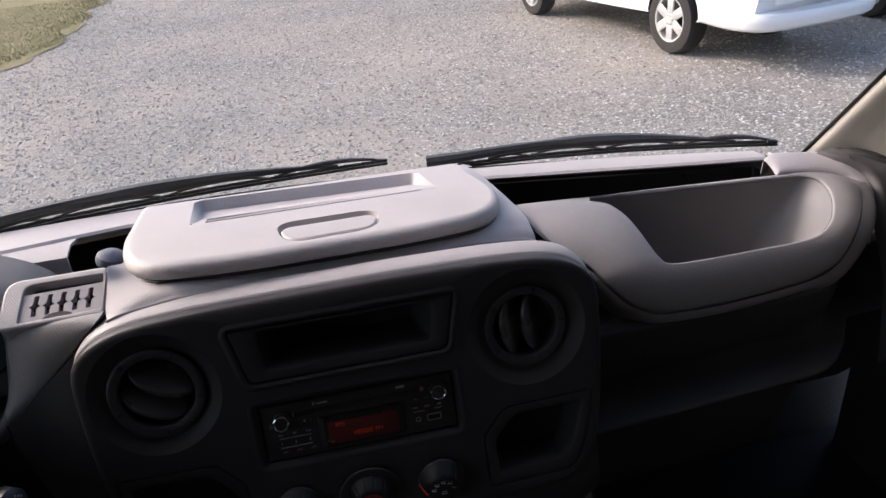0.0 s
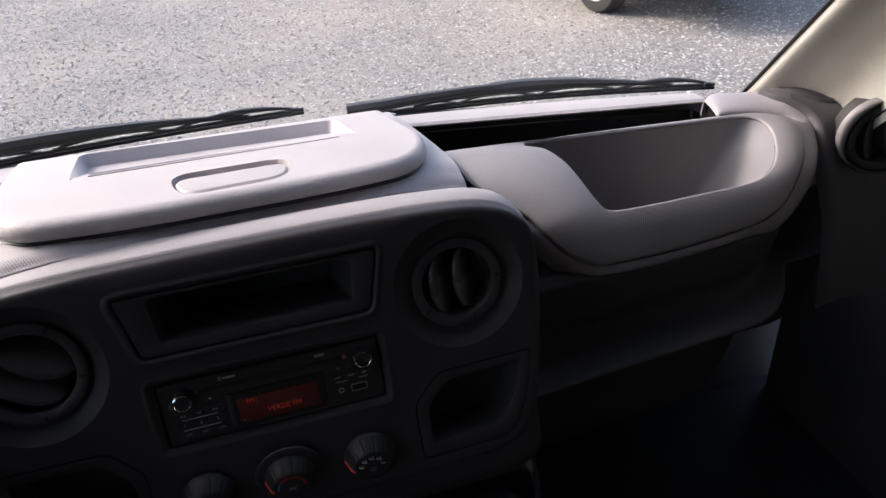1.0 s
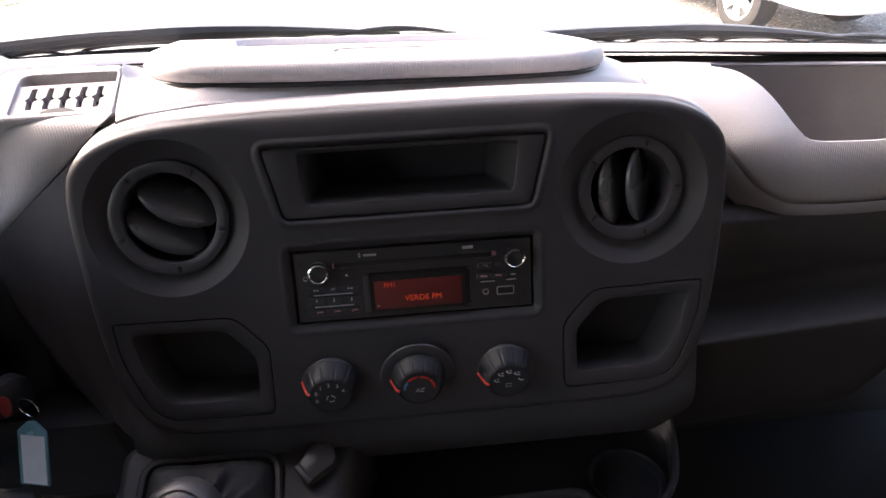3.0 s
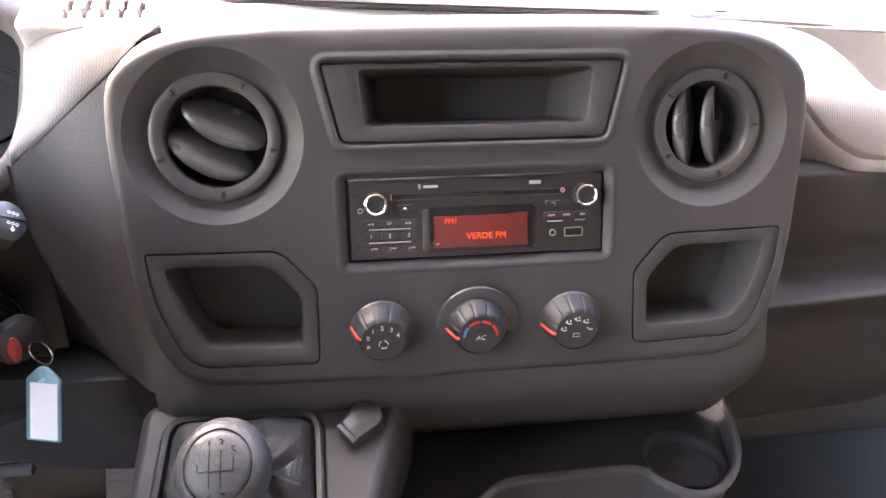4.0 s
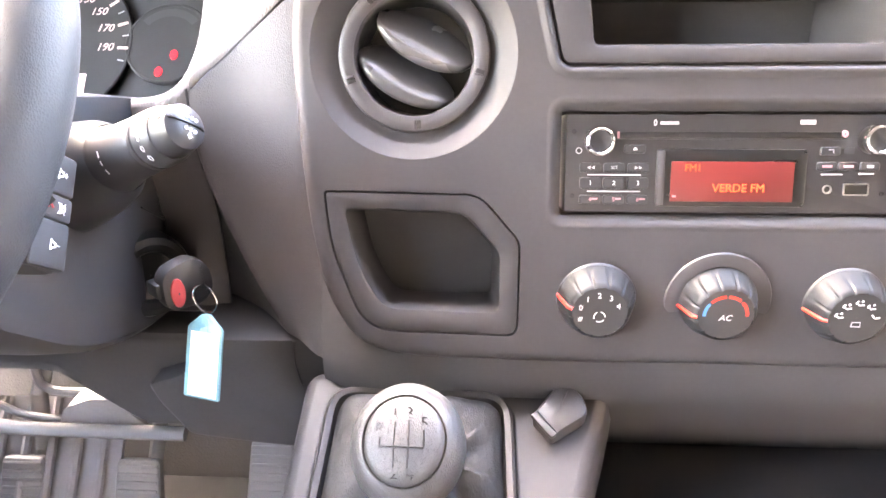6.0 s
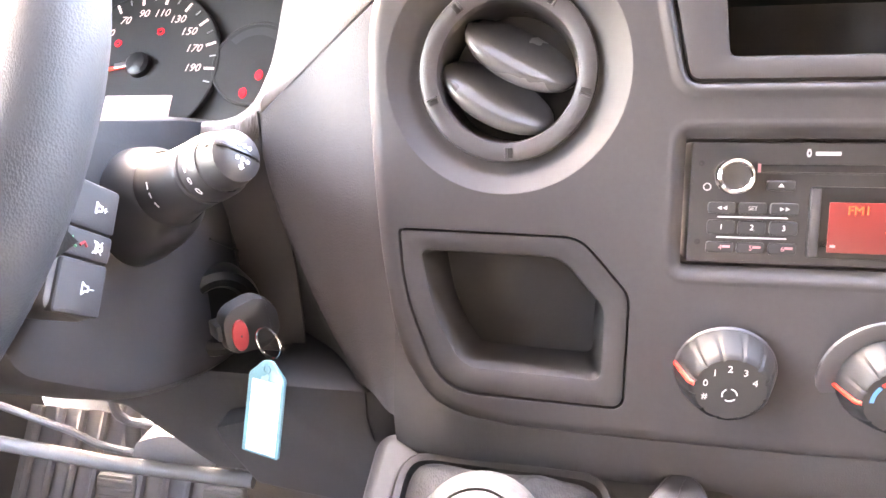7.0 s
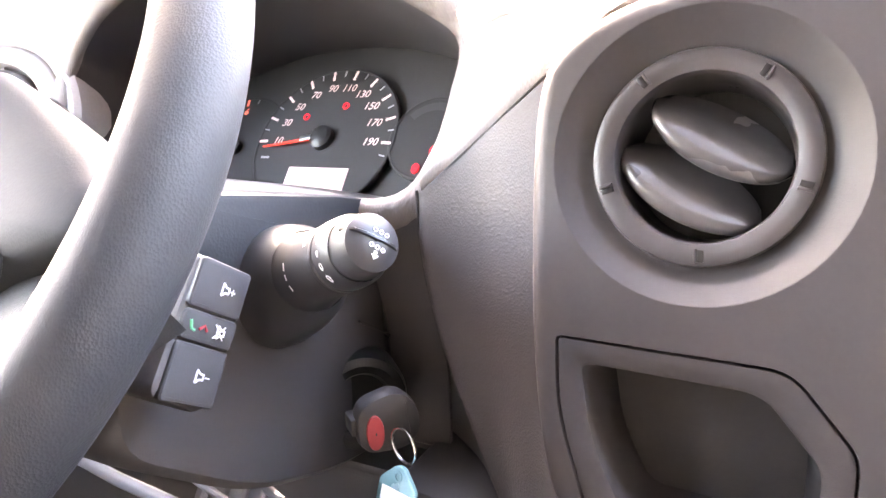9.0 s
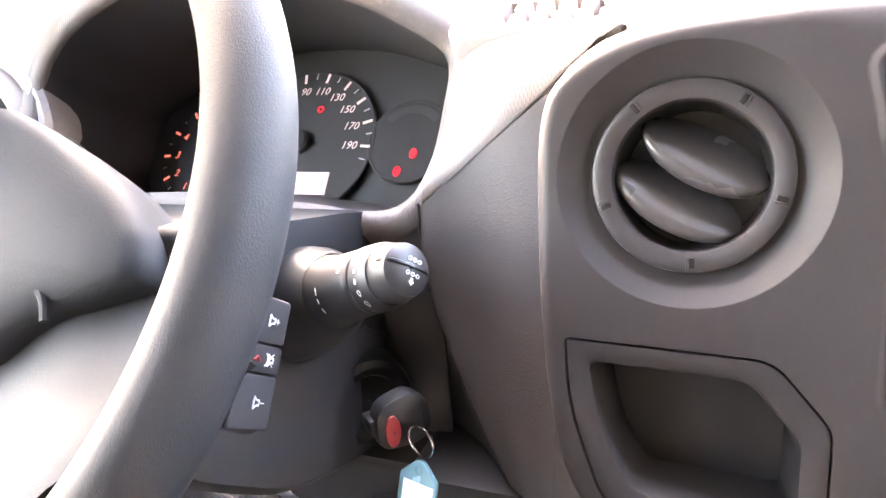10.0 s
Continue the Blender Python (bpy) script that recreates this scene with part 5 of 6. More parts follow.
# ---- steering column ----
col = thing("steering_column", (-0.5, 0.0, 1.2), "dark grey plastic steering column shroud", "steering column")
WC = V((-0.507, -0.1235, 1.3495))
WA = radians(37.6)
WN, WU = V((0, -math.cos(WA), math.sin(WA))), V((0, math.sin(WA), math.cos(WA)))
WHEEL = basis(WC, V((1, 0, 0)), WU, WN)
SX = -0.372
shape = [(-0.065, 1.334), (0.03, 1.302), (0.085, 1.285), (0.085, 1.14), (0.02, 1.150), (-0.05, 1.178), (-0.125, 1.24), (-0.11, 1.29)]
lp = rpoly([(y, z) for y, z in shape], [0.012, 0.02, 0.01, 0.01, 0.03, 0.03, 0.03, 0.02], 5)
loops = [[V((SX - dx, p.x, p.y)) for p in inset(lp, d)] for dx, d in ((0.0, 0.014), (0.002, 0.006), (0.008, 0.0015), (0.03, 0.0), (0.24, 0.0), (0.266, 0.0015), (0.27, 0.01))]
part("lower_shroud", loft(loops, True, True, True), M_SHROUD, col, "dark grey lower shroud")
tp = rpoly([(-0.078, 1.340), (0.045, 1.3135), (0.09, 1.30), (0.09, 1.268), (0.03, 1.262), (-0.04, 1.284), (-0.086, 1.318)], [0.006, 0.02, 0.006, 0.004, 0.02, 0.02, 0.008], 5)
part("upper_shroud", loft([[V((SX - dx, p.x, p.y)) for p in inset(tp, d)] for dx, d in ((-0.004, 0.004), (-0.003, 0.001), (0.004, 0.0), (0.25, 0.0), (0.262, 0.003))], True, True, True), M_PAD, col, "grey upper shroud")
part("seam", tube([(SX + 0.0006, 0.045, 1.238), (SX + 0.0006, 0.08, 1.214)], 0.0008, 6), M_BLACK, col)

# stalk
st = thing("wiper_stalk", (-0.36, -0.05, 1.3), "dark grey wiper stalk with a rotary collar", "wiper stalk")
s0, s1 = V((-0.383, -0.012, 1.275)), V((-0.2855, -0.0545, 1.3195))
ax = (s1 - s0).normalized()
gx = V((0.013, 0.011, -0.009))
gx = (gx - ax * gx.dot(ax)).normalized()
SM = basis(s0, gx, ax.cross(gx), ax)
Ls = (s1 - s0).length
part("boot", lathe([(0.031, -0.02), (0.030, 0.012), (0.0275, 0.030), (0.0245, 0.042), (0.0205, 0.050), (0.0188, 0.0535)], SM, 40), M_BLACK, st, "dark grey stalk root")
part("stem", lathe([(0.0195, 0.046), (0.0182, 0.054), (0.0160, 0.064), (0.0152, 0.083), (0.0146, 0.0845)], SM, 40), M_BLACK, st)
collar = part("collar", lathe([(0.0140, 0.083), (0.0140, 0.0852), (0.0153, 0.0858), (0.0153, 0.0880), (0.0146, 0.0886), (0.0146, 0.0894), (0.0153, 0.09), (0.0148, 0.099), (0.0136, 0.1015)], SM, 40), M_BLACK, st, "ribbed rotary collar")
tip = part("tip", lathe([(0.0128, 0.1), (0.0132, 0.1025), (0.0130, 0.105), (0.0116, Ls - 0.0026), (0.0085, Ls - 0.0006), (0.0045, Ls + 0.0004), (0.0005, Ls + 0.0006)], SM, 40), M_BLACK, st, "rounded split end button")


def dome(x, y):
    """A point on the end button's skin."""
    r = math.hypot(x, y)
    return SM @ V((x, y, Ls + 0.0009 - 0.0012 * (r / 0.0085) ** 2 - 0.005 * max(0.0, (r - 0.0085) / 0.0035) ** 1.6))


part("split_line", tube([dome(0.0122 * k / 8, 0.001) for k in range(-8, 9)], 0.0009, 6), M_FRIT_SHADE, tip)
for sy, off in ((1, 0.0042), (-1, -0.0022)):
    for k in range(3):
        c = dome(0.0012 + 0.0026 * (k - 1), off - 0.0002 * k)
        part("spray_mark", lathe([(0.001, 0.0), (0.001, 0.0003), (0.0006, 0.0003), (0.0006, 0.0)], basis(c, gx, ax.cross(gx), ax), 10), M_WHITE, tip)
c = dome(0.0012, -0.0055)
part("arrow_mark", loft([[basis(c, gx, ax.cross(gx), ax) @ V((x, y, 0.0003)) for x, y in ((-0.0007, 0.0015), (0.0007, 0.0015), (0.0007, 0.0), (0.0016, 0.0), (0, -0.0019), (-0.0016, 0.0), (-0.0007, 0.0))]], True, True), M_WHITE, tip)


def on_stem(h, r, deg):
    """A small frame on the stalk's skin, facing out; turned so that its y runs round the stem."""
    a = radians(deg)
    out = SM.to_3x3() @ V((math.cos(a), math.sin(a), 0))
    p = SM @ V((r * math.cos(a), r * math.sin(a), h))
    return basis(p, ax, out.cross(ax), out)


def facing(d):
    return (SM.to_3x3() @ V((math.cos(radians(d)), math.sin(radians(d)), 0))).dot(V((0.14, -0.23, 0.10)))


best = max(range(0, 360, 5), key=facing)
up = 1 if (SM.to_3x3() @ V((math.cos(radians(best + 40)), math.sin(radians(best + 40)), 0))).z > (SM.to_3x3() @ V((math.cos(radians(best - 40)), math.sin(radians(best - 40)), 0))).z else -1
for d, r in ((-34, 0.0018), (-12, 0.0015), (8, 0.0012)):
    bm = bmesh.new()
    loop = [V((0.55 * r * math.sin(a) * (1 - 0.35 * math.cos(a)), r * math.cos(a) * up, 0.0003)) for a in (2 * math.pi * k / 14 for k in range(15))]
    add_tube(bm, [on_stem(0.0952, 0.0150, best + d * up) @ p for p in loop], 0.00022, 5)
    part("drop_symbol", bm, M_WHITE, collar)
part("mark", box((0, 0, 0.0002), (0.0018, 0.0015, 0.0003), 0, on_stem(0.0952, 0.0150, best + 26 * up)), M_WHITE, collar)
part("mark", box((0, 0, 0.0002), (0.0016, 0.0013, 0.0003), 0, on_stem(0.081, 0.0153, best + 34 * up)), M_WHITE, st)
for d, n in ((-22, 0.003), (-4, 0.0026), (12, 0.0035)):
    part("mark", box((0, 0, 0.0002), (0.0007, n, 0.0003), 0, on_stem(0.0625, 0.0164, best + d * up)), M_WHITE, st)

# audio remote behind the wheel
rem = thing("audio_remote", (-0.345, -0.1, 1.28), "black audio remote pod with volume buttons on the column", "remote control")
a, b, c, d = V((-0.34, -0.092, 1.318)), V((-0.34, -0.069, 1.303)), V((-0.34, -0.096, 1.26)), V((-0.34, -0.122, 1.277))
RU = ((a + b) / 2 - (c + d) / 2).normalized()
RX = ((b + c) / 2 - (a + d) / 2)
RX = (RX - RU * RX.dot(RU)).normalized()
RM = basis((a + b + c + d) / 4, RX, RU, RX.cross(RU))
if RM.to_3x3().col[2].x < 0:
    RM = basis((a + b + c + d) / 4, RX, RU, -RX.cross(RU))
RM = RM @ Matrix.Diagonal((0.86, 0.88, 1, 1))
bl = rpoly([(-0.0165, 0.033), (-0.0185, -0.03), (0.0145, -0.034), (0.0195, -0.012), (0.0185, 0.028)], [0.005, 0.006, 0.008, 0.012, 0.005], 5)
part("pod", loft([[RM @ V((p.x, p.y, w)) for p in inset(bl, e)] for e, w in ((0.004, -0.03), (0.0, -0.026), (0, -0.004), (0.0008, -0.0012), (0.003, 0.0))], True, True, True), M_SHROUD, rem)
for y0, y1, nm in ((0.0095, 0.0315, "volume_up_button"), (-0.0045, 0.0088, "mute_button"), (-0.0305, -0.0052, "volume_down_button")):
    rl = rpoly([(-0.0148, y1), (-0.0152, y0), (0.0165, y0), (0.0165, y1)], 0.0025, 4)
    bt = part(nm, loft([[RM @ V((p.x, p.y, w)) for p in inset(rl, e)] for e, w in ((0, -0.002), (0, 0.0012), (0.0006, 0.0019), (0.002, 0.0022))], True, True, True), M_SHROUD, rem)
    yc = (y0 + y1) / 2
    spk = [(-0.003, -0.0012), (-0.003, 0.0012), (-0.001, 0.0012), (0.0012, 0.0028), (0.0012, -0.0028), (-0.001, -0.0012)]
    sx = 0.006 if nm == "mute_button" else 0.0015
    RS = RM @ shift(sx, yc, 0.0024) @ spin(180)
    bm = bmesh.new()
    for i in range(6):
        add_tube(bm, [RS @ V((*spk[i], 0)), RS @ V((*spk[(i + 1) % 6], 0))], 0.00042, 5)
    if nm == "mute_button":
        add_tube(bm, [RS @ V((-0.003, -0.003, 0)), RS @ V((0.003, 0.003, 0))], 0.00028, 5)
        add_tube(bm, [RS @ V((-0.003, 0.003, 0)), RS @ V((0.003, -0.003, 0))], 0.00028, 5)
    else:
        add_tube(bm, [RS @ V((-0.0042, 0, 0)), RS @ V((-0.0068, 0, 0))], 0.00028, 5)
        if nm == "volume_up_button":
            add_tube(bm, [RS @ V((-0.0055, -0.0013, 0)), RS @ V((-0.0055, 0.0013, 0))], 0.00028, 5)
    part("speaker_symbol", bm, M_WHITE, bt)
    if nm == "mute_button":
        part("handset_symbol", tube([RM @ V((-0.012, yc + 0.002, 0.0025)), RM @ V((-0.0105, yc - 0.0015, 0.0025)), RM @ V((-0.0085, yc - 0.002, 0.0025))], 0.0006, 6), M_GREEN, bt)
        part("handset_symbol", tube([RM @ V((-0.006, yc - 0.001, 0.0025)), RM @ V((-0.0035, yc + 0.001, 0.0025)), RM @ V((-0.0015, yc - 0.001, 0.0025))], 0.0006, 6), M_KEYRED, bt)

# ---- ignition, key and tag ----
ign = thing("ignition_lock", (-0.36, 0.02, 1.2), "black ignition lock on the column shroud", "ignition lock")
ID = V((0.75, -0.62, 0.1)).normalized()
IX = V((0, 0, 1)).cross(ID).normalized()
IM = basis(V((-0.360, 0.0275, 1.1925)), IX, ID.cross(IX), ID)
part("bezel", lathe([(0.032, -0.034), (0.030, -0.014), (0.0275, -0.0075), (0.023, -0.0055), (0.0185, -0.007), (0.0165, -0.011), (0.0005, -0.012)], IM, 40), M_FRIT_SHADE, ign)
for k in range(2):
    part("position_mark", box((-0.0185 + 0.0036 * k, 0.009, -0.0052), (0.0016, 0.004, 0.0006), 0, IM), M_GOLD, ign)
key = thing("ignition_key", (-0.338, 0.01, 1.2), "black key with a red button in the ignition", "key")
KC = V((-0.337, 0.010, 1.199))
KX = V((0.62, 0.78, 0.0)).normalized()
KM = basis(KC + V((0.003, 0.003, 0)), KX, V((0, 0, 1)), KX.cross(V((0, 0, 1)))) @ Matrix.Diagonal((1.2, 1.25, 1.1, 1))
hd = rpoly([(-0.016, 0.011), (-0.016, -0.012), (0.006, -0.014), (0.0135, -0.008), (0.013, 0.006), (0.004, 0.0145)], 0.009, 6)
part("head", loft([[KM @ V((p.x, p.y, w)) for p in inset(hd, e)] for e, w in ((0.003, -0.0065), (0.0006, -0.005), (0, 0), (0.0006, 0.005), (0.003, 0.0065))], True, True, True), M_BLACK, key)
part("red_button", lathe([(0.0056, 0.0), (0.0052, 0.0012), (0.003, 0.0018), (0.0005, 0.002)], KM @ shift(-0.0085, -0.002, 0.0062) @ Matrix.Diagonal((0.75, 1.5, 1, 1)), 24), M_KEYRED, key, "dark red oval button")
part("shaft", box((-0.012, 0, -0.004), (0.012, 0.008, 0.012), 0.001, KM), M_BLACK, key)
ring_c = V((-0.318, 0.001, 1.1925))
rv = V((0.9, -0.35, 0)).normalized()
pts = [ring_c + (rv * math.cos(2 * math.pi * k / 40) + V((0, 0, 1)) * math.sin(2 * math.pi * k / 40)) * 0.0098 for k in range(41)]
part("split_ring", tube(pts, 0.0008, 8), M_CHROME, key, "thin chrome split ring")
tag = thing("key_tag", (-0.317, -0.01, 1.15), "blue plastic key tag with white paper, hanging from the key", "key tag")
TM = basis(V((-0.3165, -0.017, 1.1615)), V((0.97, -0.2, 0.02)).normalized(), V((0.0, 0.42, 0.905)).normalized(), V((0, -0.9, 0.42)).normalized()) @ spin(-3)
ol = rpoly([(-0.0125, -0.0275), (0.0125, -0.0275), (0.0125, 0.0175), (0.0025, 0.0265), (-0.0025, 0.0265), (-0.0125, 0.0175)], [0.001, 0.001, 0.002, 0.002, 0.002, 0.002], 4)
part("case", loft([[TM @ V((p.x, p.y, w)) for p in inset(ol, e)] for e, w in ((0.0008, -0.0022), (0, -0.0016), (0, 0.0012), (0.0008, 0.0018))], True, True, True), M_TAGBLUE, tag)
part("paper_insert", box((0.0008, -0.0056, 0.0021), (0.0202, 0.0405, 0.0005), 0, TM), M_PAPER, tag, "white paper insert")
part("eyelet", lathe([(0.0028, 0.002), (0.0028, 0.0026), (0.0016, 0.0026), (0.0016, 0.002)], TM @ shift(0, 0.0215, 0), 16), M_TAGBLUE, tag)

# ---- steering wheel ----
sw = thing("steering_wheel", WC, "dark grey grained steering wheel with a wide airbag cover", "steering wheel")
RW = 0.19
loops = []
for i in range(120):
    a = 2 * math.pi * i / 120
    rd = V((math.cos(a), math.sin(a), 0))
    loops.append([WHEEL @ (rd * (RW + 0.0165 * math.cos(b)) + V((0, 0, 0.0185 * math.sin(b)))) for b in (2 * math.pi * k / 20 for k in range(20))])
loops.append(loops[0])
part("rim", loft(loops), M_WHEEL, sw, "dark grey grained rim", 60)
half = [(0.0, 0.079, 0.0), (0.05, 0.060, 0.03), (0.095, 0.036, 0.03), (0.119, 0.012, 0.014), (0.1235, -0.005, 0.008), (0.101, -0.016, 0.02), (0.072, -0.026, 0.02), (0.045, -0.050, 0.02), (0.0, -0.060, 0.0)]
half = half + [(-x, y, r) for x, y, r in half[-2:0:-1]]
padl = rpoly([(x, y) for x, y, r in half], [max(r, 0.004) for x, y, r in half], 6)
loops = []
for f, w in ((0.99, -0.054), (1.0, -0.040), (0.992, -0.034), (0.965, -0.0295), (0.9, -0.0262), (0.75, -0.0225), (0.5, -0.0195), (0.25, -0.018)):
    loops.append([WHEEL @ V((p.x * f, p.y * f, w)) for p in padl])
part("airbag_cover", loft(loops, True, True, True), M_PAD, sw, "grey airbag cover", 60)
loops = [[WHEEL @ V((p.x * f, p.y * f, w)) for p in padl] for f, w in ((0.9, -0.0535), (0.985, -0.0545), (0.99, -0.058), (0.98, -0.066), (0.9, -0.078), (0.8, -0.084))]
part("back_shell", loft(loops, False, True, True), M_WHEEL, sw, "dark grey shell behind the airbag cover", 60)
arch = catmull([(-0.088, -0.030, 0), (-0.082, -0.019, 0), (-0.070, -0.0137, 0), (-0.045, -0.0110, 0), (0, -0.0095, 0), (0.045, -0.0110, 0), (0.070, -0.0137, 0), (0.082, -0.019, 0), (0.088, -0.030, 0)], 5, False)
part("cover_groove", tube([WHEEL @ V((p.x * 0.94, p.y * 0.94, -0.0262 + 0.0035 * (1 - abs(p.x) / 0.09))) for p in arch], 0.0020, 8), M_PAD, sw)
for sx in (-1, 1):
    rows = []
    for k in range(13):
        f = k / 12
        a0, a1 = radians(-9), radians(-68)
        A = V((math.cos(a0) * RW * sx, math.sin(a0) * RW, -0.006))
        Bq = V((math.cos(a1) * RW * sx, math.sin(a1) * RW, -0.006))
        H0, H1 = V((0.112 * sx, -0.006, -0.05)), V((0.03 * sx, -0.05, -0.05))
        wv = f * f * (3 - 2 * f)
        s0p, s1p = H0.lerp(A, f), H1.lerp(Bq, f)
        pinch = 0.06 * math.sin(math.pi * f)
        s0p, s1p = s0p.lerp(s1p, pinch), s1p.lerp(s0p, pinch)
        row = []
        for j in range(9):
            g = j / 8
            p = s0p.lerp(s1p, g)
            rise = min(1.0, g / 0.45)
            p = V((p.x, p.y, -0.046 + (0.026 + 0.018 * rise * rise * (3 - 2 * rise)) * wv + 0.006 * math.sin(math.pi * g)))
            row.append(WHEEL @ p)
        rows.append(row)
    part("spoke", sheet(rows, 0.012), M_WHEEL, sw, "", 60)
part("hub", lathe([(0.075, -0.05), (0.07, -0.075), (0.06, -0.09)], WHEEL, 40, True, True), M_SHROUD, sw)

# ---- car radio ----
radio = thing("car_radio", PAN @ V((0, pv(1.28), -0.02)), "gloss black car radio with a red display in the fascia", "car radio")
RA = PAN @ shift(0.0003, pv(1.2815), -0.0035)
fl = rpoly([(-0.0935, 0.0285), (-0.0935, -0.0285), (0.0935, -0.0285), (0.0935, 0.0285)], 0.002, 4)
part("faceplate", loft([[RA @ V((p.x, p.y, w)) for p in inset(fl, e)] for e, w in ((0, -0.03), (0, -0.0012), (0.0006, -0.0002), (0.0016, 0.0))], True, True, True), M_GLOSS, radio)
part("disc_slot", box((0.0, 0.0165, 0.0001), (0.126, 0.0036, 0.0012), 0.0004, RA), M_FRIT_SHADE, radio)
part("slot_lip", box((0.0, 0.0142, 0.0003), (0.128, 0.0006, 0.0012), 0.0002, RA), M_BLACK, radio)
part("slot_mark", box((-0.0632, 0.0165, 0.0004), (0.0012, 0.004, 0.0008), 0, RA), M_PINK, radio)
part("slot_mark", lathe([(0.0021, 0.0), (0.0018, 0.0008), (0.0005, 0.0009)], RA @ shift(0.0632, 0.0172, 0), 14), M_PINK, radio)
for kx, ky in ((-0.0745, 0.0128), (0.0785, 0.0140)):
    kn = part("knob", lathe([(0.0080, 0.0), (0.0080, 0.006), (0.0076, 0.0085), (0.0064, 0.0095), (0.0060, 0.0092), (0.0005, 0.0088)], RA @ shift(kx, ky, 0), 40), M_GLOSS, radio, "round black knob")
    part("chrome_ring", lathe([(0.0082, 0.0058), (0.0086, 0.0075), (0.0080, 0.0098), (0.0068, 0.0104), (0.0062, 0.0098)], RA @ shift(kx, ky, 0), 40), M_CHROME, kn, "bright chrome ring")
bez = rpoly([(-0.041, 0.0085), (-0.041, -0.0245), (0.0435, -0.0245), (0.0435, 0.0085)], 0.002, 4)
bz = part("display_surround", loft([[RA @ V((p.x, p.y, w)) for p in inset(bez, e)] for e, w in ((0, 0.0), (0.0002, 0.0012), (0.001, 0.0016), (0.006, 0.0012))], True, False, True), M_FRIT_SHADE, radio)
part("surround_edge", box((-0.0385, -0.008, 0.0016), (0.0042, 0.031, 0.0012), 0.0004, RA), M_RING, bz)
scr = part("display", box((0.0017, -0.0100, 0.0019), (0.0690, 0.0230, 0.0008), 0.0002, RA), M_LCD, bz, "red backlit display")
part("characters", text("FM1", 0.0056, RA @ shift(-0.0205, -0.0022, 0.0026), 0.0001), M_LCDTEXT, scr)
part("characters", text("VERDE FM", 0.0066, RA @ shift(0.0055, -0.0138, 0.0026), 0.0001), M_LCDTEXT, scr)
part("mark", box((-0.0305, -0.0185, 0.0024), (0.0022, 0.0012, 0.0003), 0, RA @ spin(0)), M_PINK, scr)


def key_button(x, y, w, h, s="", size=0.0028, mat=None, name="button"):
    l = rpoly([(x - w / 2, y + h / 2), (x - w / 2, y - h / 2), (x + w / 2, y - h / 2), (x + w / 2, y + h / 2)], min(w, h) * 0.3, 3)
    b = part(name, loft([[RA @ V((p.x, p.y, q)) for p in inset(l, e)] for e, q in ((0, 0.0), (0.0001, 0.0009), (0.0005, 0.0013))], True, False, True), M_BLACK, radio)
    if s:
        part("print", text(s, size, RA @ shift(x, y, 0.0015), 0.0001), mat or M_GREYPRINT, b)
    return b


cols = (-0.0785, -0.0650, -0.0512)
for i, s in enumerate(("", "SET", "")):
    b = key_button(cols[i], -0.0022, 0.0125, 0.0055, s, 0.0026)
    if not s:
        for k in (-1, 1):
            sgn = -1 if i == 0 else 1
            part("arrow_print", loft([[RA @ V((cols[i] + sgn * (k * 0.0012 + x), -0.0022 + y, 0.0015)) for x, y in ((-0.001, 0.001), (-0.001, -0.001), (0.001, 0))]], True, True), M_GREYPRINT, b)
for i in range(3):
    key_button(cols[i], -0.0112, 0.0125, 0.0068, str(i + 1), 0.0036, M_WHITE)
    b = key_button(cols[i], -0.0208, 0.0125, 0.0055, str(i + 4), 0.0034, M_PINK)
    part("small_print", box((cols[i] + 0.0026, -0.0203, 0.0014), (0.0035, 0.0011, 0.0002), 0, RA), M_PINK, b)
for y in (-0.0064, -0.0160):
    part("white_line", box((-0.065, y, 0.0010), (0.0305, 0.0007, 0.0012), 0.0002, RA), M_GREYPRINT, radio)
b = key_button(-0.0535, 0.0085, 0.0125, 0.0048)
part("eject_print", loft([[RA @ V((-0.0535 + x, 0.0085 + y, 0.0015)) for x, y in ((-0.0014, -0.0006), (0.0014, -0.0006), (0, 0.0012))]], True, True), M_WHITE, b)
part("power_print", lathe([(0.0019, 0.0), (0.0019, 0.0004), (0.0013, 0.0004), (0.0013, 0.0)], RA @ shift(-0.0855, 0.0075, 0), 16), M_GREYPRINT, radio)
b = key_button(0.0558, 0.0075, 0.0115, 0.0048)
part("back_print", tube([RA @ V((0.0545 + x, 0.0075 + y, 0.0014)) for x, y in ((0.0028, -0.0009), (0.0028, 0.0008), (0, 0.0008))], 0.0003, 5), M_GREYPRINT, b)
part("print", box((0.0665, 0.0078, 0.0003), (0.0055, 0.0035, 0.0002), 0, RA), M_RING, radio)
for x, w in ((0.0545, 0.0072), (0.0662, 0.0072), (0.0782, 0.0050)):
    b = key_button(x, -0.0010, 0.0112, 0.0050)
    part("print", box((x, -0.0010, 0.0014), (w * 0.75, 0.0014, 0.0002), 0, RA), M_PINK if x < 0.07 else M_GREYPRINT, b)
part("white_line", box((0.0575, -0.0056, 0.0010), (0.0115, 0.0007, 0.0012), 0.0002, RA), M_GREYPRINT, radio)
part("white_line", box((0.0765, -0.0052, 0.0010), (0.0080, 0.0007, 0.0012), 0.0002, RA), M_GREYPRINT, radio)
part("aux_socket", lathe([(0.0026, 0.0), (0.0026, 0.0009), (0.0018, 0.0009), (0.0016, -0.002), (0.0004, -0.002)], RA @ shift(0.0558, -0.0142, 0), 20), M_STEEL, radio)
ul = rpoly([(-0.0072, 0.0036), (-0.0072, -0.0036), (0.0072, -0.0036), (0.0072, 0.0036)], 0.0012, 3)
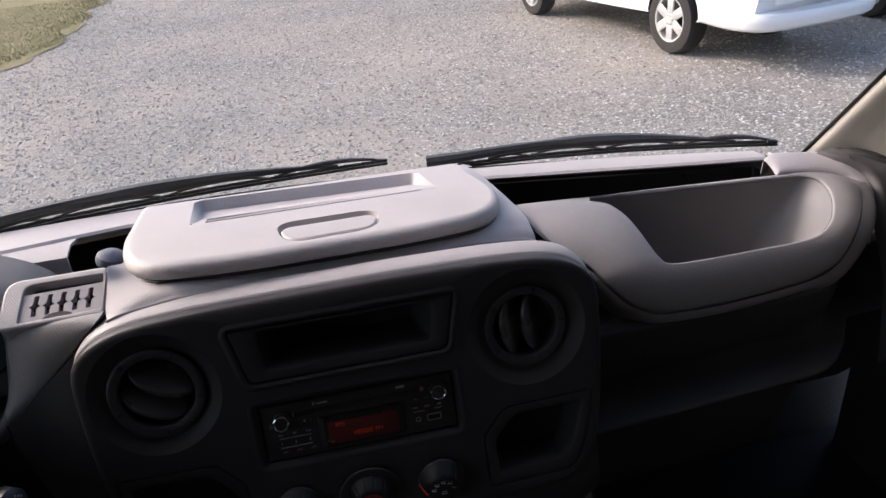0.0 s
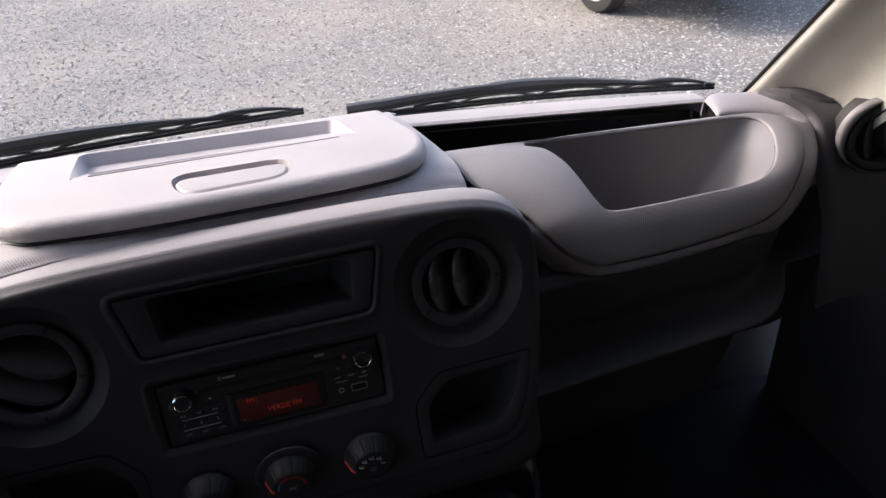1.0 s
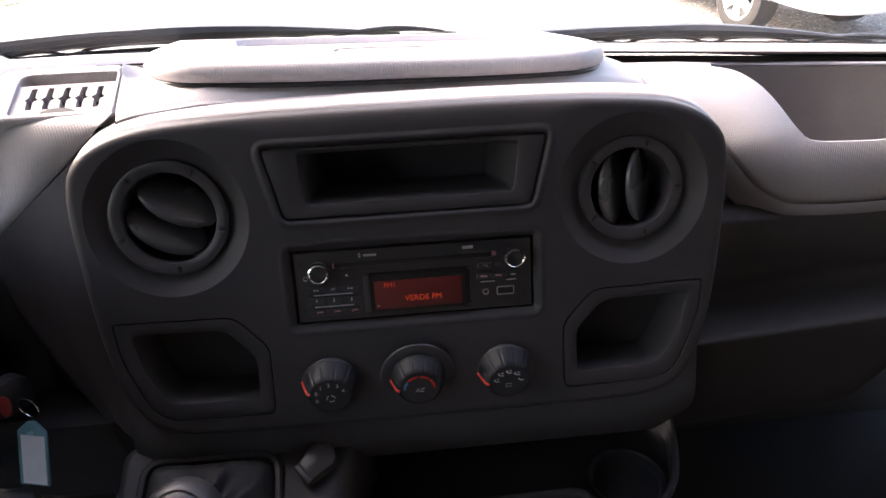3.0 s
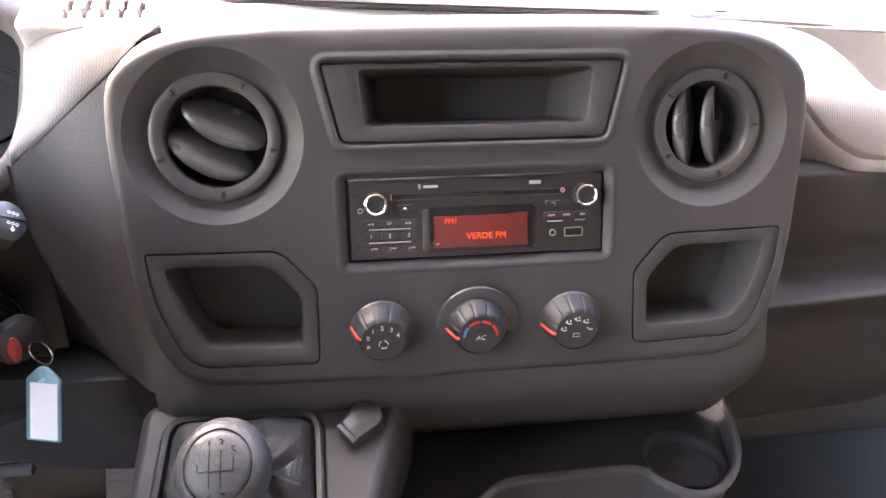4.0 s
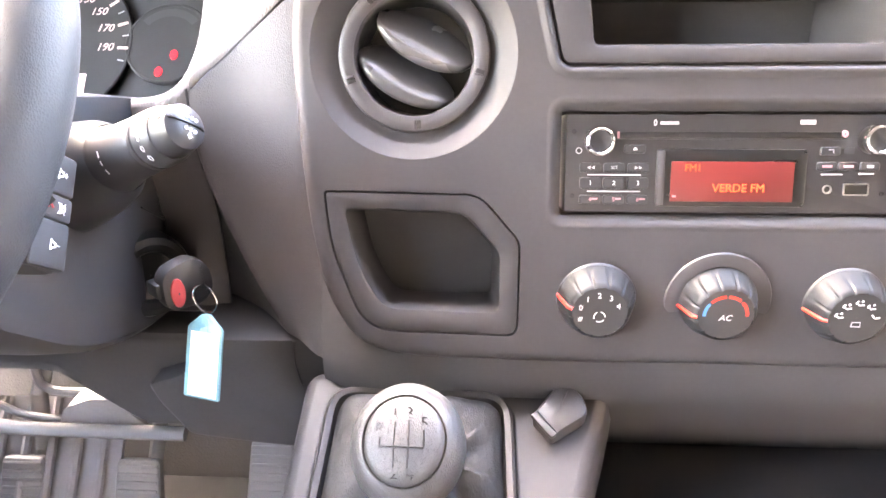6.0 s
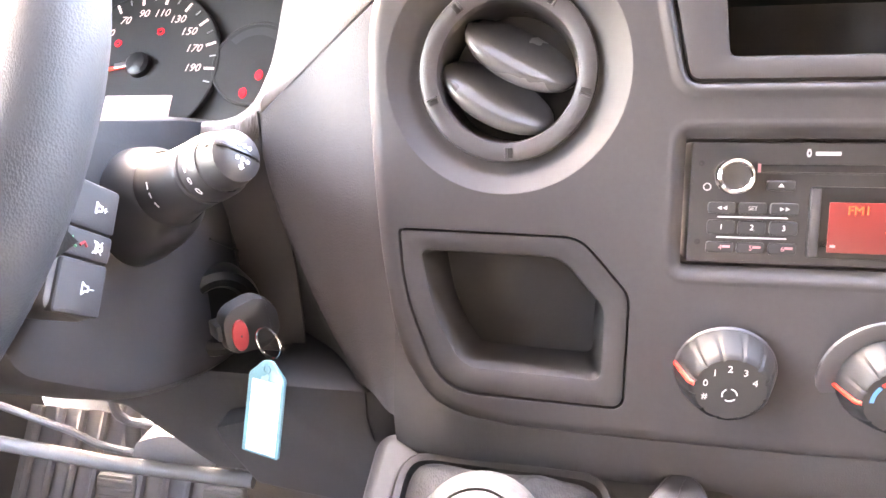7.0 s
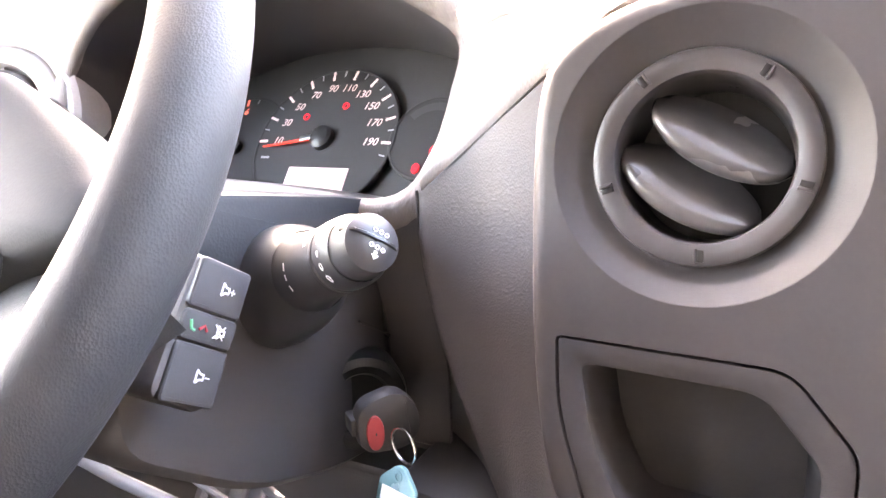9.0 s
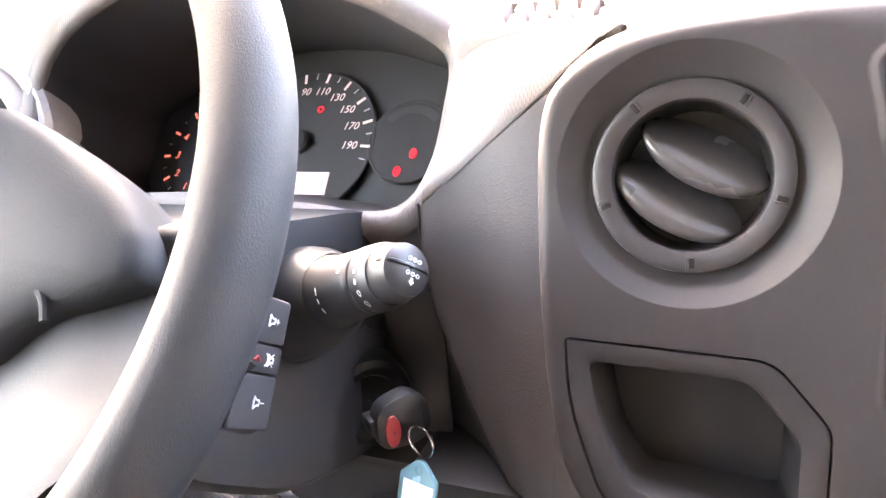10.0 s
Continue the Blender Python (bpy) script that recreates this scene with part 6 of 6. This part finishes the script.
us = part("usb_socket", loft([[RA @ shift(0.0718, -0.0142, 0) @ V((p.x, p.y, w)) for p in inset(ul, e)] for e, w in ((0, 0.0), (0.0002, 0.001), (0.0008, 0.001), (0.0009, -0.001))]), M_STEEL, radio, "metal-edged usb socket")
part("socket_tongue", box((0.0718, -0.0142, 0.0001), (0.0125, 0.0052, 0.0006), 0, RA), M_FRIT_SHADE, us)
for x, y in ((-0.0885, 0.0185), (-0.0885, -0.0185), (0.0885, 0.0185), (0.0865, -0.0165)):
    part("screw_hole", lathe([(0.0014, 0.0002), (0.0012, 0.0003), (0.0003, 0.0001)], RA @ shift(x, y, 0), 12), M_FRIT_SHADE, radio)
# maker's marks as plain bars
part("mark", lathe([(0.0013, 0.0), (0.0013, 0.0004), (0.0005, 0.0004)], RA @ shift(-0.0425, 0.0235, 0) @ Matrix.Diagonal((0.8, 1.5, 1, 1)), 12), M_GREYPRINT, radio)
part("mark", box((-0.0345, 0.0233, 0.0003), (0.0105, 0.0018, 0.0003), 0, RA), M_GREYPRINT, radio)
part("mark", box((0.0425, 0.0238, 0.0003), (0.0085, 0.0026, 0.0003), 0, RA), M_GREYPRINT, radio)


# ---- climate dials ----
def dial(x, z, base, kind, label):
    d = thing("climate_dial", PAN @ V((x, pv(z), 0)), label, "control dial", "heater control dials")
    D = PAN @ shift(x, pv(z), 0) @ spin(14, "X")
    part("collar", lathe([(base, 0.0), (base - 0.0006, 0.0012), (base - 0.002, 0.0018), (0.0215, 0.0016), (0.0205, -0.008)], D, 48), M_RING, d)
    # grip: facets with grooves
    h, r0, r1 = 0.0165, 0.0228, 0.0172
    loops, n = [], 96
    for f, e in ((0.0, 0.0), (0.25, 0.0004), (0.85, 0.0), (0.95, -0.0005), (1.0, -0.0016)):
        lp = []
        for k in range(n):
            a = 2 * math.pi * k / n
            g = 0.0008 * max(0.0, 1 - abs(((k % 8) - 4) / 0.9)) if f > 0.1 else 0
            r = r0 + (r1 - r0) * f + e - g
            lp.append(D @ V((r * math.cos(a), r * math.sin(a), 0.0005 + h * f)))
        loops.append(lp)
    gr = part("grip", loft(loops), M_GRIP, d, "ribbed charcoal grip", 30)
    ft = 0.0005 + h - 0.0006
    part("dial_face", lathe([(r1 - 0.0014, ft), (0.0004, ft)], D, 48), M_BLACK, d)
    F = D @ shift(0, 0, ft + 0.0004)
    aa = radians(172 if kind == 0 else 186)
    part("pointer", tube([D @ V((r * math.cos(aa), r * math.sin(aa), q)) for r, q in ((0.0230, 0.001), (0.0209, 0.008), (0.0182, 0.0158), (0.0160, 0.0172))], 0.0011, 8), M_RED, gr, "red pointer line")
    if kind == 0:
        for k, s in enumerate("01234"):
            a = radians(166 - 36 * k)
            part("print", text(s, 0.0048, F @ shift(0.0112 * math.cos(a), 0.0104 * math.sin(a), 0), 0.0001), M_WHITE, d)
        part("print", text("#", 0.0045, F @ shift(-0.0108, -0.0044, 0), 0.0001), M_WHITE, d)
        for k in range(3):
            pts = [F @ V((0.0032 * math.cos(a), -0.003 + 0.0032 * math.sin(a), 0)) for a in (radians(120 * k + 80 * j / 6) for j in range(7))]
            part("recirculation_print", tube(pts, 0.00035, 5), M_WHITE, d)
    elif kind == 1:
        for a0, a1, mt in ((182, 142, M_BLUE), (137, 95, M_RED), (88, 52, M_RED), (46, 0, M_RED)):
            part("arc_print", loft([[F @ V((r * math.cos(radians(a0 + (a1 - a0) * k / 8)), r * math.sin(radians(a0 + (a1 - a0) * k / 8)) - 0.001, 0)) for k in range(9)] for r in (0.0110, 0.0129)], False), mt, d)
        part("print", text("AC", 0.0052, F @ shift(0, -0.0025, 0), 0.0001, "CENTER", 0.2), M_WHITE, d)
    else:
        for k in range(5):
            a = radians(172 - 41 * k)
            c = F @ shift(0.0100 * math.cos(a), 0.0092 * math.sin(a), 0)
            bm = tube([c @ V((-0.0022, 0.0008, 0)), c @ V((-0.0004, -0.0012, 0)), c @ V((0.0022, -0.0008, 0))], 0.00045, 5)
            if k < 4:
                add_lathe(bm, [(0.0008, 0.0), (0.0002, 0.0003)], c @ shift(0.0010, 0.0014, 0), 8)
                add_tube(bm, [c @ V((-0.0024, -0.0004, 0)), c @ V((-0.0012, 0.0016, 0))], 0.0004, 5)
            part("airflow_print", bm, M_WHITE, d)
        part("screen_print", tube([F @ V((x2, -0.004 + y2, 0)) for x2, y2 in ((-0.0026, -0.0014), (0.0026, -0.0014), (0.0022, 0.0014), (-0.0022, 0.0014), (-0.0026, -0.0014))], 0.0004, 5), M_GREYPRINT, d)


for k, (x, z, r) in enumerate(DIALS):
    dial(x, z, r, k, ("dark grey fan speed dial with white numerals", "dark grey temperature dial with blue and red arcs", "dark grey air direction dial with white symbols")[k])

# ---- gear lever console ----
con = thing("gear_console", (-0.16, -0.05, 1.1), "charcoal console under the fascia carrying the gear lever", "console")
# front apron under the fascia
rows = []
for i in range(24):
    x = -0.243 + 0.486 * i / 23
    e = 0.012 * max(0.0, (abs(x) - 0.21) / 0.033) ** 2
    up_edge = 0.06 if abs(x) > 0.2265 else 0.0
    rows.append([V((x, 0.012 + (z - 1.3) * 0.27 + d + e, z)) for z, d in ((1.178 + up_edge, 0.014), (1.172 + up_edge * 0.5, 0.0105), (1.163, 0.0085), (1.145, 0.011))] + [V((x, -0.012 + e, 1.125)), V((x, 0.014 + e, 1.088)), V((x, 0.06, 1.04)), V((x, 0.12, 0.98)), V((x, 0.13, 0.9))])
part("apron", sheet([catmull(r, 4, False) for r in rows], 0.003), M_LOWER, con)
GP = basis(V((-0.172, -0.0928, 1.1005)), V((1, 0, 0)), V((0, 0.917, 0.399)), V((0, -0.399, 0.917)))
pl = rpoly([(-0.084, 0.102), (-0.086, -0.14), (0.06, -0.14), (0.086, 0.0), (0.119, 0.104)], [0.014, 0.03, 0.03, 0.2, 0.006], 6)
bt = rpoly([(-0.067, 0.090), (-0.071, -0.04), (0.056, -0.04), (0.053, 0.087)], 0.022, 6)
bm = bmesh.new()
add_fill(bm, inset(pl, 0.008), [bt], lambda p: GP @ V((p.x, p.y, 0)))
add_loft(bm, [[GP @ V((p.x, p.y, w)) for p in inset(pl, e)] for e, w in ((0.008, 0), (0.003, -0.0018), (0.0, -0.007), (-0.004, -0.03), (-0.008, -0.12))])
add_loft(bm, [[GP @ V((p.x, p.y, w)) for p in inset(bt, e)] for e, w in ((0, 0), (0.0015, -0.001), (0.002, -0.006))])
part("housing", bm, M_FASCIA, con, "dark grey gear lever housing", 50)
part("boot_frame", loft([[GP @ V((p.x, p.y, w)) for p in inset(bt, e)] for e, w in ((0.002, -0.006), (0.0022, 0.004), (0.004, 0.006), (0.0075, 0.005), (0.009, -0.002))]), M_FASCIA, con)

gear = thing("gear_lever", (-0.175, -0.1, 1.12), "dark grey gear lever with a ball knob in a leatherette boot", "gear lever")
KN = V((-0.1755, -0.109, 1.1695))
KD = V((-0.02, -0.66, 0.751)).normalized()
base = GP @ V((0, -0.005, 0))
loops = []
bo = inset(bt, 0.009)
for k, (f, w) in enumerate(((1.0, 0.0), (0.95, 0.012), (0.86, 0.019), (0.74, 0.021), (0.62, 0.021), (0.5, 0.023), (0.38, 0.027), (0.27, 0.032), (0.18, 0.037))):
    lp = []
    for j, p in enumerate(resample(bo, 120)):
        a = math.atan2(p.y - 0.027, p.x)
        env = math.sin(math.pi * min(1.0, (1 - f) / 0.82)) ** 0.8 if 0 < k < 8 else 0.0
        crease = abs(math.sin(2 * a + 0.5 * f)) ** 0.35
        fold = env * (0.013 * (0.6 - crease) + 0.0035 * math.sin(7 * a + 5 * f) + 0.002 * math.sin(13 * a - 9 * f))
        q = GP @ V((p.x * f, (p.y - 0.027) * f + 0.027, w + fold))
        lp.append(q.lerp(KN - KD * 0.03, (1 - f) * 0.45))
    loops.append(lp)
part("boot", loft(loops), M_BOOT, gear, "black creased leatherette boot", 60)
part("shaft", tube([KN - KD * 0.06, KN - KD * 0.02], 0.009, 14), M_BLACK, gear)
kx = V((1, 0, 0))
GK = basis(KN, kx, KD.cross(kx), KD)
KS = GK @ Matrix.Diagonal((0.95, 1.03, 1.0, 1))
part("knob", lathe([(0.0005, -0.034), (0.013, -0.033), (0.019, -0.027), (0.0255, -0.016), (0.0295, -0.002), (0.0302, 0.005), (0.0290, 0.012), (0.0262, 0.0178), (0.0222, 0.0215), (0.0212, 0.0217)], KS, 48), M_KNOB, gear, "dark grey grained ball knob", 60)
part("knob_groove", lathe([(0.0214, 0.0206), (0.0203, 0.0206)], KS, 48), M_FRIT_SHADE, gear)


def cap_z(x, y):
    """Height of the knob's cap over its own plane."""
    return 0.0262 - 9.0 * (x * x / 0.81 + y * y)


kc = part("knob_cap", lathe([(0.0204, 0.0195), (0.0203, 0.0214)] + [(r, 0.0262 - 9.0 * r * r - 0.0008 * (r > 0.0195)) for r in (0.0198, 0.019, 0.016, 0.012, 0.008, 0.004, 0.0004)], KS, 48), M_KNOB, gear, "dark grey cap with the shift pattern", 60)
for x, y0, y1 in ((-0.0112, -0.0034, 0.0010), (-0.0044, -0.0128, 0.0080), (0.0024, -0.0128, 0.0088), (0.0095, -0.0034, 0.0046)):
    part("pattern_line", tube([GK @ V((x, y, cap_z(x, y) + 0.0001)) for y in (y0 + (y1 - y0) * k / 6 for k in range(7))], 0.0004, 6), M_FRIT_SHADE, kc)
part("pattern_line", tube([GK @ V((x, -0.0034, cap_z(x, -0.0034) + 0.0001)) for x in (-0.0112 + 0.0207 * k / 8 for k in range(9))], 0.0004, 6), M_FRIT_SHADE, kc)
for ch, x, y in (("R", -0.0115, 0.0046), ("1", -0.0046, 0.0115), ("3", 0.0024, 0.0122), ("5", 0.0095, 0.0078), ("2", -0.0038, -0.0156), ("4", 0.0038, -0.0156)):
    lie = GK @ shift(x, y, cap_z(x, y) + 0.0001) @ spin(math.degrees(math.atan(18 * y)), "X") @ spin(-math.degrees(math.atan(-22 * x)), "Y")
    part("numeral", text(ch, 0.0078, lie, 0.00015), M_FRIT_SHADE, kc)

# accessory socket cover
soc = thing("socket_cover", (-0.095, -0.03, 1.13), "dark grey hinged accessory socket cover on the console", "socket cover")
SC = GP @ shift(0.081, 0.070, 0.004) @ spin(38)
sl = rpoly([(-0.017, 0.008), (-0.017, -0.010), (0.012, -0.012), (0.019, 0.004), (0.010, 0.016)], [0.003, 0.003, 0.007, 0.012, 0.012], 5)
part("cover", loft([[SC @ V((p.x, p.y, w)) for p in inset(sl, e)] for e, w in ((0, -0.012), (0, 0.004), (0.0012, 0.006), (0.004, 0.0068))], True, True, True), M_RING, soc)
part("pull_tab", box((-0.0155, -0.001, 0.0055), (0.0045, 0.019, 0.004), 0.001, SC), M_RING, soc)
part("slit", box((-0.0122, -0.001, 0.0068), (0.0012, 0.018, 0.001), 0, SC), M_BLACK, soc)

# lower open tray with a raised edge
tr = thing("lower_tray", (0.12, 0.05, 1.03), "black open console tray with a raised edge and cup recess", "console tray")
edge2 = catmull([(-0.085, 0.0, 1.05), (-0.072, -0.03, 1.05), (-0.059, -0.047, 1.05), (-0.042, -0.056, 1.05), (-0.022, -0.055, 1.05), (-0.002, -0.043, 1.05), (0.017, -0.026, 1.05), (0.037, -0.02, 1.05), (0.081, -0.019, 1.05), (0.140, -0.019, 1.05), (0.155, -0.034, 1.05), (0.172, -0.051, 1.05), (0.194, -0.053, 1.05), (0.218, -0.037, 1.05), (0.238, -0.011, 1.05), (0.251, 0.023, 1.05), (0.260, 0.058, 1.05), (0.258, 0.075, 1.06)], 6, False)
part("edge_trim", tube(edge2, 0.0042, 10, True, 0.8), M_FASCIA, tr, "dark grey raised edge")
part("outer_wall", loft([[V(p) + V((0, -0.002, -0.001)) for p in edge2], [V((p.x * 0.96, p.y + 0.01, 0.95)) for p in edge2], [V((p.x * 0.9, p.y + 0.05, 0.8)) for p in edge2]], False), M_LOWER, tr)
part("tray_floor", loft([[V((p.x, p.y, 1.043)) for p in edge2], [V((p.x, p.y + 0.004, 1.025)) for p in edge2], [V((p.x * 0.9, 0.09, 1.02)) for p in edge2], [V((p.x * 0.9, 0.13, 1.06)) for p in edge2]], False), M_FASCIA, tr)
part("cup_recess", lathe([(0.037, 0.002), (0.034, 0.0), (0.032, -0.008), (0.0005, -0.01)], shift(0.198, 0.006, 1.032), 36), M_BLACK, tr)

# ---- footwell ----
def pedal(c, w, h, tilt, top, label):
    p = thing("pedal", c, label, "pedal", "foot pedals")
    m = shift(*c) @ spin(tilt, "X")
    face = rpoly([(-w * 0.42, h / 2), (-w / 2, -h / 2), (w / 2, -h / 2), (w * 0.42, h / 2)], 0.008, 5)
    part("plate", loft([[m @ V((q.x, y, q.y)) for q in inset(face, e)] for e, y in ((0, 0.006), (0, -0.004), (0.002, -0.006))], True, True, True), M_PEDAL, p)
    for k in range(7):
        part("rib", box((0, -0.0065, -h * 0.40 + h * 0.133 * k), (w * 0.8, 0.003, 0.0045), 0.0012, m), M_PEDAL, p)
    part("arm", tube([m @ V((w * 0.22, 0.008, h * 0.2)), m @ V((w * 0.25, 0.012, h * 0.6)), top, (top[0] + 0.01, 0.40, 1.05)], 0.010, 10, False, 0.6), M_PEDAL, p)


pedal((-0.395, 0.27, 0.806), 0.062, 0.082, -25, (-0.385, 0.33, 0.93), "grey ribbed accelerator pedal on a flat arm")
pedal((-0.570, 0.27, 0.772), 0.064, 0.078, -25, (-0.524, 0.29, 0.90), "grey ribbed brake pedal on a flat arm")
pedal((-0.72, 0.27, 0.772), 0.064, 0.078, -25, (-0.68, 0.29, 0.90), "grey ribbed clutch pedal on a flat arm")
rest = thing("foot_rest", (-0.66, 0.22, 0.72), "grey ribbed floor mat rising up the footwell", "floor mat")
rows = [[V((x, y, z)) for x in (-0.88, -0.6)] for y, z in ((0.0, 0.69), (0.15, 0.70), (0.25, 0.74), (0.34, 0.86))]
part("mat", sheet(rows, 0.006), M_MAT, rest)
for k in range(8):
    x = -0.86 + 0.034 * k
    part("mat_rib", tube([(x, 0.0, 0.698), (x, 0.15, 0.708), (x, 0.248, 0.748), (x, 0.335, 0.862)], 0.006, 8), M_MAT, rest)
